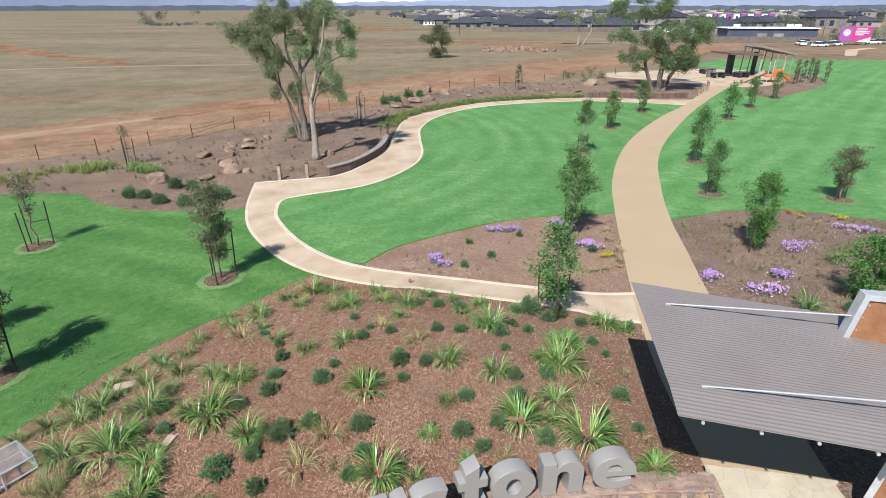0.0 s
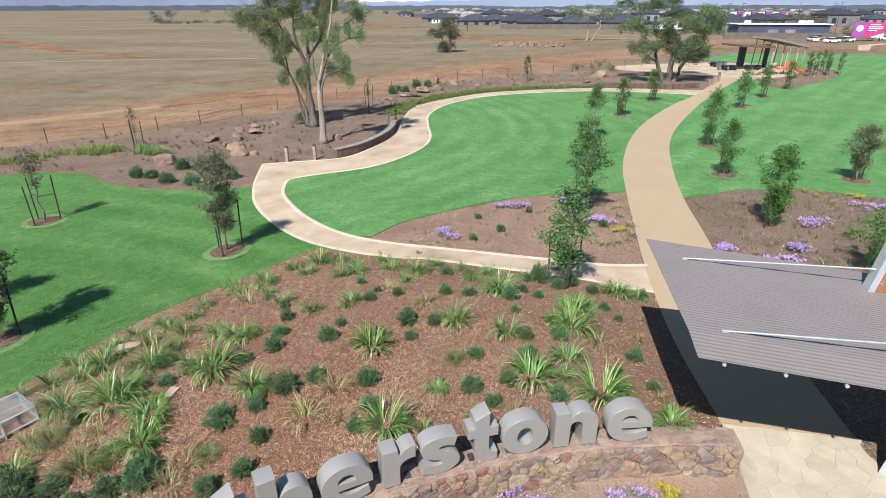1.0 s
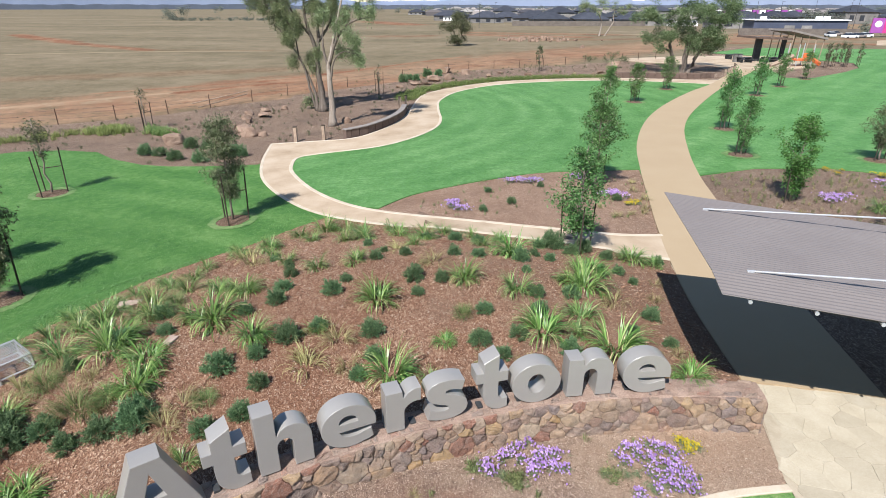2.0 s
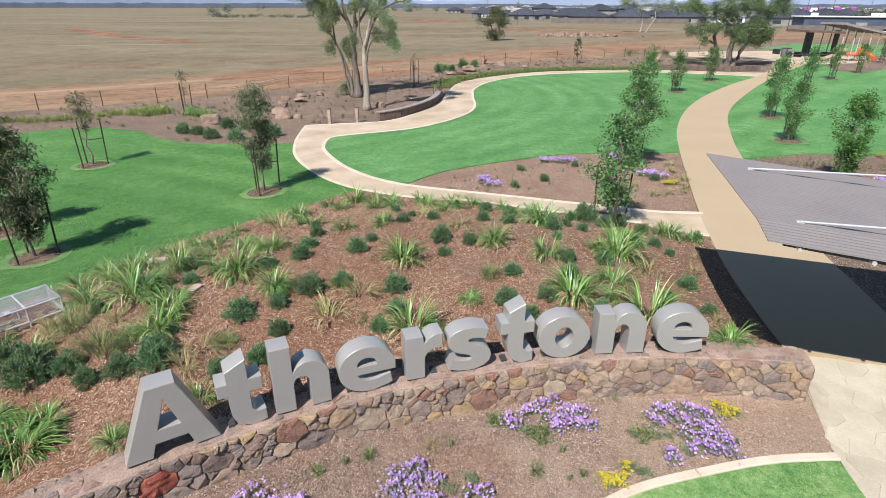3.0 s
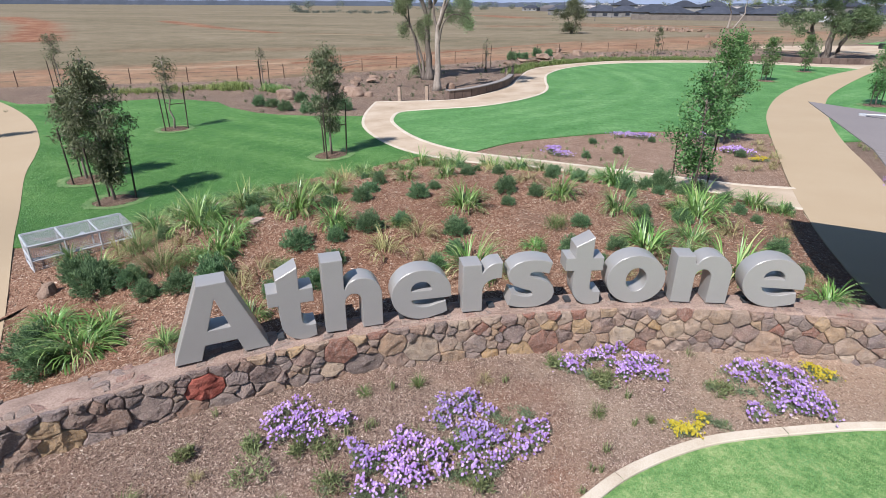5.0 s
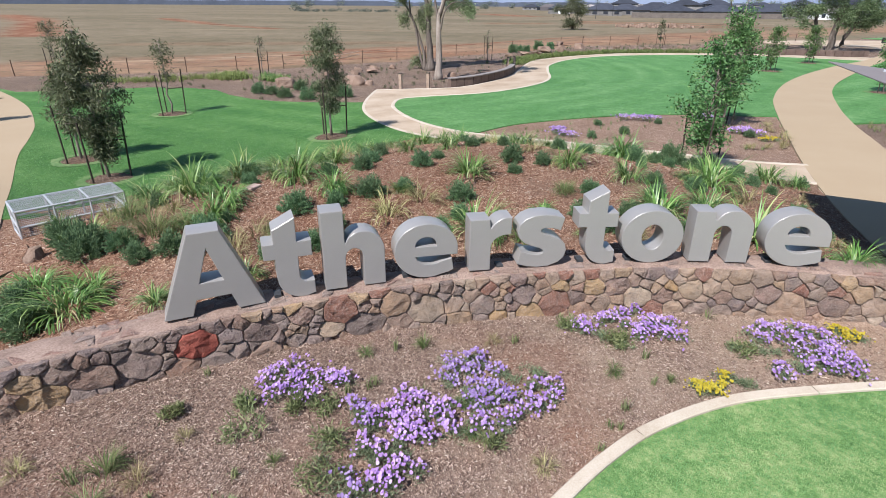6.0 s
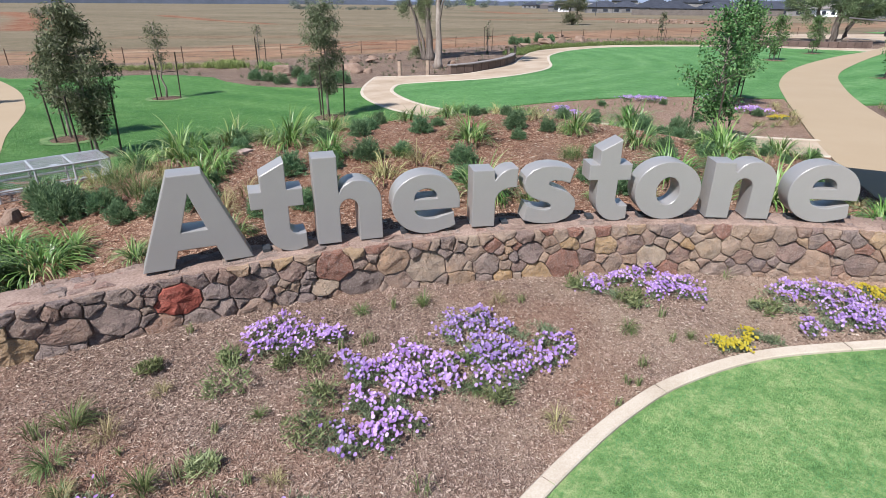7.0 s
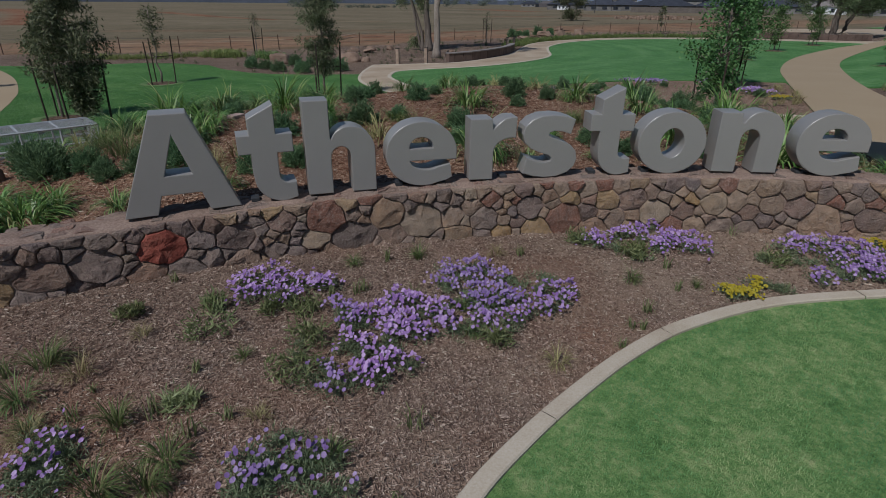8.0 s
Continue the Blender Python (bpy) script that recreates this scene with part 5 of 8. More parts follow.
daisy_patch([(-3.34, 4.81), (-3.37, 4.98), (-3.27, 5.13), (-3.21, 5.28), (-2.99, 5.14), (-3.0, 4.89), (-2.75, 4.82), (-2.74, 5.07), (-2.57, 5.1), (-2.46, 5.08), (-2.42, 5.15), (-3.1, 4.69), (-2.63, 4.69), (-3.16, 4.62), (-3.05, 5.0), (-2.86, 4.75)], [(-3.22, 4.9), (-2.91, 4.71), (-2.83, 5.03)], 130, 1)
daisy_patch([(-1.7, 4.64), (-1.62, 4.77), (-1.8, 4.57), (-1.48, 4.96), (-1.6, 5.04), (-1.38, 4.92), (-1.55, 4.56), (-1.39, 4.43), (-1.28, 4.46), (-1.18, 4.38), (-1.44, 4.28), (-1.23, 4.71), (-1.17, 4.85), (-1.06, 4.9), (-1.51, 4.41), (-1.4, 4.57)], [(-1.84, 4.32), (-1.78, 4.42), (-1.82, 4.05), (-1.65, 3.97), (-1.31, 4.13), (-1.43, 4.15)], 135, 2)
daisy_patch([(-2.14, 4.7), (-2.02, 4.57), (-1.91, 4.53), (-1.9, 4.42)], [(-1.99, 4.56)], 26, 12)
daisy_patch([(-1.74, 4.07), (-1.6, 4.08), (-1.82, 4.15), (-1.39, 3.88), (-1.4, 3.73), (-1.3, 3.91), (-1.15, 3.87), (-1.55, 3.7), (-1.32, 3.64), (-1.45, 3.65)], [(-1.73, 4.03), (-1.58, 3.95), (-1.44, 4.02)], 55, 4)
daisy_patch([(-1.81, 3.61), (-1.74, 3.5), (-1.64, 3.43), (-1.83, 3.73), (-1.58, 3.54)], [(-2.02, 3.65), (-2.17, 3.78), (-1.91, 3.53), (-2.2, 3.97)], 12, 13)
daisy_patch([(-1.25, 5.81), (-1.11, 5.65), (-1.02, 5.86), (-0.89, 5.97), (-0.8, 5.79), (-0.91, 5.63), (-1.22, 5.48), (-1.12, 5.33), (-0.85, 5.28), (-0.67, 5.38), (-0.54, 5.35), (-0.7, 5.15), (-0.46, 5.2), (-0.34, 5.28), (-0.56, 5.02), (-0.81, 5.07), (-0.58, 5.72)], [(-0.19, 5.89), (-0.05, 5.8), (-0.3, 5.61), (-0.47, 5.67), (-0.93, 5.02)], 150, 3)
daisy_patch([(-0.7, 4.78), (-0.57, 4.7), (-0.38, 4.81), (-0.32, 4.92), (-0.2, 5.05), (-0.12, 5.22), (0.01, 5.15), (0.12, 5.34), (-0.11, 5.55), (0.05, 5.55), (0.16, 5.6), (-0.55, 4.55), (-1.04, 4.7), (-0.95, 4.53)], [(-0.67, 4.97), (-0.78, 4.57), (-0.48, 4.5), (-0.36, 4.66), (-0.1, 5.54)], 95, 14)
daisy_patch([(0.45, 7.05), (0.49, 7.18), (0.56, 7.0), (0.76, 7.29), (0.88, 7.41), (1.05, 7.61), (1.16, 7.9), (1.26, 7.73), (1.32, 7.98), (1.1, 7.29), (1.24, 7.15), (1.37, 7.36), (1.49, 7.47), (1.63, 7.41), (1.75, 7.45), (1.59, 7.15), (1.29, 7.01), (1.74, 7.11), (1.87, 7.1), (1.42, 7.19)], [(0.82, 6.92), (0.93, 6.86), (1.06, 6.75), (0.72, 6.98), (0.27, 7.08)], 190, 5)
daisy_patch([(2.85, 7.44), (3.02, 7.66), (3.11, 7.6), (3.26, 7.63), (3.44, 7.76), (3.56, 7.7), (3.68, 7.65), (2.95, 7.31), (3.25, 7.39), (3.43, 7.43), (3.79, 7.59), (3.9, 7.53), (3.55, 7.3), (3.63, 7.18), (3.8, 7.29), (3.88, 7.17), (3.95, 7.03), (3.31, 6.68), (3.48, 6.79), (3.61, 6.82), (3.72, 6.78), (3.0, 6.61), (3.0, 6.48), (3.75, 6.72), (3.96, 6.89), (3.96, 6.71), (3.2, 7.5), (3.4, 7.27), (3.67, 7.21), (3.39, 7.02), (3.6, 7.0), (3.75, 7.0)], [(2.55, 7.03), (3.08, 7.05), (3.29, 7.1), (2.88, 7.02), (3.24, 6.76)], 230, 6)
daisy_patch([(-3.34, 2.53), (-3.37, 2.41), (-3.37, 2.32), (-3.28, 2.34), (-3.3, 2.43), (-3.15, 2.38)], [(-3.21, 2.37), (-3.5, 2.46), (-3.2, 2.27)], 9, 7, size=0.017)
daisy_patch([(-3.31, 2.19), (-3.35, 2.13), (-3.22, 2.14), (-3.27, 2.03), (-3.4, 2.24), (-3.07, 2.14), (-3.08, 2.04)], [(-3.19, 2.17), (-3.25, 2.11), (-3.04, 2.16)], 11, 15, size=0.017)
daisy_patch([(-1.97, 2.59), (-1.9, 2.7), (-1.75, 2.68), (-1.86, 2.58), (-1.66, 2.63), (-1.62, 2.73), (-1.57, 2.63), (-1.77, 2.49), (-1.88, 2.47), (-1.66, 2.48), (-1.71, 2.43), (-1.84, 2.34), (-1.79, 2.4)], [(-1.83, 2.82), (-1.76, 2.87), (-1.76, 2.6), (-1.77, 2.41), (-1.81, 2.35)], 20, 8, size=0.017)
daisy_patch([(-1.52, 2.73), (-1.49, 2.77), (-1.42, 2.65), (-1.3, 2.71), (-1.41, 2.46), (-1.32, 2.48), (-1.18, 2.52)], [(-1.51, 2.61), (-1.54, 2.51)], 8, 16, size=0.017)
daisy_patch([(1.88, 6.04), (1.92, 5.93), (2.03, 6.01), (2.08, 5.94), (2.17, 6.1), (2.25, 6.31)], [(2.34, 6.3), (2.44, 6.26), (2.53, 6.22)], 80, 9, M_YELLOW, 0.014, 0.09, 0.07, "small mat of yellow flowers beside the kerb")
daisy_patch([(4.11, 7.89), (4.2, 7.82), (4.3, 7.77), (4.18, 7.65)], [(4.4, 7.7)], 70, 10, M_YELLOW, 0.014, 0.09, 0.08, "small mat of yellow flowers beside the wall")
for _i, (_x, _y, _rx, _ry) in enumerate(((-0.22, 21.1, 0.4, 0.5), (2.9, 24.7, 0.6, 0.3), (6.7, 22.8, 0.45, 0.3), (12.1, 18.5, 0.8, 0.45), (13.6, 19.7, 0.3, 0.25), (10.8, 19.7, 0.3, 0.25), (15.9, 22.7, 0.55, 0.4), (20.2, 24.7, 1.0, 0.4), (5.6, 25.4, 0.3, 0.25))):
    _g = npr(120 + _i)
    daisy_patch([(_x + _g.normal(0, _rx * 0.55), _y + _g.normal(0, _ry * 0.6)) for _ in range(9)], [(_x + _g.normal(0, _rx * 0.6), _y + _g.normal(0, _ry * 0.6)) for _ in range(3)], 75, 20 + _i, size=0.03, tall=0.2, r=0.18, label="clump of purple daisies in the mulch by the path")
for _i, (_x, _y) in enumerate(((18.7, 27.1), (20.5, 26.4), (21.4, 23.6), (7.35, 21.6))):
    _g = npr(140 + _i)
    daisy_patch([(_x + _g.normal(0, 0.25), _y + _g.normal(0, 0.2)) for _ in range(6)], [(_x, _y)], 50, 40 + _i, M_YELLOW, 0.02, 0.1, 0.12, "mat of yellow flowers by the path")


# ---------------------------------------------------------------- trees
def young_tree(x, y, height, width, mat, seed, stakes=3, leaf=0.10, wide=0.05, count=1500, droop=0.3, label="", low=0.3, stake_h=1.5, ring=True, lean=0.0, density=1.0, foot=0.42, belly=1.25):
    """A staked young tree: thin stem, upswept twigs, loose leaf clusters and a mulch ring."""
    g, r = npr(seed), random.Random(seed)
    ob = thing("young_tree", label, "tree", drop(x, y), "young trees")
    stem = [(0, 0, -0.05)]
    for k in range(1, 8):
        t = k / 7
        stem.append((lean * t + r.uniform(-0.06, 0.06), r.uniform(-0.06, 0.06), height * 0.93 * t))
    pieces = [tube(stem, [0.045 * (1 - 0.8 * k / 7) + 0.006 for k in range(8)], 7)]
    centres = []
    for k in range(int(20 * density) + 6):
        t = r.uniform(low, 0.95)
        i = min(int(t * 7), 6)
        p = Vector(stem[i]).lerp(Vector(stem[i + 1]), t * 7 - i)
        a = k * 2.4 + r.uniform(-0.5, 0.5)
        side = 0.78 + 0.5 * noise.noise((math.cos(a) * 0.9 + seed * 1.7, math.sin(a) * 0.9, t * 2.5))
        reach = width * 0.5 * (0.14 + 0.86 * math.sin(math.pi * min(1, (1.08 - t) / (1.08 - low)) ** belly)) * r.uniform(0.55, 1.2) * side
        rise = r.uniform(0.5, 1.1) * (1 - 0.75 * min(1, droop))
        q = p + Vector((math.cos(a) * reach * 0.5, math.sin(a) * reach * 0.5, reach * rise * 0.6))
        e = p + Vector((math.cos(a) * reach, math.sin(a) * reach, reach * rise))
        pieces.append(tube([p, q, e], [0.016, 0.011, 0.004], 5, False))
        for t2 in (0.35, 0.6, 0.8, 1.0, 1.0):
            w = q.lerp(e, (t2 - 0.5) * 2) if t2 > 0.5 else p.lerp(q, t2 * 2)
            f = w + Vector((r.gauss(0, 0.13), r.gauss(0, 0.13), r.gauss(0.04, 0.1) - droop * 0.12)) * (width / 2)
            pieces.append(tube([w, f], [0.006, 0.003], 4, False))
            centres += [tuple(f), tuple(f), tuple(w.lerp(f, 0.5))]
    centres += [(stem[-1][0], stem[-1][1], height * 0.95), (stem[-1][0], stem[-1][1], height * 0.9)] * 2
    part("trunk", joined(pieces), M_BARK, ob, "thin grey stem and twigs", True)
    part("crown", leaves(centres, 0.075 + width * 0.018, int(count * 2.5), leaf, wide, g, droop), mat, ob, "loose leafy crown")
    for k in range(stakes):
        a = 2 * math.pi * k / stakes + 0.5 + r.uniform(-0.1, 0.1)
        sx, sy = math.cos(a) * foot, math.sin(a) * foot
        part("stake", tube([(sx, sy, -0.05), (sx * 1.12, sy * 1.12 + 0.02, stake_h * r.uniform(0.94, 1.06))], [0.03, 0.028], 4), M_STAKE, ob, "dark hardwood stake")
    if stakes > 1:
        a = [2 * math.pi * k / stakes + 0.5 for k in range(stakes)]
        pts = [(math.cos(t) * foot * 1.08, math.sin(t) * foot * 1.08, stake_h * 0.62) for t in a]
        part("tie", tube([pts[0], (0, 0, stake_h * 0.6), pts[1]], [0.022, 0.022, 0.022], 5), M_STAKE, ob, "dark webbing tie")
    if ring:
        n = 22
        vs = [(0, 0, 0.07)] + [(math.cos(6.283 * k / n) * 0.5, math.sin(6.283 * k / n) * 0.5, 0.05 + r.uniform(-0.01, 0.01)) for k in range(n)]
        vs += [(math.cos(6.283 * k / n) * 0.82 * r.uniform(0.86, 1.12), math.sin(6.283 * k / n) * 0.82 * r.uniform(0.86, 1.12), -0.02 + ground_z(x + math.cos(6.283 * k / n) * 1.0, y + math.sin(6.283 * k / n) * 1.0) - ground_z(x, y)) for k in range(n)]
        fs = [(0, 1 + k, 1 + (k + 1) % n) for k in range(n)] + [(1 + k, 1 + n + k, 1 + n + (k + 1) % n, 1 + (k + 1) % n) for k in range(n)]
        m = 48
        rim = [(math.cos(6.283 * k / m) * q * r.uniform(1 - f, 1 + f), math.sin(6.283 * k / m) * q * r.uniform(1 - f, 1 + f)) for q, f in ((0.7, 0.02), (0.99, 0.07)) for k in range(m)]
        part("dry_grass_rim", ([(p, q, 0.026 + ground_z(x + p, y + q) - ground_z(x, y)) for p, q in rim], [(k, m + k, m + (k + 1) % m, (k + 1) % m) for k in range(m)]), M_RIM, ob, "rim of yellowed grass round the mulch")
        part("mulch_ring", (vs, fs), M_MULCH_RING, ob, "ring of bark mulch")
    return ob


NARROW_LABEL = "staked young tree with narrow grey-green leaves in the lawn"
ROUND_LABEL = "slim young tree with bright green rounded leaves beside the path"
young_tree(-9.25, 20.5, 4.6, 1.9, M_NARROW, 1, 3, 0.14, 0.03, 3400, 0.95, NARROW_LABEL, 0.24, 2.0, foot=0.6, belly=1.15, density=2.0)
young_tree(-19.7, 24.5, 3.8, 1.2, M_NARROW, 2, 3, 0.14, 0.035, 420, 0.5, "sparse staked sapling with few leaves in the lawn", 0.5, 2.1, foot=0.65)
young_tree(-16.9, 15.9, 3.7, 1.9, M_NARROW, 3, 3, 0.14, 0.032, 1900, 0.7, NARROW_LABEL, 0.35, 2.0, foot=0.6, belly=1.7, density=1.6)
young_tree(-14.0, 14.0, 4.75, 2.2, M_NARROW, 4, 3, 0.15, 0.034, 4800, 0.95, "dense staked young tree with drooping narrow leaves in the lawn", 0.2, 2.0, foot=0.6, density=1.9, belly=1.45)
young_tree(-34.3, 32.3, 4.4, 1.5, M_NARROW, 23, 3, 0.14, 0.035, 500, 0.6, "sparse staked sapling at the edge of the lawn", 0.45, 2.3, foot=0.65)
young_tree(-27.5, 19.0, 4.5, 1.4, M_NARROW, 5, 3, 0.13, 0.028, 1500, 0.7, NARROW_LABEL, 0.35, 2.0, foot=0.6, belly=1.7)
young_tree(3.8, 16.4, 3.7, 2.1, M_PEAR, 6, 3, 0.085, 0.06, 2000, 0.1, "leafy young tree with rounded green leaves beside the path", 0.14, ring=False, belly=1.8, density=1.5, foot=0.58, stake_h=1.75)
young_tree(6.1, 24.2, 4.7, 2.3, M_PEAR, 7, 2, 0.085, 0.06, 2900, 0.1, ROUND_LABEL, 0.1, ring=False, belly=1.8, density=1.5)
young_tree(10.6, 41.2, 4.6, 1.6, M_PEAR, 8, 2, 0.09, 0.064, 1500, 0.1, ROUND_LABEL, 0.14, belly=1.8, density=1.5)
young_tree(15.5, 51.0, 3.6, 2.0, M_PEAR, 9, 2, 0.11, 0.08, 1000, 0.1, ROUND_LABEL, 0.14, belly=1.8, density=1.5)
young_tree(21.2, 59.6, 3.4, 2.2, M_PEAR, 10, 2, 0.11, 0.08, 1000, 0.1, ROUND_LABEL, 0.14, belly=1.8, density=1.5)
young_tree(13.9, 22.4, 3.6, 1.7, M_YOUNG, 11, 2, 0.085, 0.05, 3600, 0.2, "bushy dark green young tree in the mulch bed", 0.1, ring=False, belly=1.4, density=1.9)
young_tree(15.6, 30.6, 3.3, 2.0, M_PEAR, 12, 2, 0.085, 0.06, 2000, 0.1, ROUND_LABEL, 0.14, belly=1.8, density=1.5)
young_tree(18.1, 38.5, 4.2, 2.3, M_PEAR, 13, 2, 0.09, 0.064, 2000, 0.1, ROUND_LABEL, 0.14, belly=1.8, density=1.5)
young_tree(22.4, 29.5, 3.1, 2.2, M_NARROW, 14, 2, 0.10, 0.04, 2600, 0.4, "round-headed grey-green young tree in the lawn", 0.22)
young_tree(28.5, 55.5, 3.8, 2.2, M_PEAR, 15, 2, 0.11, 0.08, 1100, 0.1, ROUND_LABEL, 0.14, belly=1.8, density=1.5)
young_tree(34.2, 62.2, 3.6, 2.2, M_PEAR, 16, 2, 0.11, 0.08, 900, 0.1, ROUND_LABEL, 0.14, belly=1.8, density=1.5)
young_tree(40.6, 69.0, 3.4, 2.2, M_PEAR, 17, 2, 0.11, 0.08, 900, 0.1, ROUND_LABEL, 0.14, belly=1.8, density=1.5)
young_tree(-23.1, 39.6, 3.2, 0.9, M_NARROW, 18, 3, 0.12, 0.04, 150, 0.4, "sparse staked sapling in the mulch bed", 0.4, 2.0, False)
young_tree(-8.4, 57.0, 3.0, 0.8, M_NARROW, 19, 3, 0.12, 0.04, 120, 0.4, "sparse staked sapling in the mulch bed", 0.4, 2.2, False)
young_tree(10.2, 77.0, 3.4, 1.2, M_NARROW, 20, 3, 0.14, 0.05, 500, 0.4, "staked sapling in the mulch bed", 0.3, 2.0, False)
young_tree(15.3, 17.4, 2.6, 2.2, M_YOUNG, 21, 0, 0.085, 0.05, 3000, 0.2, "dark green shrub-like young tree beside the canopy", 0.12, ring=False)

for _i, (_x, _y) in enumerate(((51.5, 83.4), (53.6, 85.2), (55.0, 84.6), (56.4, 86.8), (57.8, 86.2), (54.6, 88.2), (57.2, 89.4))):
    young_tree(_x, _y, 3.4, 1.1, M_NARROW, 40 + _i, 2, 0.15, 0.05, 330, 0.4, "thin staked sapling in the bed by the playground", 0.2, 2.0, False)


def gum_tree(x, y, trunks, clumps, seed, leaf_mat, bark, leaf_n, leaf=0.2, label="", group="old trees", per=7, spread=0.4):
    """A eucalypt: leaning trunks (dx, dy, fork_x, fork_y, fork_z, radius) whose limbs reach up into the clumps (x, y, z, rx, rz) of an uneven crown."""
    g, r = npr(seed), random.Random(seed)
    ob = thing("gum_tree", label, "tree", drop(x, y), group)
    nodes, woods = [], []
    for k, (dx, dy, fx, fy, fz, rad) in enumerate(trunks):
        p0, p1 = Vector((dx, dy, -0.2)), Vector((fx, fy, fz))
        pts = [p0]
        for t in (0.12, 0.3, 0.5, 0.75, 1.0):
            pts.append(p0.lerp(p1, t) + Vector((r.uniform(-1, 1), r.uniform(-1, 1), 0)) * rad * 0.35)
        woods.append([tube(pts, [rad * 1.45, rad * 1.1, rad, rad * 0.95, rad * 0.88, rad * 0.8], 10, False)])
        nodes.append((pts[-1], rad * 0.72, k))
        nodes.append((pts[-2], rad * 0.6, k))
    targets = []
    for cx, cy, cz, rx, rz in clumps:
        targets.append((Vector((cx, cy, cz)), 1.0))
        for _ in range(per):
            d = Vector((r.gauss(0, 1), r.gauss(0, 1), r.gauss(0, 1))).normalized() * r.uniform(0.45, 1.0)
            targets.append((Vector((cx + d.x * rx * 1.25, cy + d.y * rx * 1.25, cz + d.z * rz * 1.2)), 1.0))
    fork = nodes[0][0]
    targets.sort(key=lambda q: (q[0] - fork).length)
    centres = []
    for tgt, _ in targets:
        best = min(nodes, key=lambda n: (n[0] - tgt).length * (1.0 if n[0].z < tgt.z - 0.2 else 1.8) + 0.25 / n[1] * 0.1)
        p, rad, k = best
        rad = max(0.022, rad * 0.84)
        ln = (tgt - p).length
        pts, radii = [p], [rad]
        for t in (0.3, 0.62, 1.0):
            bend = Vector((r.uniform(-1, 1), r.uniform(-1, 1), r.uniform(-0.2, 0.9))) * ln * 0.10 * (1 - t)
            pts.append(p.lerp(tgt, t) + bend - Vector((tgt.x - p.x, tgt.y - p.y, 0)) * 0.18 * math.sin(math.pi * t))
            radii.append(rad * (1 - 0.5 * t))
        woods[k].append(tube(pts, radii, 7 if rad > 0.06 else 5, False))
        for q, rr in zip(pts[1:], radii[1:]):
            nodes.append((q, rr, k))
        centres += [tuple(pts[-1])] * 3 + [tuple(pts[-2])]
        for _ in range(5):
            e = pts[-1] + Vector((r.gauss(0, 0.36), r.gauss(0, 0.36), r.gauss(0.0, 0.3)))
            woods[k].append(tube([pts[-1], e], [max(0.012, radii[-1] * 0.6), 0.005], 4, False))
            centres.append(tuple(e))
    for w in woods:
        part("trunk", joined(w), bark, ob, "branching gum trunk with peeling bark", True)
    part("crown", leaves(centres, spread, leaf_n, leaf, leaf * 0.34, g, 0.55, squash=0.8), leaf_mat, ob, "open crown of hanging gum leaves")
    return ob


def spline(ctrl, steps=4):
    """Points of a smooth curve through the control points."""
    c = [Vector(p) for p in ctrl]
    c = [c[0] * 2 - c[1], *c, c[-1] * 2 - c[-2]]
    out = []
    for i in range(1, len(c) - 2):
        for k in range(steps):
            t = k / steps
            out.append(0.5 * (2 * c[i] + (c[i + 1] - c[i - 1]) * t + (2 * c[i - 1] - 5 * c[i] + 4 * c[i + 1] - c[i + 2]) * t * t + (3 * c[i] - c[i - 1] - 3 * c[i + 1] + c[i + 2]) * t ** 3))
    return out + [c[-2]]


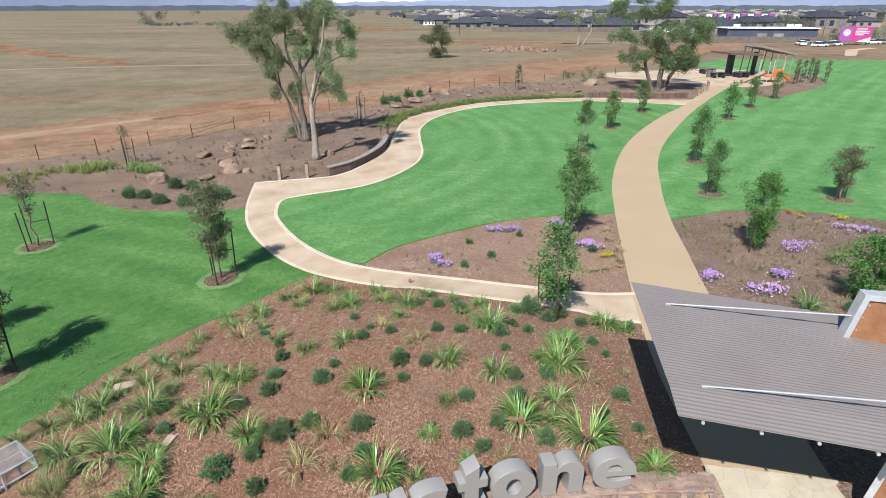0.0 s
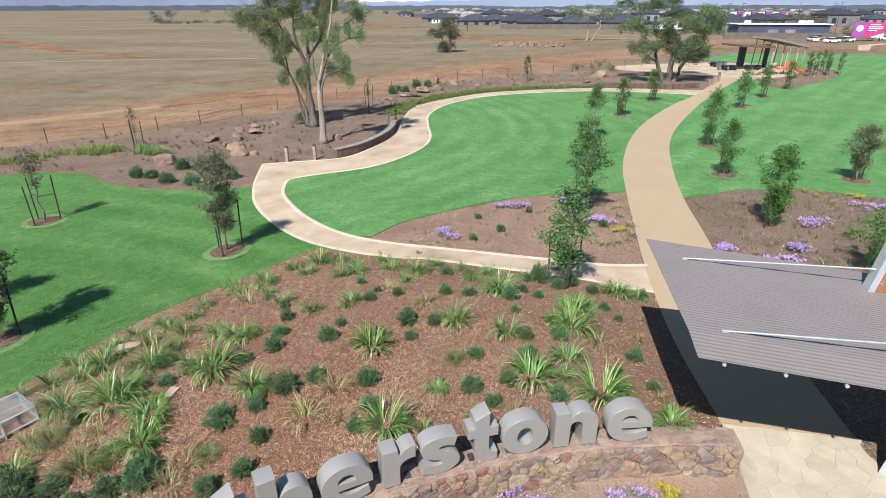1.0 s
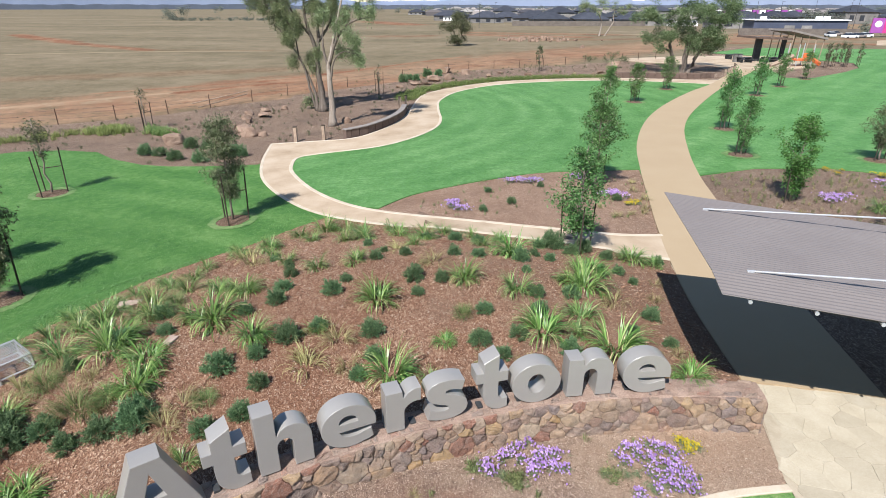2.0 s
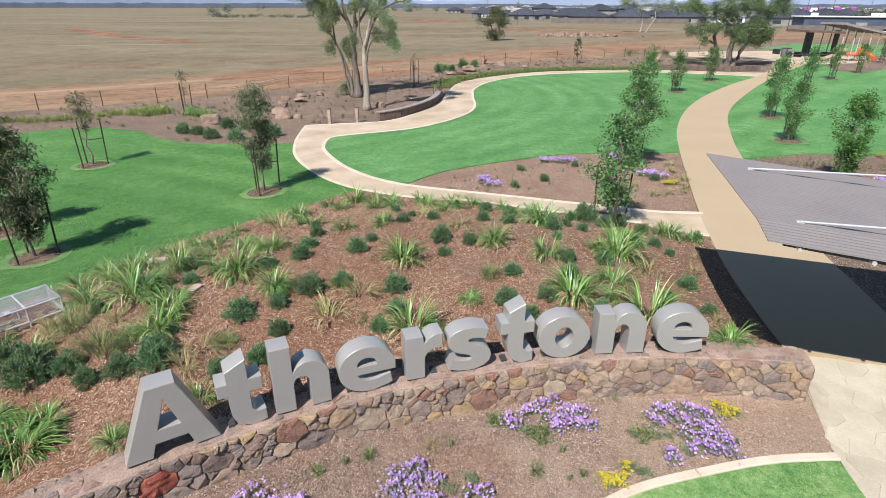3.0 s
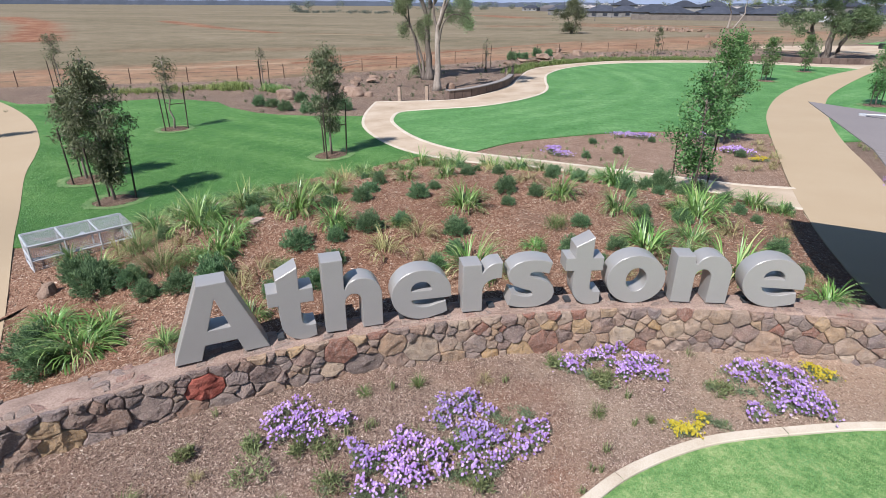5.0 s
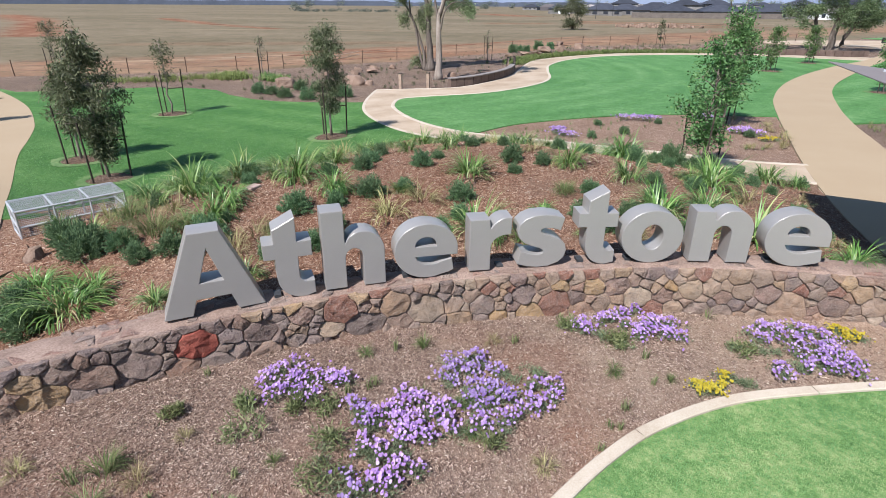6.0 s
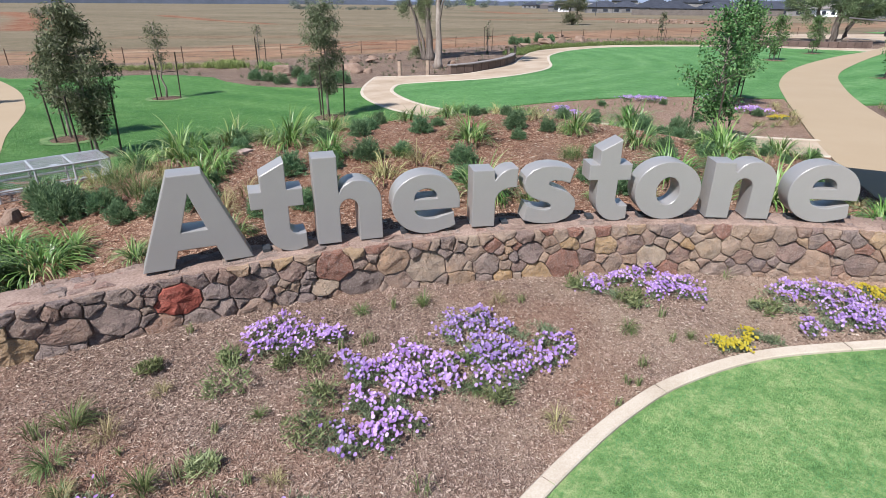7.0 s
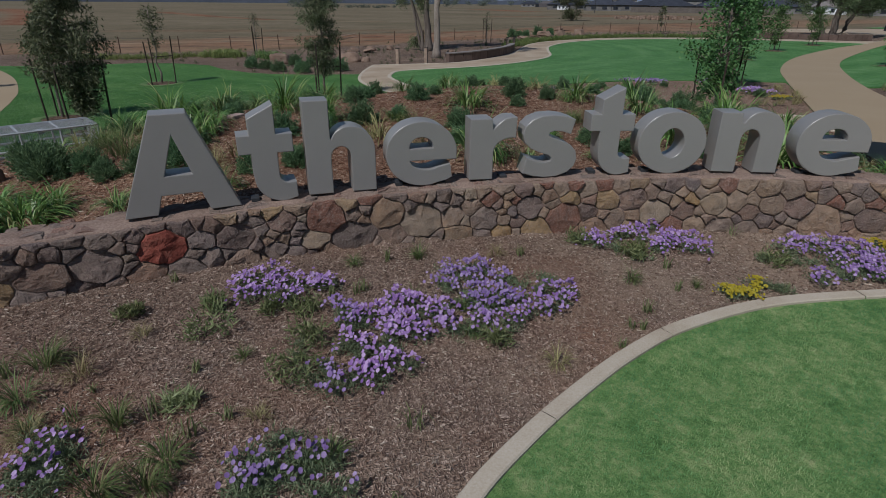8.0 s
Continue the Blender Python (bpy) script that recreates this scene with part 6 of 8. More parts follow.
def old_gum(x, y, stems, clumps, seed, leaf_mat, bark, leaf_n, leaf, label, sprig=0.4):
    """A eucalypt with long crooked limbs. stems: (base radius, tip radius, depth at the tip, then (x, z) along it); clumps of leaves: (x, z, radius)."""
    g, r = npr(seed), random.Random(seed)
    ob = thing("gum_tree", label, "tree", drop(x, y), "old trees")
    nodes, woods, centres = [], [], []
    for k, (r0, r1, depth, *way) in enumerate(stems):
        n = len(way)
        y0 = min((q[0] for q in nodes), key=lambda q: (q - Vector((way[0][0], q.y, way[0][1]))).length).y if nodes and way[0][1] > 0.5 else 0.12 * k
        ctrl = [(px, y0 + (depth - y0) * (i / (n - 1)) ** 1.2, pz) for i, (px, pz) in enumerate(way)]
        pts = spline(ctrl)
        m = len(pts)
        pts = [p + Vector((r.uniform(-1, 1), r.uniform(-1, 1), 0)) * 0.025 for p in pts]
        radii = [(r0 + (r1 - r0) * (i / (m - 1)) ** 0.8) * r.uniform(0.95, 1.05) for i in range(m)]
        if way[0][1] < 0.1:
            radii[0], radii[1] = r0 * 1.6, r0 * 1.18
        woods.append([tube(pts, radii, 10 if r0 > 0.1 else 7, True)])
        nodes += [(p, q, k) for p, q in zip(pts[3:], radii[3:])]
    first = len(nodes)
    sprigs = [(q[0].x + r.uniform(-0.7, 0.7), q[0].z + r.uniform(-0.1, 0.6), r.uniform(0.14, 0.32)) for q in nodes if q[0].z > 5.5 and q[1] < 0.12 and r.random() < sprig]
    for cx, cz, cr in list(clumps) + sprigs:
        tgt = Vector((cx, r.uniform(-0.9, 1.3), cz))
        p, rad, k = min(nodes[:first], key=lambda q: (q[0] - tgt).length * (1.0 if q[0].z < tgt.z + 0.1 else 1.7))
        rad = min(0.055, rad * 0.7)
        bough = spline([p, p.lerp(tgt, 0.5) + Vector((r.uniform(-0.2, 0.2), r.uniform(-0.2, 0.2), 0.12)), tgt], 3)
        woods[k].append(tube(bough, [rad * (1 - 0.6 * i / (len(bough) - 1)) for i in range(len(bough))], 6, False))
        wide, tall, tip_x = r.uniform(0.8, 1.5), r.uniform(0.7, 1.3), r.uniform(-0.35, 0.35)
        for _ in range(int(6 + 24 * cr)):
            d = Vector((r.gauss(0, 1), r.gauss(0, 1), r.gauss(0, 1))).normalized() * cr * r.uniform(0.2, 1.55)
            a = bough[r.randrange(2, len(bough))]
            e = tgt + Vector((d.x * wide + d.z * tip_x, d.y * 1.2, d.z * tall))
            tip = e + Vector((d.x * 0.1, d.y * 0.1, -r.uniform(0.1, 0.4)))
            woods[k].append(tube([a, a.lerp(e, 0.5) + Vector((0, 0, 0.1)), e, tip], [0.02, 0.014, 0.009, 0.004], 4, False))
            centres += [tuple(e), tuple(e.lerp(tip, 0.5)), tuple(tip), tuple(a.lerp(e, 0.7))]
    for k, w in enumerate(woods):
        part("trunk" if stems[k][3][1] < 0.5 else "limb", joined(w), bark if k == 0 else M_BARK_GUM, ob, "gum trunk with peeling bark" if stems[k][3][1] < 0.5 else "crooked gum limb", True)
    part("crown", leaves(centres, 0.16, leaf_n, leaf, leaf * 0.3, g, 0.75, squash=1.3), leaf_mat, ob, "open crown of hanging gum leaves")
    return ob


old_gum(-12.0, 47.6, [
    (0.34, 0.03, 0.4, (0.1, -0.1), (0.06, 1.4), (-0.12, 3.1), (-0.12, 4.8), (-0.64, 6.4), (-0.9, 7.8), (-0.82, 9.3), (-0.98, 12.6)),
    (0.15, 0.02, 0.8, (-0.35, -0.1), (-0.55, 1.4), (-0.93, 2.6), (-1.38, 3.7), (-1.88, 4.7), (-2.6, 5.6), (-3.27, 6.55), (-3.9, 6.9)),
    (0.12, 0.02, -0.3, (-0.5, -0.1), (-0.9, 1.5), (-1.2, 3.2), (-1.6, 4.5), (-1.8, 6.1), (-2.46, 7.4), (-3.7, 8.3), (-4.9, 8.8)),
    (0.21, 0.02, 1.2, (-0.12, 4.3), (0.1, 5.8), (0.11, 6.9), (0.84, 8.2), (1.24, 9.9), (1.57, 11.9)),
    (0.17, 0.02, -0.8, (-0.14, 4.6), (-0.41, 5.9), (-1.14, 6.9), (-1.82, 8.1), (-2.2, 9.5), (-2.34, 11.1)),
    (0.14, 0.02, 0.9, (0.1, 5.6), (0.8, 6.5), (1.15, 7.2), (1.61, 8.6), (2.3, 9.9))],
    [(-5.1, 8.8, 0.66), (-4.3, 8.1, 0.58), (-3.8, 9.2, 0.66), (-3.3, 7.6, 0.58), (-2.6, 6.7, 0.5), (-2.2, 5.85, 0.36), (-2.9, 9.9, 0.5), (-2.3, 10.3, 0.72), (-2.1, 8.6, 0.64), (-0.8, 10.0, 0.64), (-1.5, 7.4, 0.46), (0.3, 10.2, 0.64), (0.0, 8.5, 0.45), (0.6, 8.0, 0.4), (1.6, 8.5, 0.4), (1.8, 10.6, 0.58), (2.7, 10.0, 0.75), (-0.6, 11.8, 0.78), (1.2, 12.1, 0.78), (-2.2, 11.7, 0.7), (-0.75, 4.3, 0.38), (-0.4, 3.6, 0.4), (0.0, 4.8, 0.3), (-2.2, 4.1, 0.42), (2.7, 7.9, 0.3), (-1.2, 9.2, 0.5), (-3.0, 8.6, 0.5), (-1.4, 0.75, 0.42), (-1.5, 6.4, 0.3), (0.9, 9.2, 0.4)],
    3, M_GUM, M_BARK_GUM, 72000, 0.15, "tall multi-stemmed gum tree with ragged crown beside the path")
old_gum(-9.6, 40.8, [
    (0.26, 0.03, 0.6, (0.0, -0.1), (0.02, 1.6), (0.0, 3.3), (-0.02, 4.2), (0.22, 5.1), (0.61, 6.6), (1.06, 8.1), (1.31, 9.6), (1.6, 11.0)),
    (0.12, 0.02, 1.0, (-0.02, 3.9), (-0.3, 5.0), (-0.42, 6.3), (-0.2, 7.6)),
    (0.11, 0.02, 0.2, (0.02, 4.2), (0.6, 5.8), (1.08, 6.5), (1.6, 7.0), (2.27, 7.3), (2.95, 7.4), (3.09, 7.7), (2.98, 8.4), (3.07, 9.2)),
    (0.08, 0.02, -0.3, (0.05, 3.0), (0.3, 4.2), (0.7, 4.9), (1.25, 5.2), (1.8, 5.1))],
    [(1.55, 6.4, 0.34), (2.0, 6.0, 0.36), (1.75, 5.1, 0.38), (2.3, 4.75, 0.3), (0.9, 5.25, 0.26), (3.0, 8.9, 0.46), (2.9, 9.6, 0.34), (2.3, 8.0, 0.22), (1.3, 7.5, 0.22), (1.7, 10.7, 0.46), (1.3, 11.6, 0.56), (-0.3, 7.6, 0.3)],
    8, M_GUM, M_BARK_PALE, 16000, 0.15, "pale-trunked gum with high spreading limbs beside the low wall", 0.06)
gum_tree(29.0, 76.6, [(0, 0, 0.2, -0.2, 3.6, 0.36), (-0.6, 0.3, -2.0, 0.3, 3.4, 0.26), (0.6, -0.2, 2.2, 0.2, 3.4, 0.26), (0.2, 0.4, 0.6, 0.8, 4.4, 0.24)],
         [(-0.2, -1.0, 5.5, 3.0, 1.7), (-3.3, 0, 10.0, 2.3, 1.5), (-5.7, 0, 6.7, 1.6, 1.1), (3.3, 0.5, 9.0, 2.3, 1.5), (3.5, -0.5, 5.5, 2.0, 1.4), (-4.1, -0.5, 4.0, 1.8, 1.0), (-0.1, 0.5, 10.5, 1.6, 1.3), (4.9, 0, 7.0, 1.4, 1.1), (-6.4, 0.5, 10.2, 1.1, 0.9), (2.2, 1, 12.5, 2.1, 1.5), (-2.6, 1, 12.4, 1.9, 1.3), (0.2, -0.8, 4.2, 2.2, 1.1), (-1.6, -0.5, 7.6, 2.2, 1.4), (1.5, -0.5, 7.3, 2.0, 1.4), (2.6, -1.0, 3.4, 1.6, 0.9)],
         12, M_GUM_BRIGHT, M_BARK_GUM, 52000, 0.24, "broad spreading gum tree in a round mulch bed", per=6, spread=0.34)
gum_tree(-1.0, 127.5, [(0, 0, 0.6, 0, 1.6, 0.22), (0.3, 0, -0.9, 0, 1.7, 0.2)], [(-2.0, 0, 4.0, 1.6, 1.3), (1.6, 0, 4.4, 1.8, 1.5), (0, 0, 5.4, 1.8, 1.1), (-0.5, 0, 1.2, 2.2, 0.8)], 14, M_NARROW, M_BARK, 9000, 0.32, "lone small gum tree in the dry field")
gum_tree(39.5, 172.0, [(0, 0, 0.4, 0, 3.4, 0.28), (1.4, 0, 3.8, 0, 3.8, 0.22)], [(-2.6, 0, 7.0, 2.2, 1.4), (1.0, 0, 9.0, 2.4, 1.5), (5.4, 0, 7.6, 2.0, 1.5), (-5.0, 0, 8.2, 1.5, 1.2)], 17, M_GUM, M_BARK_PALE, 3200, 0.4, "thin gum tree with bare pale limbs in the field", per=5)


def low_herb(x, y, r, h, seed, mat, label, n=320):
    """A small loose plant: many short leaves rising from one foot."""
    g = npr(seed)
    a, rad = g.uniform(0, 6.283, 26), r * np.sqrt(g.uniform(0, 1, 26))
    cs = np.c_[np.cos(a) * rad, np.sin(a) * rad, h * g.uniform(0.1, 0.8, 26)]
    v, f = leaves(cs, r * 0.22, n, 0.085, 0.014, g, up=0.9)
    ob = thing("low_herb", label, "plant", drop(x, y, 0.01), "herbs of the front bed", seed * 40)
    part("foliage", (v, f), mat, ob)
    return ob


for _i, (_x, _y, _s, _h) in enumerate(((-3.19, 4.04, 0.24, 0.2), (-3.37, 4.43, 0.1, 0.14), (-2.08, 3.59, 0.2, 0.2), (-2.15, 4.06, 0.15, 0.2), (-4.13, 4.1, 0.1, 0.1), (-2.79, 4.53, 0.11, 0.1), (-2.46, 4.61, 0.14, 0.08), (-0.48, 4.51, 0.16, 0.14), (0.93, 6.86, 0.16, 0.14), (1.06, 6.75, 0.14, 0.12), (2.6, 7.0, 0.18, 0.12), (0.27, 7.08, 0.12, 0.16))):
    low_herb(_x, _y, _s, _h, 60 + _i, M_LOW, "small grey-green herb in the front mulch")
low_herb(-2.77, 3.05, 0.12, 0.06, 80, M_PALE_HERB, "flat pale green rosette plant in the front mulch", 420)
TUFTS = plant_meshes("grass_tuft", [strap_geo(s, 13, 9, 0.30, 0.006, 0.5, 0.05) for s in (21, 22, 23)], M_OLIVE)
TUFTS_DRY = plant_meshes("grass_tuft", [strap_geo(s, 12, 9, 0.26, 0.005, 0.6, 0.07) for s in (24, 25)], M_STRAP_DRY)
set_plants([(-4.21, 3.2, 1.2), (-4.05, 2.8, 1.1), (-3.08, 2.73, 0.9), (-2.64, 3.73, 0.6), (-3.7, 2.56, 0.7), (0.88, 6.13, 0.7), (1.58, 6.1, 0.5), (-1.65, 6.09, 0.8), (-2.38, 5.77, 0.7), (-2.5, 2.51, 1.1), (-2.75, 2.16, 1.2), (-1.41, 2.81, 0.9), (-2.46, 2.27, 1.0), (-0.75, 4.55, 0.7), (-0.9, 5.02, 0.7)], TUFTS, "grass_tuft", "fine green grass tuft in the front mulch", "grass tuft", "tufts of the front bed")
set_plants([(-3.84, 3.19, 1.0), (-0.74, 6.45, 0.7), (-3.74, 3.81, 0.7), (-2.1, 3.05, 0.6), (0.1, 4.29, 0.8), (-3.61, 2.47, 1.0), (-5.1, 3.0, 0.9), (-4.6, 2.4, 0.8), (2.6, 7.1, 0.6)], TUFTS_DRY, "grass_tuft", "dry straw-coloured grass tuft in the front mulch", "grass tuft", "tufts of the front bed")


# ---------------------------------------------------------------- far things
def house(x, y, w, d, h, rz, roof_mat, wall_mat, seed, name="house"):
    r = random.Random(seed)
    ob = thing(name, "single-storey house with a dark hipped roof", "house", (x, y, float(base_height(x, y)) - 0.2), "estate houses", rz)
    part("wall", box_bm((w, d, h), (0, 0, h / 2)), wall_mat, ob, "rendered wall")
    bm = bmesh.new()
    e = 0.6
    lo = [bm.verts.new(p) for p in ((-w / 2 - e, -d / 2 - e, h), (w / 2 + e, -d / 2 - e, h), (w / 2 + e, d / 2 + e, h), (-w / 2 - e, d / 2 + e, h))]
    rl = max(0.5, w / 2 - d / 2)
    hi = [bm.verts.new((-rl, 0, h + d * 0.23)), bm.verts.new((rl, 0, h + d * 0.23))]
    for f in ((lo[0], lo[1], hi[1], hi[0]), (lo[1], lo[2], hi[1]), (lo[2], lo[3], hi[0], hi[1]), (lo[3], lo[0], hi[0]), (lo[3], lo[2], lo[1], lo[0])):
        bm.faces.new(f)
    part("roof", bm, roof_mat, ob, "dark tiled hipped roof")
    for k in range(r.choice((2, 3))):
        px = -w / 2 + w * (k + 0.7) / 3.2
        part("window", box_bm((w * 0.13, 0.12, h * 0.45), (px, -d / 2 - 0.03, h * 0.52)), M_GLASS, ob, "dark window")
    return ob


M_GLASS, _n, _l, _b = material("dark_window", 0.1, 0, 0.6)
_b.inputs["Base Color"].default_value = (0.03, 0.035, 0.045, 1)
M_TILE_DARK = grained("slate_roof", (0.0224, 0.0256, 0.0344), (0.0336, 0.0376, 0.0496), (0.0496, 0.0536, 0.068), 0.4, 3, 0.8, space="object", bump=0.0, vary=0.5)
M_RENDER = grained("pale_render", (0.12, 0.115, 0.11), (0.19, 0.18, 0.17), (0.28, 0.265, 0.25), 0.4, 5, 0.9, space="object", bump=0.0, vary=0.6)
M_SHED = grained("navy_cladding", (0.045, 0.055, 0.085), (0.06, 0.07, 0.105), (0.08, 0.092, 0.13), 0.3, 4, 0.6, space="object", bump=0.0)
M_FENCE_DARK = grained("brown_paling", (0.09, 0.075, 0.065), (0.13, 0.11, 0.095), (0.17, 0.145, 0.125), 0.5, 4, 0.9, space="object", bump=0.0)
M_WHITE = grained("white_panel", (0.70, 0.70, 0.70), (0.78, 0.78, 0.78), (0.84, 0.84, 0.84), 0.5, 5, 0.6, space="object", bump=0.0)
M_PINK = grained("magenta_board", (0.36, 0.025, 0.15), (0.42, 0.035, 0.18), (0.47, 0.05, 0.21), 0.5, 5, 0.6, space="object", bump=0.0)
M_PLUM = grained("plum_board", (0.20, 0.05, 0.22), (0.26, 0.07, 0.28), (0.32, 0.10, 0.34), 0.5, 5, 0.5, space="object", bump=0.0)
# tree belt: distance haze is put into the blue-grey base colour
M_HAZE_TREE = grained("haze_tinted_treeline", (0.049, 0.0595, 0.077), (0.0595, 0.07, 0.091), (0.0735, 0.084, 0.108), 0.004, 0.03, 1.0, bump=0.0)
# hills: pale blue stands in for the haze before them
M_HAZE_HILL = grained("haze_tinted_hills", (0.17, 0.21, 0.30), (0.19, 0.23, 0.32), (0.21, 0.25, 0.34), 0.001, 0.01, 1.0, bump=0.0)
M_ORANGE = grained("orange_plastic", (0.55, 0.10, 0.03), (0.65, 0.14, 0.05), (0.72, 0.2, 0.08), 2, 20, 0.5, space="object", bump=0.0)
M_PLANTER = grained("dark_brown_block", (0.075, 0.05, 0.04), (0.12, 0.082, 0.065), (0.17, 0.12, 0.095), 1.5, 25, 0.9, space="object", bump=0.3, dist=0.01, vary=0.3)
M_COPING = grained("grey_coping", (0.15, 0.13, 0.12), (0.21, 0.185, 0.17), (0.27, 0.24, 0.22), 2, 30, 0.85, bump=0.2, dist=0.005)

_r = random.Random(21)
for _k, (_x, _y, _w, _d, _h, _rz) in enumerate(((12, 312, 17, 13, 2.9, 4), (35, 297, 20, 15, 2.9, -5), (41, 283, 17, 13, 2.7, 3), (63, 302, 16, 13, 2.9, 0), (60, 281, 15, 12, 2.7, -4), (81, 277, 21, 13, 2.8, 2), (52, 324, 15, 13, 5.2, 0), (24, 330, 16, 12, 2.9, 5), (72, 325, 16, 13, 2.9, -3))):
    house(_x, _y, _w, _d, _h, _rz, M_TILE_DARK, M_RENDER, _k)
house(-7, 388, 24, 13, 3.0, 3, M_TILE_DARK, M_RENDER, 99)
house(-9, 380, 7, 5, 2.6, 3, M_TILE_DARK, M_WHITE, 96, "garage")
house(99, 272, 11, 10, 3.0, 0, M_COPING, M_WHITE, 98)
house(112, 246, 22, 15, 3.2, -3, M_TILE_DARK, M_RENDER, 97)
for _i in range(8):
    house(26 + _i * 15 + _r.uniform(-2, 2), 345 + _r.uniform(-6, 10), _r.uniform(12, 15), _r.uniform(11, 13), 3.2 + 2.6 * (_i % 3 == 0), _r.uniform(-6, 6), M_TILE_DARK, M_RENDER, 30 + _i)
for _i in range(9):
    house(118 + _i * 20 + _r.uniform(-3, 3), 300 + _r.uniform(0, 60), _r.uniform(13, 17), _r.uniform(11, 14), 3.2 + 2.6 * (_i % 4 == 0), _r.uniform(-8, 8), M_TILE_DARK, M_RENDER, 50 + _i)
for _i in range(46):
    house(_r.uniform(-60, 620), _r.uniform(480, 980), _r.uniform(12, 20), _r.uniform(10, 14), _r.choice((3.0, 3.0, 5.6)), _r.uniform(-20, 20), _r.choice((M_TILE_DARK, M_TILE_DARK, M_RENDER)), M_RENDER, 70 + _i)


def terrace_house(x, y, wall_mat):
    ob = thing("terrace_house", "narrow two-storey terrace house with a flat parapet", "house", (x, y, -1.2), "terrace houses", -4)
    part("wall", box_bm((3.4, 9, 7.0), (0, 0, 3.5)), wall_mat, ob, "painted front wall")
    part("parapet", box_bm((3.6, 9.2, 0.5), (0, 0, 7.2), 0.05), M_COPING, ob, "grey parapet")
    for z in (1.8, 5.0):
        part("window", box_bm((1.3, 0.12, 1.6), (0, -4.53, z)), M_GLASS, ob, "dark window")


for _i in range(12):
    terrace_house(156 + _i * 4.1, 372 - _i * 0.3, (M_WHITE, M_PLUM)[_i % 2])


def far_suburb():
    """The crowd of roofs out on the plain, too far off to be counted."""
    r = random.Random(77)
    verts, faces = [], []
    for _ in range(420):
        y = r.uniform(520, 1500)
        x = r.uniform(-0.02, 0.62) * y + r.uniform(-20, 20)
        w, d, h, c = r.uniform(5, 9), r.uniform(4, 6), r.uniform(2.6, 5.5), r.uniform(1.2, 2.4)
        z = float(base_height(x, y)) - 1.5
        o = len(verts)
        for zz in (z, z + h):
            verts += [(x - w, y - d, zz), (x + w, y - d, zz), (x + w, y + d, zz), (x - w, y + d, zz)]
        verts += [(x - w * 0.5, y, z + h + c), (x + w * 0.5, y, z + h + c)]
        faces += [tuple(o + k for k in f) for f in ((0, 1, 5, 4), (1, 2, 6, 5), (2, 3, 7, 6), (3, 0, 4, 7), (4, 5, 9, 8), (5, 6, 9), (6, 7, 8, 9), (7, 4, 8))]
    tagged(mesh_object("far_suburb", verts, faces, M_SUBURB), "crowd of far small houses on the plain", "houses", kind="stuff")


M_SUBURB = leafy("far_house_tones", (0.04, 0.043, 0.055), (0.13, 0.115, 0.11), (0.32, 0.29, 0.28), 0.9, 0.1, 0.0)
far_suburb()


def parked_car(x, y, rz, paint):
    ob = thing("parked_car", "small parked car on the estate's car park", "car", (x, y, float(base_height(x, y)) - 0.02), "parked cars", rz)
    bm = box_bm((4.2, 1.7, 0.62), (0, 0, 0.58), 0.12)
    part("body", bm, paint, ob)
    bm = bmesh.new()
    vs = [bm.verts.new(p) for p in ((-1.5, -0.78, 0.88), (1.1, -0.78, 0.88), (1.1, 0.78, 0.88), (-1.5, 0.78, 0.88), (-1.1, -0.62, 1.42), (0.5, -0.62, 1.42), (0.5, 0.62, 1.42), (-1.1, 0.62, 1.42))]
    for f in ((4, 5, 6, 7), (0, 1, 5, 4), (1, 2, 6, 5), (2, 3, 7, 6), (3, 0, 4, 7)):
        bm.faces.new([vs[k] for k in f])
    part("cabin", bm, M_GLASS, ob, "dark glazed cabin")
    part("roof", box_bm((1.6, 1.24, 0.05), (-0.3, 0, 1.44), 0.02), paint, ob)
    for wx in (-1.3, 1.3):
        for wy in (-0.8, 0.8):
            part("wheel", tube([(wx, wy - 0.1, 0.31), (wx, wy + 0.1, 0.31)], [0.31, 0.31], 12), M_DARK_STEEL, ob, "black tyre")


def shed():
    ob = thing("long_building", "long low navy-clad building with flat white-edged roof", "building", (103.5, 189, -0.6), rz=-5)
    part("wall", box_bm((27.0, 9, 4.2), (0, 0, 2.1)), M_SHED, ob, "navy clad wall")
    part("roof", box_bm((28.0, 10, 0.26), (0, 0, 4.33), 0.05), M_WHITE, ob, "flat pale roof edge")
    for x in (-3, 2):
        part("window", box_bm((3, 0.12, 1.6), (x, -4.53, 2.0)), M_RENDER, ob, "pale roller window")
    for x, y in ((-9, 1), (7, 0), (10, 1.5)):
        part("roof_unit", box_bm((1.6, 1.2, 0.9), (x, y, 4.85), 0.03), M_WHITE, ob, "white roof unit")
    fence = thing("paling_fence", "long dark brown paling fence before the buildings", "fence", (101, 181, -0.6), rz=-5)
    part("paling", box_bm((34, 0.15, 2.1), (0, 0, 1.0)), M_FENCE_DARK, fence)
    fence2 = thing("paling_fence", "long dark brown paling fence before the houses", "fence", (51, 264, -0.6), rz=-2)
    part("paling", box_bm((58, 0.15, 2.4), (0, 0, 1.0)), M_FENCE_DARK, fence2)


shed()
for _x, _y, _rz, _m in ((105, 163, 10, M_WHITE), (108.5, 165, 12, M_COPING), (112, 167.5, 14, M_WHITE), (104, 170, 80, M_WHITE), (110, 178, 5, M_COPING), (129, 176, -10, M_WHITE), (133, 178, -6, M_COPING)):
    parked_car(_x, _y, _rz, _m)


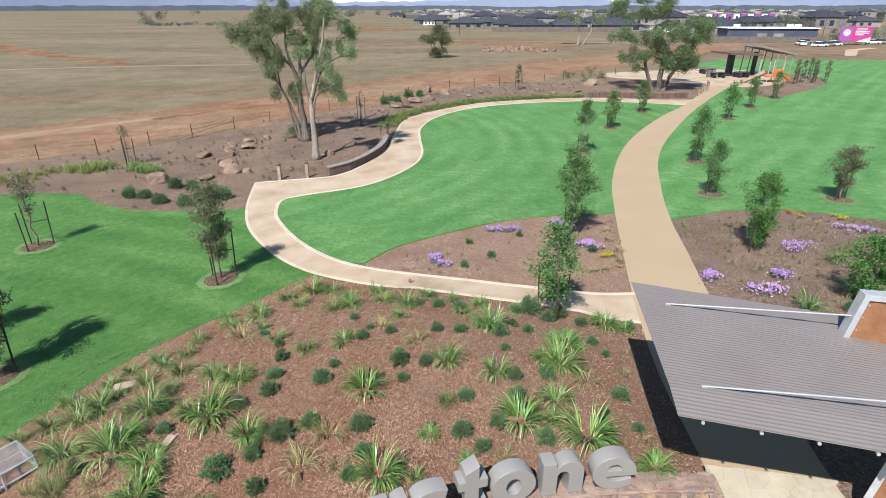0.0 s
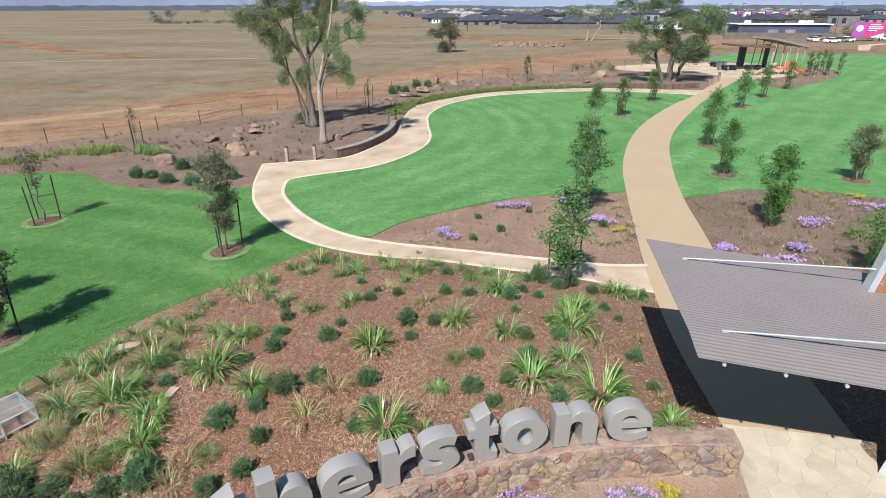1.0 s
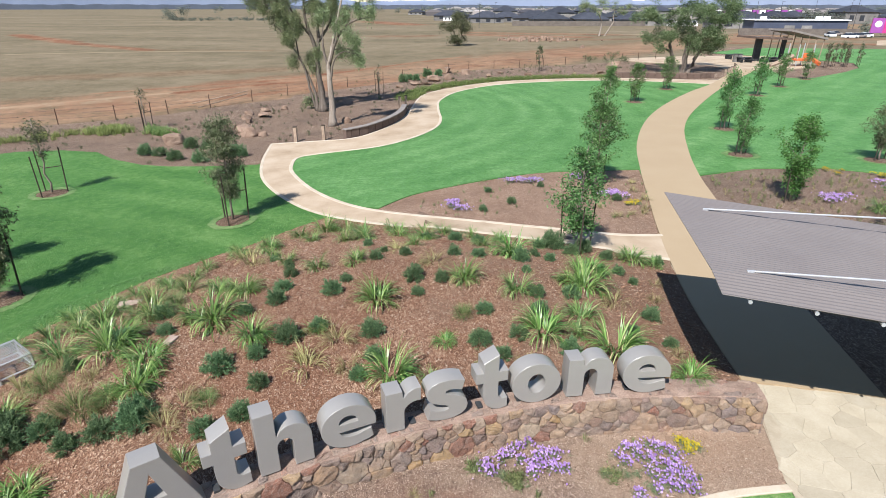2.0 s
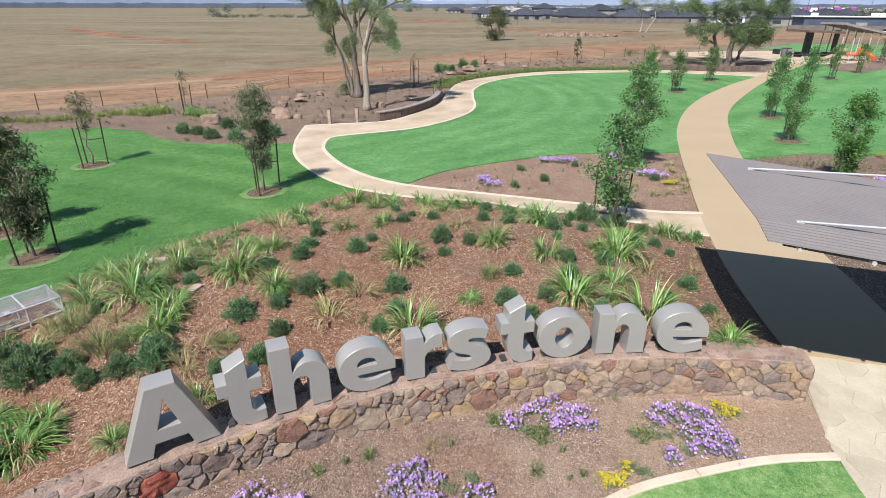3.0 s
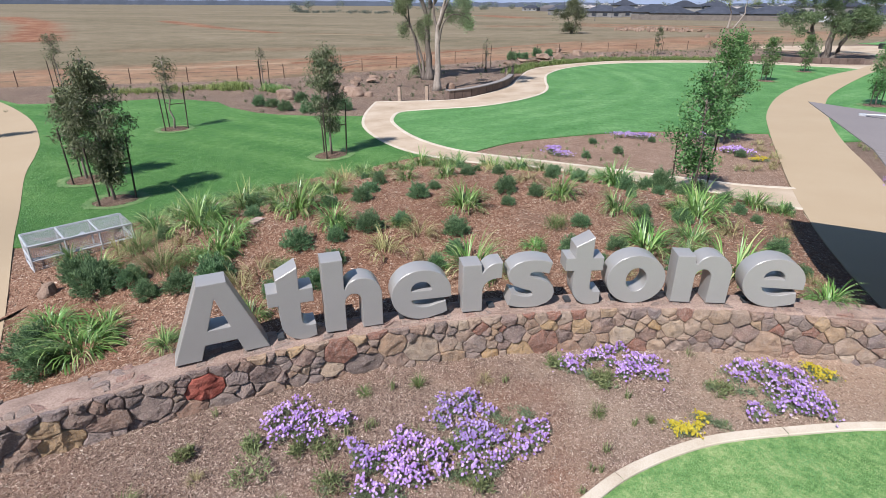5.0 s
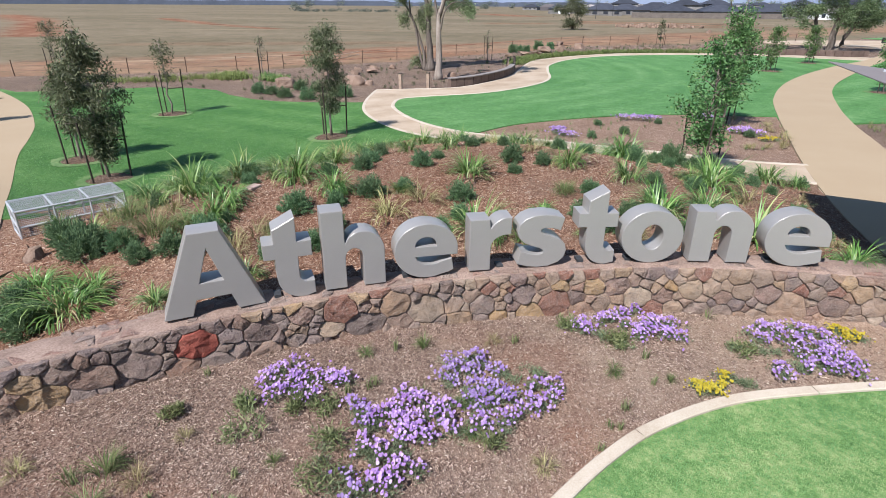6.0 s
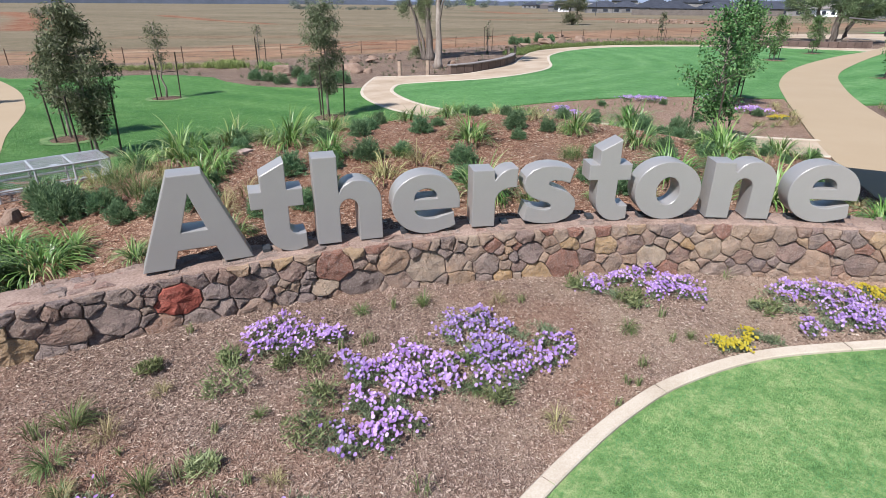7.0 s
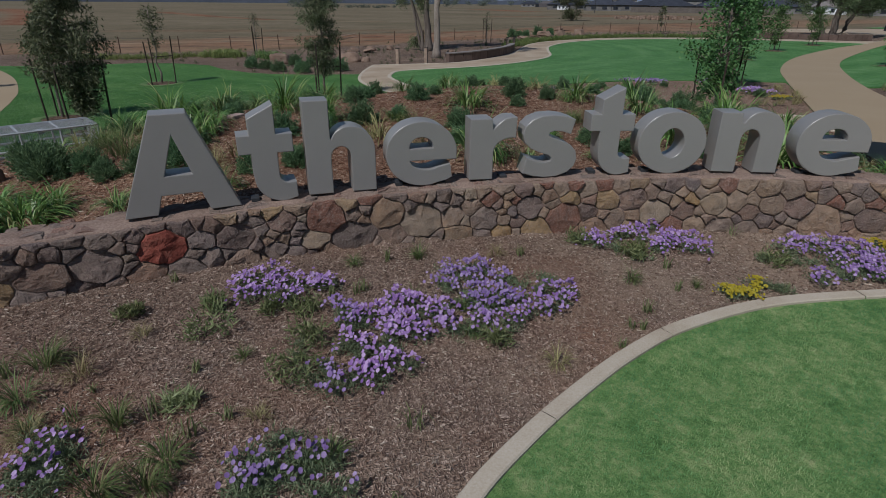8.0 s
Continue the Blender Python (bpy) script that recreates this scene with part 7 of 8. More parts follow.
def billboard():
    ob = thing("billboard", "magenta and plum estate billboard on two posts", "billboard", (119.8, 171, -0.6), rz=-20)
    part("board", box_bm((7.8, 0.2, 4.0), (0, 0, 3.2)), M_PINK, ob, "magenta board")
    part("panel", box_bm((2.9, 0.1, 4.0), (-2.4, -0.16, 3.2)), M_PLUM, ob, "plum panel with a pale oval")
    bm = bmesh.new()
    bmesh.ops.create_circle(bm, cap_ends=True, radius=0.85, segments=20, matrix=pose(-2.3, -0.23, 3.6, 90, 0, 0))
    part("oval", bm, M_WHITE, ob, "pale oval shape")
    for x, z, w in ((1.3, 4.6, 2.6), (1.5, 4.0, 3.4), (1.5, 3.5, 3.4), (0.9, 3.0, 2.2)):
        part("lettering_bar", box_bm((w, 0.06, 0.2), (x, -0.16, z)), M_WHITE, ob, "white bar of lettering")
    bm = bmesh.new()
    vs = [bm.verts.new(p) for p in ((0.6, -0.17, 1.21), (3.88, -0.17, 1.21), (3.88, -0.17, 2.4))]
    bm.faces.new(vs)
    part("corner_panel", bm, M_WHITE, ob, "white corner wedge")
    for x in (-3.2, 3.2):
        part("post", box_bm((0.3, 0.3, 2.4), (x, 0.12, 1.0)), M_DARK_STEEL, ob)


billboard()


def shelter():
    ob = thing("picnic_shelter", "dark steel picnic shelter with two tilted flat roofs", "shelter", drop(46.5, 93), rz=8)
    for cx, w, z, tilt in ((0.5, 5.6, 3.5, 2.0), (6.0, 6.4, 4.0, 11.0)):
        m = pose(cx, 0, z, 0, tilt, 0)
        bm = bmesh.new()
        bmesh.ops.create_cube(bm, size=1, matrix=m @ Matrix.Diagonal((w, 5.5, 0.28, 1)))
        part("roof", bm, M_PLANTER if cx < 3 else M_COPING, ob, "flat tilted roof slab")
    for x, y in ((-0.7, -0.3), (-0.2, -0.3), (4.4, 0.6)):
        part("pillar", box_bm((0.5, 0.5, 3.6), (x, y, 1.8), 0.03), M_DARK_STEEL, ob, "dark pillar")
    for x in (3.4, 4.7, 6.0, 7.3, 8.6):
        for y in (-2.4, 2.4):
            part("post", tube([(x, y, 0), (x + 0.2, y, 4.0 - (x - 6) * 0.16)], [0.07, 0.07], 6), M_TIMBER, ob, "timber post")
    for x, y in ((-4.6, -3.4), (-0.6, -3.0), (-3.8, 2.2)):
        tb = thing("picnic_table", "dark picnic table with benches on pale paving", "table", drop(48 + x, 94 + y), "picnic tables", 12)
        part("tabletop", box_bm((2.2, 0.8, 0.07), (0, 0, 0.75), 0.01), M_DARK_STEEL, tb)
        for s in (-1, 1):
            part("bench", box_bm((2.2, 0.35, 0.06), (0, s * 0.75, 0.45), 0.01), M_DARK_STEEL, tb)
            part("leg", box_bm((0.1, 1.6, 0.72), (s * 0.8, 0, 0.36)), M_DARK_STEEL, tb)
    for x in (42.2, 42.9):
        bn = thing("litter_bin", "pale upright litter bin on the paving", "bin", drop(x, 91.0), "litter bins")
        part("body", box_bm((0.5, 0.5, 1.15), (0, 0, 0.57), 0.04), M_RENDER, bn)
        part("lid", box_bm((0.54, 0.54, 0.12), (0, 0, 1.2), 0.03), M_DARK_STEEL, bn, "dark lid")
    pl = thing("play_equipment", "orange and grey playground unit with a slide", "playground", drop(48.9, 85.6), rz=10)
    part("platform", box_bm((2.6, 2.2, 0.2), (0, 0, 0.9), 0.03), M_ORANGE, pl, "orange platform")
    part("panel", box_bm((1.6, 0.12, 0.9), (0.4, -1.1, 1.4), 0.03), M_ORANGE, pl, "orange panel")
    for x in (-1.2, 1.2):
        for y in (-1, 1):
            part("post", tube([(x, y, 0), (x, y, 3.0)], [0.07, 0.07], 6), M_WHITE_STEEL, pl)
    part("slide", tube([(-1.2, 0, 1.35), (-3.0, -0.4, 0.7), (-5.2, -0.8, 0.15)], [0.35, 0.32, 0.32], 6), M_TIMBER, pl, "pale slide chute")
    part("net", tube([(1.3, 0, 1.3), (3.2, -0.3, 0.2)], [0.3, 0.3], 5), M_ORANGE, pl, "orange climbing ramp")


shelter()


# light poles and a pale path in the estate
def light_pole(x, y, hh):
    ob = thing("light_pole", "tall thin dark street light pole", "street lamp", (x, y, -0.8), "street lights")
    part("pole", tube([(0, 0, 0), (0, 0, hh)], [0.11, 0.07], 6), M_DARK_STEEL, ob)
    part("lamp_head", box_bm((1.1, 0.25, 0.12), (0.5, 0, hh), 0.02), M_DARK_STEEL, ob, "slim lamp head")


for _x, _y, _h in ((6.5, 236, 9.5), (-7, 300, 9.5), (16, 300, 10), (92, 200, 10.5), (99, 205, 10.5), (138, 214, 11), (121, 232, 10), (150, 260, 11), (60, 310, 10), (190, 300, 11)):
    light_pole(_x, _y, _h)
zone("estate_path", [(92, 133), (94, 132), (107, 150), (118, 158), (117, 160), (105, 152)], 3.0, 0.05, M_PATH, "pale footpath leading to the estate", "path")

# fence of the field
def field_fence():
    line = curve_through(FENCE_LINE[1:11], 40)
    seg = np.r_[0, np.cumsum(np.hypot(*np.diff(line, axis=0).T))]
    r = random.Random(4)
    fence = thing("wire_fence", "thin dark posts strung with wire along the dry field", "fence")
    tops = []
    s = 0.0
    while s < seg[-1]:
        x, y = np.interp(s, seg, line[:, 0]), np.interp(s, seg, line[:, 1])
        z = ground_z(x, y)
        lx = r.uniform(-0.05, 0.05)
        part("post", tube([(x, y, z - 0.3), (x + lx, y, z + 1.15)], [0.042, 0.038], 5), M_POST, fence)
        tops.append(Vector((x, y, z)))
        s += 4.1 * r.uniform(0.92, 1.08)
    for hh in (0.35, 0.7, 1.0):
        part("wire", tube([p + Vector((0, 0, hh)) for p in tops], [0.006] * len(tops), 4, False), M_DARK_STEEL, fence, "thin wire strand")
    gate = thing("timber_rails", "fallen pale timber rails leaning on the fence", "rail", drop(-23.2, 48.4))
    for k in range(2):
        part("rail", tube([(-0.6 * k, 0.2 * k, 0.12 + 0.3 * k), (3.0, 4.0 + 0.1 * k, 0.75 + 0.25 * k)], [0.05, 0.045], 5), M_TIMBER, gate)


field_fence()


def low_wall():
    """Curved block wall with a coping round the gum's bed."""
    line = curve_through([(-7.75, 35.95), (-6.3, 37.6), (-5.2, 40.6), (-4.75, 43.4), (-4.75, 46.2)], 7)
    wall = tagged(new("planter_wall"), "low curved wall of dark brown blocks with grey coping", "wall", kind="structure")
    for a, b in zip(line[:-1:2], line[2::2]):
        mid, ang = (a + b) / 2, math.degrees(math.atan2(*(b - a)[::-1]))
        z = ground_z(*mid)
        ln = float(np.hypot(*(b - a)))
        part("block", box_bm((ln - 0.02, 0.34, 0.62), (*mid, z + 0.22), 0.015, ang), M_PLANTER, wall)
        part("coping", box_bm((ln + 0.03, 0.42, 0.07), (*mid, z + 0.565), 0.012, ang), M_COPING, wall, "grey coping slab")


low_wall()


def boulder(x, y, w, d, h, seed, mat=M_BOULDER, name="boulder", label="rough red-brown boulder half sunk in mulch"):
    r = random.Random(seed * 7 + 1)
    bm = bmesh.new()
    for k in range(15):
        a, lift = 6.283 * (k * 0.618 % 1) + r.uniform(-0.3, 0.3), r.choice((-0.45, 0.1, 0.62, 0.68))
        rad = (0.98 if lift < 0.5 else r.uniform(0.5, 0.88)) * r.uniform(0.85, 1.1)
        bm.verts.new((math.cos(a) * rad * w / 2, math.sin(a) * rad * d / 2, (lift + r.uniform(-0.06, 0.06)) * h))
    hull = bmesh.ops.convex_hull(bm, input=bm.verts)
    bmesh.ops.delete(bm, geom=[g for g in hull["geom_interior"] if isinstance(g, bmesh.types.BMVert)], context="VERTS")
    bmesh.ops.bevel(bm, geom=bm.edges[:], offset=0.05 * min(w, d), segments=1, affect="EDGES")
    bmesh.ops.subdivide_edges(bm, edges=bm.edges[:], cuts=1)
    for v in bm.verts:
        v.co += v.normal * noise.noise(v.co * 3.0 + Vector((seed * 1.9, 0, 0))) * 0.06
    me = bpy.data.meshes.new(name)
    bm.to_mesh(me)
    bm.free()
    me.materials.append(mat)
    ob = new(name, me)
    ob.matrix_basis = pose(*drop(x, y, 0.05), 0, 0, seed * 37 % 180)
    return tagged(ob, label, "rock", "boulders")


BOULDERS = [(-18.98, 35.35, 1.8), (-18.76, 42.16, 1.94), (-17.86, 45.99, 1.2), (-16.14, 44.97, 1.59), (-16.96, 47.48, 1.0), (-17.38, 44.0, 0.95), (-16.58, 42.51, 0.81), (-15.79, 39.3, 1.98), (-14.87, 37.76, 1.54), (-13.8, 37.53, 0.81), (-16.84, 40.45, 0.88), (-16.12, 36.13, 1.5), (-15.6, 48.57, 1.02), (-8.83, 42.01, 0.96), (-3.34, 66.45, 2.04), (-1.65, 68.34, 1.65), (-1.97, 75.71, 1.98), (-5.33, 63.59, 1.74), (-4.03, 63.37, 1.53), (-6.8, 61.63, 1.22), (-4.84, 58.87, 1.17), (-5.69, 57.69, 0.89), (0.44, 73.32, 1.76), (21.49, 82.22, 2.59), (17.77, 74.73, 1.34), (16.51, 72.68, 1.13), (3.24, 70.8, 1.23), (4.86, 73.69, 1.12), (8.38, 72.19, 1.27), (12.64, 76.34, 1.18), (14.34, 73.18, 1.3)]
TALL = {0: 0.95, 7: 0.6, 8: 0.95, 13: 0.6, 14: 1.0, 15: 1.1, 16: 1.0, 22: 0.9, 23: 1.4}
for _i, (_x, _y, _w) in enumerate(BOULDERS):
    boulder(_x, _y, _w, _w * 0.7, TALL.get(_i, 0.4) * 0.82, _i + 1)
boulder(-8.94, 6.87, 0.34, 0.26, 0.2, 55, label="small tan rock lying in the bark mulch")
boulder(24.7, 121.7, 1.9, 1.2, 0.9, 56, label="lone pale rock in the dry field")
for _i in range(72):
    boulder(_r.gauss(18, 5.0), _r.uniform(143, 158), _r.uniform(0.5, 1.7), _r.uniform(0.5, 1.3), _r.uniform(0.4, 1.2), 60 + _i, label="red-brown boulder in a heap on bare earth")
for _i, (_x, _y, _a, _b2) in enumerate(((-9.05, 12.75, 0.6, 0.3), (-6.15, 9.55, 0.3, 0.2))):
    _s = new("stepping_stone", bpy.data.meshes.new("stepping_stone"))
    _bm = box_bm((_a, _b2, 0.07), (0, 0, 0), 0.02)
    _bm.to_mesh(_s.data)
    _bm.free()
    _s.data.materials.append(M_PINK_STONE)
    _s.matrix_basis = pose(*drop(_x, _y, 0.025), 0, 0, 20 + 60 * _i)
    tagged(_s, "flat pinkish stone lying in the bark mulch", "rock", "flat stones")

for _x, _y in ((-10.9, 35.5), (-9.1, 35.75), (-5.35, 48.0), (-4.9, 48.8), (32.2, 71.2), (33.2, 72.6), (34.2, 74.0), (35.2, 75.4), (36.0, 77.0), (36.6, 78.6)):
    _b1 = thing("bollard", "short square weathered timber bollard by the path", "bollard", drop(_x, _y), "timber bollards")
    part("post", box_bm((0.2, 0.2, 1.0), (0, 0, 0.42), 0.02), M_TIMBER, _b1)
    part("cap", box_bm((0.22, 0.22, 0.05), (0, 0, 0.94), 0.01), M_STAKE, _b1, "dark bollard cap")


def rail_wall():
    line = curve_through([(18.0, 70.4), (22.5, 70.3), (27, 69.6), (30.5, 70.3)], 5)
    ob = tagged(new("bed_wall"), "low timber-sleeper edge round the tree bed", "wall", kind="structure")
    for a, b in zip(line[:-1], line[1:]):
        mid, ang = (a + b) / 2, math.degrees(math.atan2(*(b - a)[::-1]))
        part("sleeper", box_bm((float(np.hypot(*(b - a))) - 0.04, 0.25, 0.6), (*mid, ground_z(*mid) + 0.25), 0.02, ang), M_PLANTER, ob)


rail_wall()


# wire cage over young plants
def wire_cage():
    ob = thing("wire_cage", "galvanised wire mesh cage standing over young plants", "cage", (-10.02, 8.78, 0.04), rz=56.5)
    L, W, H = 1.92, 0.86, 0.62
    def bar(p, q, r=0.022):
        return tube([p, q], [r, r], 5)
    corners = [(sx * L / 2, sy * W / 2) for sx, sy in ((-1, -1), (1, -1), (1, 1), (-1, 1))]
    for z in (0.03, 0.3, H):
        for (a, b), (c, d) in zip(corners, corners[1:] + corners[:1]):
            part("rail", bar((a, b, z), (c, d, z)), M_WHITE_STEEL, ob)
    for x in (-L / 2, -L / 6, L / 6, L / 2):
        for y in (-W / 2, W / 2):
            part("upright", bar((x, y, 0), (x, y, H)), M_WHITE_STEEL, ob)
        part("cross_bar", bar((x, -W / 2, H), (x, W / 2, H)), M_WHITE_STEEL, ob)
    part("cap", box_bm((0.1, 0.1, 0.09), (0.02, -W / 2 + 0.06, H - 0.02), 0.01), M_WHITE_STEEL, ob, "white cap")
    thin = []
    k = 0.036
    for i in range(int(L / k) + 1):
        x = -L / 2 + i * k
        thin += [tube([(x, -W / 2, 0), (x, -W / 2, H), (x, W / 2, H), (x, W / 2, 0)], [0.003] * 4, 3, False)]
    for j in range(int(W / k) + 1):
        y = -W / 2 + j * k
        thin += [tube([(-L / 2, y, 0), (-L / 2, y, H), (L / 2, y, H), (L / 2, y, 0)], [0.003] * 4, 3, False)]
    for j in range(1, int(H / k)):
        z = j * k
        thin += [tube([(a, b, z) for a, b in corners + corners[:1]], [0.003] * 5, 3, False)]
    part("mesh", joined(thin), M_WHITE_STEEL, ob, "fine galvanised wire mesh")


wire_cage()


# bed planting: shrubs, reeds and small tufts
set_plants([(-19.24, 32.2, 1.9), (-18.3, 32.1, 1.8), (-16.9, 31.1, 1.8), (-15.2, 30.7, 2.0), (-17.3, 34.1, 1.9), (-16.1, 33.9, 1.8), (-14.1, 32.3, 2.3), (-13.3, 31.8, 2.0)], BUSHES, "round_shrub", "rounded green shrub at the lawn's edge", "shrub", "shrubs by the lawn")
set_plants([(-6.88, 66.3, 2.3), (-6.4, 68.7, 2.1), (-5.5, 67.7, 2.1), (-4.35, 71.1, 2.5), (-3.0, 71.8, 2.2)], BUSHES, "round_shrub", "rounded green shrub among boulders", "shrub", "shrubs among boulders")


PATH_LOOP = np.array(list(map(tuple, OUTER[:-1])) + list(map(tuple, OUTER_FAR)) + list(map(tuple, INNER[::-1])))
LAWN_LOOP = np.array(list(map(tuple, INNER[30:])) + list(map(tuple, WIDE_L[54:28:-1])) + list(map(tuple, ISLAND[::-1])))


def on_bed(x, y):
    """True where neither path nor lawn lies."""
    p, q = np.array([x]), np.array([y])
    return not (inside(p, q, PATH_LOOP)[0] or inside(p, q, LAWN_LOOP)[0] or inside(p, q, np.array(SIDE_LAWN))[0])


def verge(name, line, width, n, tall, mat, label, seed):
    """A strip of uncountable tufts along a line, one mesh."""
    r = random.Random(seed)
    seg = np.r_[0, np.cumsum(np.hypot(*np.diff(line, axis=0).T))]
    pieces = []
    for i in range(n):
        s = r.uniform(0, seg[-1])
        x, y = np.interp(s, seg, line[:, 0]) + r.gauss(0, width), np.interp(s, seg, line[:, 1]) + r.gauss(0, width)
        if not on_bed(x, y):
            continue
        k = tall * r.uniform(0.6, 1.2)
        v, f = blades(18, 0.48 * k, 0.55 * k, 0.028 * k, r, 0.9, 0.2 * k, 3)
        z = ground_z(x, y) - 0.03
        pieces.append(([(a + x, b + y, c + z) for a, b, c in v], f))
    return tagged(mesh_object(name, *joined(pieces), mat), label, "grass", kind="stuff")


verge("reed_verge", np.array([(-5.2, 52.5), (-4.9, 56.5), (-2.6, 60.6), (3.4, 66.4), (10.8, 69.3), (17.2, 70.2)]), 0.55, 800, 0.95, M_REED, "thick strip of green reeds along the path", 1)
verge("yellow_verge", np.array([(-36, 34.0), (-31, 34.8), (-29.3, 36.2), (-27.2, 38.1), (-24.3, 38.6)]), 0.5, 230, 0.8, M_FLAX, "yellow-green flax strip along the fence bed", 2)
verge("yellow_verge", np.array([(-25.8, 38.4), (-24.3, 38.8)]), 0.4, 110, 1.15, M_FLAX, "thick yellow-green flax clump by the fence", 4)
verge("green_verge", np.array([(-22.6, 38.9), (-20.6, 37.8)]), 0.35, 70, 1.1, M_STRAP, "green flax clumps by a sapling", 5)
verge("bed_tufts", np.array([(-30, 36), (-20, 42), (-12, 38), (-16, 50), (-10, 56), (2, 74), (20, 84)]), 3.4, 420, 0.55, M_NARROW, "scattered small grey tufts in the mulch", 3)


def tufts(name, box, n, tall, mat, label, seed, ok=lambda x, y: True):
    r = random.Random(seed)
    pieces = []
    while len(pieces) < n:
        x, y = r.uniform(box[0], box[2]), r.uniform(box[1], box[3])
        if not ok(x, y):
            continue
        k = tall * r.uniform(0.5, 1.3)
        v, f = blades(14, 0.35 * k, 0.5 * k, 0.012, r, 0.8, 0.12 * k, 3)
        z = ground_z(x, y)
        pieces.append(([(a + x, b + y, c + z) for a, b, c in v], f))
    return tagged(mesh_object(name, *joined(pieces), mat), label, "grass", kind="stuff")


def in_front(x, y):
    return math.hypot(x - WALL_C[0], y - WALL_C[1]) < WALL_R - 0.25 and not inside(np.array([x]), np.array([y]), np.array(list(map(tuple, KERB)) + [(9, -3), (9, 7)]))[0]


tufts("front_tufts", (-7, 1.2, 5.4, 8.3), 46, 0.42, M_LOW, "small grey-green tufts in the front mulch", 7, in_front)
ISLAND_LOOP = np.array([tuple(p) for p in ISLAND] + [tuple(p) for p in WIDE_L[29:17:-1]] + [tuple(p) for p in INNER[0:27]])
tufts("island_tufts", (-2, 19.8, 8.5, 26), 70, 0.35, M_LOW, "small tufts in the path-side mulch", 8, lambda x, y: inside(np.array([x]), np.array([y]), ISLAND_LOOP)[0])
tufts("path_bed_dry_tufts", (11.5, 17, 24, 26.5), 170, 0.5, M_STRAP_DRY, "small dry tufts in the path-side mulch", 10)
tufts("path_bed_tufts", (11.5, 17, 24, 26.5), 260, 0.55, M_LOW, "small tufts in the path-side mulch", 9)
set_plants([(3.0, 16.5, 1.5), (3.95, 16.3, 1.3), (3.5, 15.85, 1.1), (2.55, 16.35, 0.9)], BUSHES, "low_shrub", "grey-green low shrub round a young tree's foot", "shrub", "low shrubs of the path bed")
set_plants([(7.5, 21.0, 1.6), (7.2, 20.5, 1.4), (7.75, 22.2, 1.5), (6.7, 20.3, 1.3), (6.1, 20.1, 1.5), (7.6, 23.4, 1.6), (7.9, 24.6, 1.4), (5.6, 21.2, 1.2), (6.9, 25.8, 1.5)], TUFTS_DRY, "grass_tuft", "dry straw-coloured grass tuft in the path-side mulch", "grass tuft", "tufts of the path bed")
set_plants([(2.1, 21.6, 0.8), (4.9, 22.8, 0.8), (5.8, 24.0, 1.0), (1.2, 23.2, 0.7), (6.6, 22.2, 0.9), (3.6, 24.0, 0.7), (0.9, 20.7, 0.7), (4.3, 20.6, 0.8)], BUSHES, "low_shrub", "small grey-green shrub in the path-side mulch", "shrub", "low shrubs of the path bed")
set_plants([(15.5, 18.2, 1.2), (17.0, 19.5, 1.3), (18.5, 18.0, 1.3), (19.2, 21.0, 1.2), (16.8, 21.2, 1.1), (13.0, 17.0, 1.3)], STRAPS, "strap_clump", "green strap-leaf clump in the path-side mulch", "grass clump", "strap-leaf clumps")
set_plants([(17.5, 19.0, 1.2), (18.2, 20.2, 1.0), (16.0, 17.2, 1.2), (14.5, 17.0, 1.0)], BUSHES, "low_shrub", "small dark green shrub in the path-side mulch", "shrub", "low shrubs of the path bed")


# fine lawn blades where the camera comes close
def lawn_blades():
    g = npr(31)
    n = 120000
    x, y = g.uniform(-1.0, 5.5, n), g.uniform(1.2, 6.9, n)
    loop = np.array([(p[0] + 0.06, p[1] - 0.1) for p in KERB] + [(2, -3), (5.5, -3), (5.5, 6.7)])
    ok = inside(x, y, loop)
    x, y = x[ok], y[ok]
    n = len(x)
    a, ln, w = g.uniform(0, 6.283, n), g.uniform(0.014, 0.032, n), 0.0032
    t = g.uniform(0.2, 1.0, n)
    z = np.full(n, 0.012)
    b0 = np.stack([x - np.sin(a) * w, y + np.cos(a) * w, z], 1)
    b1 = np.stack([x + np.sin(a) * w, y - np.cos(a) * w, z], 1)
    tip = np.stack([x + np.cos(a) * ln * t, y + np.sin(a) * ln * t, z + ln], 1)
    v = np.stack([b0, b1, tip], 1).reshape(-1, 3)
    return tagged(mesh_object("lawn_blades", v.tolist(), np.arange(3 * n).reshape(-1, 3).tolist(), M_BLADE), "fine upright blades of the front lawn", "grass", kind="stuff")


M_BLADE, _n, _l, _b = material("lawn_blade", 0.6, 0, 0.2)
_v = coords(_n, _l)
_g = _n.new("ShaderNodeNewGeometry")
_fac = mix(_n, _l, 0.08, mix(_n, _l, 0.4, noise_tex(_n, _l, _v, 0.95, 5, 0.62), noise_tex(_n, _l, _v, 11, 4, 0.8)), _g.outputs["Random Per Island"])
_l.new(ramp(_n, _l, _fac, [(0.42, (0.065, 0.185, 0.065)), (0.49, (0.115, 0.25, 0.085)), (0.54, (0.20, 0.305, 0.12)), (0.60, (0.285, 0.345, 0.155))]), _b.inputs["Base Color"])
lawn_blades()


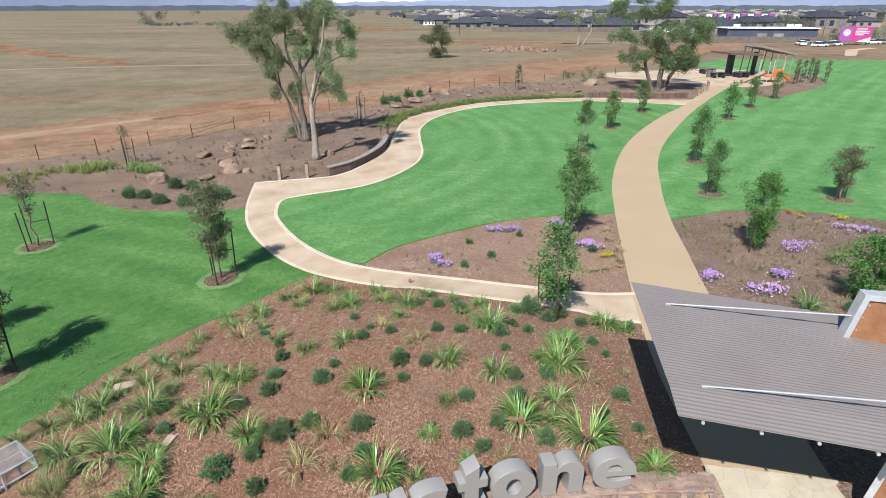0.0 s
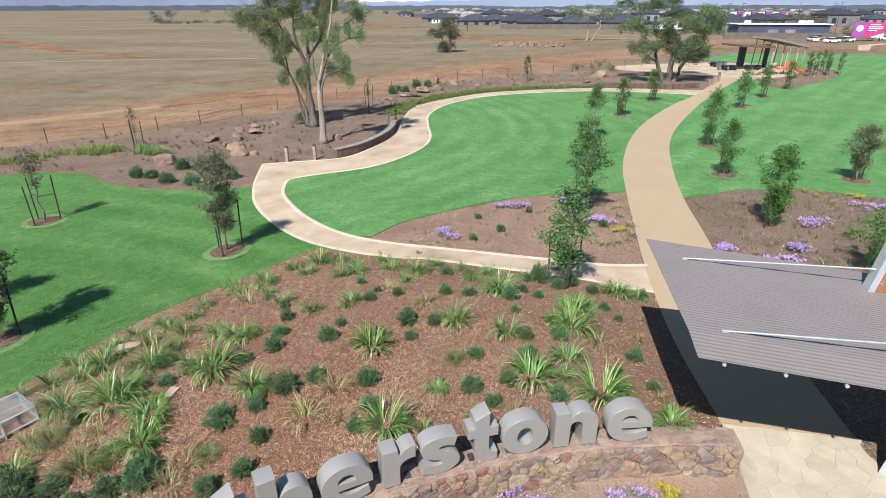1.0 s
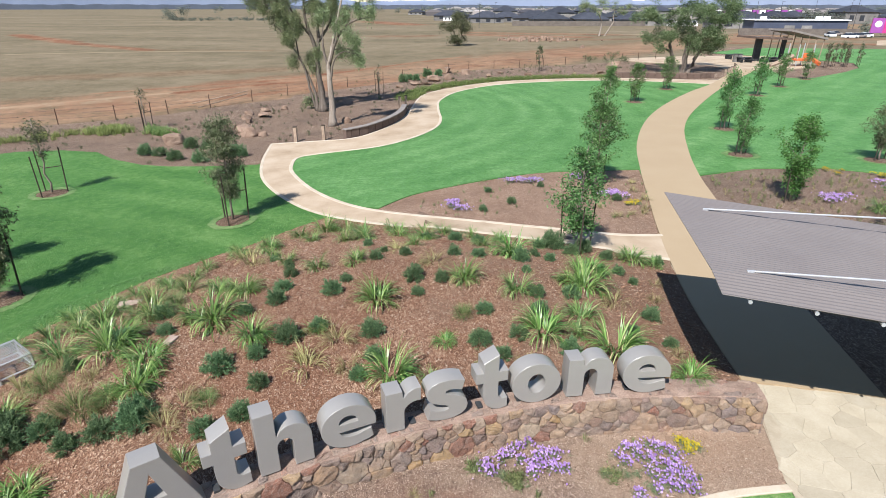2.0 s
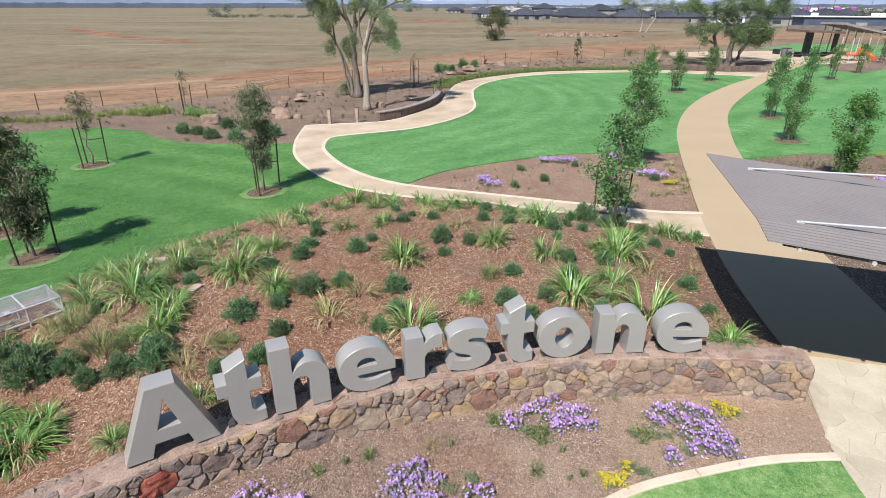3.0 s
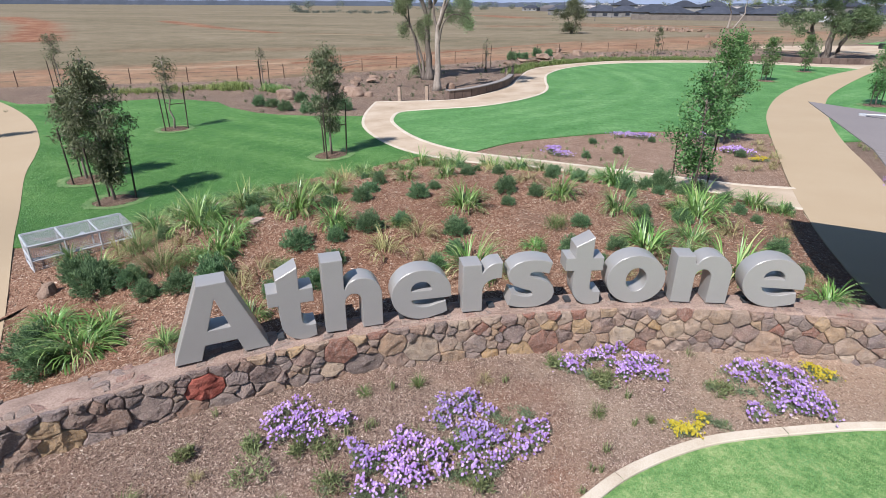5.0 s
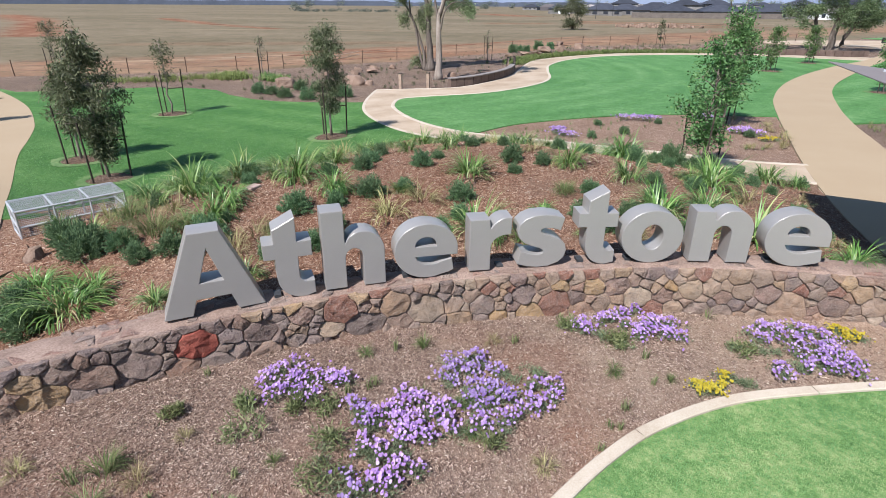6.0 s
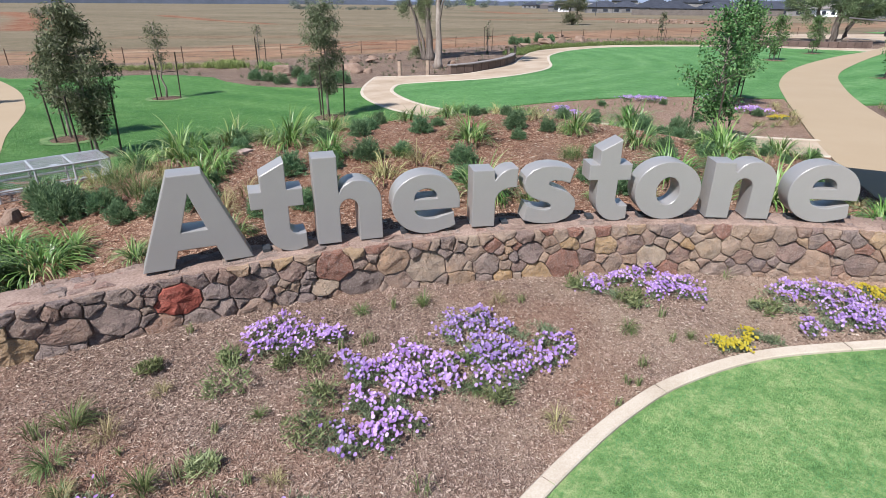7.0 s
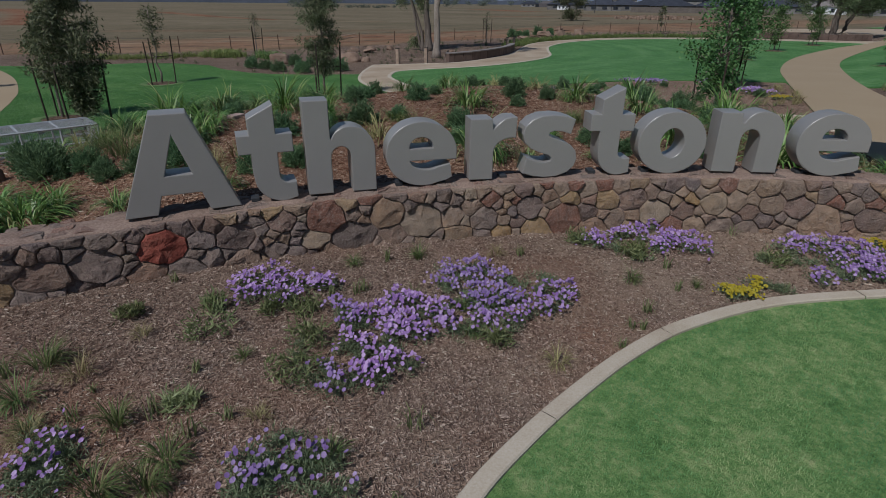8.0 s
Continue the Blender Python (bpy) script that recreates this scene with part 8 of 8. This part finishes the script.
# upright blades on the lawn beside the mound
def side_blades():
    g = npr(33)
    n = 260000
    x, y = g.uniform(-24, -4.5, n), g.uniform(9.5, 27, n)
    ok = inside(x, y, np.array(SIDE_LAWN)) & (g.random(n) > sstep(y, 14, 26.5))
    x, y = x[ok], y[ok]
    n = len(x)
    a, ln, w = g.uniform(0, 6.283, n), g.uniform(0.02, 0.05, n), g.uniform(0.006, 0.012, n)
    z = base_height(x, y) + mound(x, y) + 0.0
    lean = ln * g.uniform(0.1, 0.8, n)
    v = np.stack([np.stack([x - np.sin(a) * w, y + np.cos(a) * w, z], 1), np.stack([x + np.sin(a) * w, y - np.cos(a) * w, z], 1), np.stack([x + np.cos(a) * lean, y + np.sin(a) * lean, z + ln], 1)], 1).reshape(-1, 3)
    return tagged(mesh_object("side_lawn_blades", v.tolist(), np.arange(3 * n).reshape(-1, 3).tolist(), M_SIDE_BLADE), "upright green blades of the lawn beside the mound", "grass", kind="stuff")


M_SIDE_BLADE = leafy("side_lawn_blade", (0.0628, 0.188, 0.0542), (0.117, 0.263, 0.0907), (0.235, 0.377, 0.171), 0.6, 0.2, 0.2)
side_blades()


# loose bark chips on the beds that the camera comes near
def bark_chips(name, box, n, mat, label, seed, ok, size=0.035):
    g = npr(seed)
    x, y = g.uniform(box[0], box[2], n), g.uniform(box[1], box[3], n)
    keep = ok(x, y)
    x, y = x[keep], y[keep]
    n = len(x)
    z = base_height(x, y) + mound(x, y) + 0.008
    a, ln, w = g.uniform(0, 6.283, n), size * g.uniform(0.5, 1.7, n), size * g.uniform(0.12, 0.3, n)
    ca, sa = np.cos(a), np.sin(a)
    t1, t2, t3, t4 = [g.uniform(-0.005, 0.014, n) for _ in range(4)]
    v = np.stack([np.stack([x - ca * ln - sa * w, y - sa * ln + ca * w, z + t1], 1), np.stack([x - ca * ln + sa * w, y - sa * ln - ca * w, z + t2], 1), np.stack([x + ca * ln + sa * w * 0.7, y + sa * ln - ca * w * 0.7, z + t3], 1), np.stack([x + ca * ln - sa * w * 0.7, y + sa * ln + ca * w * 0.7, z + t4], 1)], 1).reshape(-1, 3)
    return tagged(mesh_object(name, v.tolist(), np.arange(4 * n).reshape(-1, 4).tolist(), mat), label, "mulch", kind="stuff")


M_CHIP = leafy("loose_chip", (0.12, 0.078, 0.055), (0.23, 0.155, 0.108), (0.37, 0.28, 0.21), 0.9, 0.15, 0.0)
M_CHIP_RED = leafy("loose_red_chip", (0.108, 0.053, 0.0321), (0.227, 0.12, 0.0759), (0.413, 0.28, 0.189), 0.9, 0.15, 0.0)
_kerb_loop = np.array(list(map(tuple, KERB)) + [(9, -3), (9, 7)])
bark_chips("front_chips", (-7.5, 0.8, 5.6, 8.6), 150000, M_CHIP, "loose brown bark chips on the front bed", 41, lambda x, y: (np.hypot(x - WALL_C[0], y - WALL_C[1]) < WALL_R - 0.12) & ~inside(x, y, _kerb_loop) & (np.modf(np.abs(np.sin(x * 127.1 + y * 311.7) * 437.5))[0] > 0.1 + 0.06 * (x + 4)), 0.012)
_mound_loop = np.array([tuple(p) for p in OUTER[:31]] + [tuple(p) for p in MOUND_EDGE[1:]] + [(-11.85, 8.6), (-9.35, 6.3), (-8.6, 3.6)] + arc_line(0.5, WALL_A0 - 6, WALL_A1, 40) + [tuple(p) for p in reversed(PAVE_EDGE[:4])])
M_SLIVER = leafy("pale_sliver", (0.299, 0.229, 0.176), (0.396, 0.317, 0.246), (0.51, 0.431, 0.352), 0.9, 0.15, 0.0)
bark_chips("front_slivers", (-7.5, 0.8, 5.6, 8.6), 15000, M_SLIVER, "pale splinters among the chips of the front bed", 43, lambda x, y: (np.hypot(x - WALL_C[0], y - WALL_C[1]) < WALL_R - 0.12) & ~inside(x, y, _kerb_loop), 0.014)
bark_chips("mound_chips", (-11, 3, 6.4, 20), 90000, M_CHIP_RED, "loose red-brown bark chips on the mound", 42, lambda x, y: inside(x, y, _mound_loop), 0.025)
bark_chips("mound_slivers", (-11, 3, 6.4, 20), 14000, M_SLIVER, "pale splinters among the chips of the mound", 44, lambda x, y: inside(x, y, _mound_loop), 0.022)


# distance: scrub line, far trees, haze-coloured tree belt and hills
# far leaves, greyed in their colour to imitate distance haze
M_FAR_LEAF = leafy("haze_tinted_far_leaf", (0.075, 0.085, 0.07), (0.10, 0.115, 0.092), (0.135, 0.15, 0.125), 0.9, 0.1, 0.0)


def scrub_row(name, x0, y0, x1, y1, n, size, seed, label, spread=3.0, mat=None):
    r = random.Random(seed)
    g = npr(seed)
    cs = []
    for i in range(n):
        t = r.random()
        x, y = x0 + (x1 - x0) * t + r.gauss(0, spread), y0 + (y1 - y0) * t + r.gauss(0, spread * 3)
        k = size * r.uniform(0.5, 1.4)
        for _ in range(5):
            cs.append((x + r.gauss(0, k * 0.4), y + r.gauss(0, k * 0.4), float(base_height(x, y)) + k * r.uniform(0.2, 0.8)))
    return tagged(mesh_object(name, *leaves(cs, size * 0.2, n * 420, size * 0.11, size * 0.07, g), mat or M_FAR_LEAF), label, "trees", kind="stuff")


scrub_row("scrub_line", -185, 370, -118, 375, 60, 1.8, 1, "dark line of low scrub across the pasture", 2)
scrub_row("far_trees", 60, 420, 420, 460, 60, 5.5, 2, "scattered trees between far houses", 30)
scrub_row("far_trees", -300, 800, 700, 900, 90, 8.0, 3, "scattered far trees on the plain", 60)
scrub_row("street_trees", 120, 196, 190, 270, 30, 3.0, 4, "street trees round the estate", 12)
scrub_row("bed_shrubs", 19, 88, 26, 94, 7, 1.0, 6, "small shrubs in the bed behind the gum", 0.8, M_NARROW)


def belt(name, radius, a0, a1, height, mat, label, seed, rough=0.4, n=500):
    verts, faces = [], []
    for i in range(n + 1):
        a = radians(a0 + (a1 - a0) * i / n)
        hh = height * (0.7 + rough * noise.noise((i * 0.035, seed, 0)) + rough * 0.5 * noise.noise((i * 0.35, seed, 4)))
        for r, z in ((radius - 12, -9), (radius, -7 + hh * 0.85), (radius + 20, -7 + hh), (radius + 120, -9)):
            verts.append((math.sin(a) * r, math.cos(a) * r, z))
    for i in range(n):
        for k in range(3):
            faces.append((i * 4 + k, (i + 1) * 4 + k, (i + 1) * 4 + k + 1, i * 4 + k + 1))
    return tagged(mesh_object(name, verts, faces, mat), label, "backdrop", kind="structure")


belt("backdrop_trees", 3300, -90, 90, 32, M_HAZE_TREE, "belt of trees on the horizon, coloured blue-grey for haze", 1)
belt("backdrop_hills", 4400, -60, 60, 105, M_HAZE_HILL, "hills beyond the plain, coloured pale blue for haze", 2, 0.5, 160)

# ---------------------------------------------------------------- crazy paving of the entry
def crazy_paving():
    rng = random.Random(3)
    paving = tagged(new("stone_paving"), "pale irregular sandstone paving under the canopy", "paving", kind="structure")
    box = (5.4, -1.0, 11.0, 9.9)
    seeds = scattered(rng, box, 0.5, 9000)
    edge = np.array([(6.1, 9.75)] + PAVE_EDGE[4:] + [(11, -3), (10, 3), (9.2, 6), (8.8, 8.9), (8.9, 9.6)])
    for poly in cell_polygons(seeds, box):
        if len(poly) < 3:
            continue
        c = np.mean(poly, axis=0)
        cx = np.array([p[0] for p in poly])
        cy = np.array([p[1] for p in poly])
        if not inside(cx, cy, edge).all():
            if not inside(np.array([c[0]]), np.array([c[1]]), edge)[0]:
                continue
            poly = [q if inside(np.array([q[0]]), np.array([q[1]]), edge)[0] else c + (q - c) * 0.55 for q in poly]
        top = [c + (q - c) * (1 - 0.002 / max(0.05, np.hypot(*(q - c)))) for q in poly]
        tip = [c + (q - c) * 0.97 for q in top]
        n = len(top)
        zz = 0.012 + rng.uniform(-0.002, 0.002)
        verts = [(*q, 0.0 - 0.05) for q in top] + [(*q, zz - 0.002) for q in top] + [(*q, zz) for q in tip]
        faces = [(k * n + i, k * n + (i + 1) % n, (k + 1) * n + (i + 1) % n, (k + 1) * n + i) for k in (0, 1) for i in range(n)] + [tuple(range(2 * n, 3 * n))]
        part("paver", (verts, faces), M_PAVE, paving)


crazy_paving()
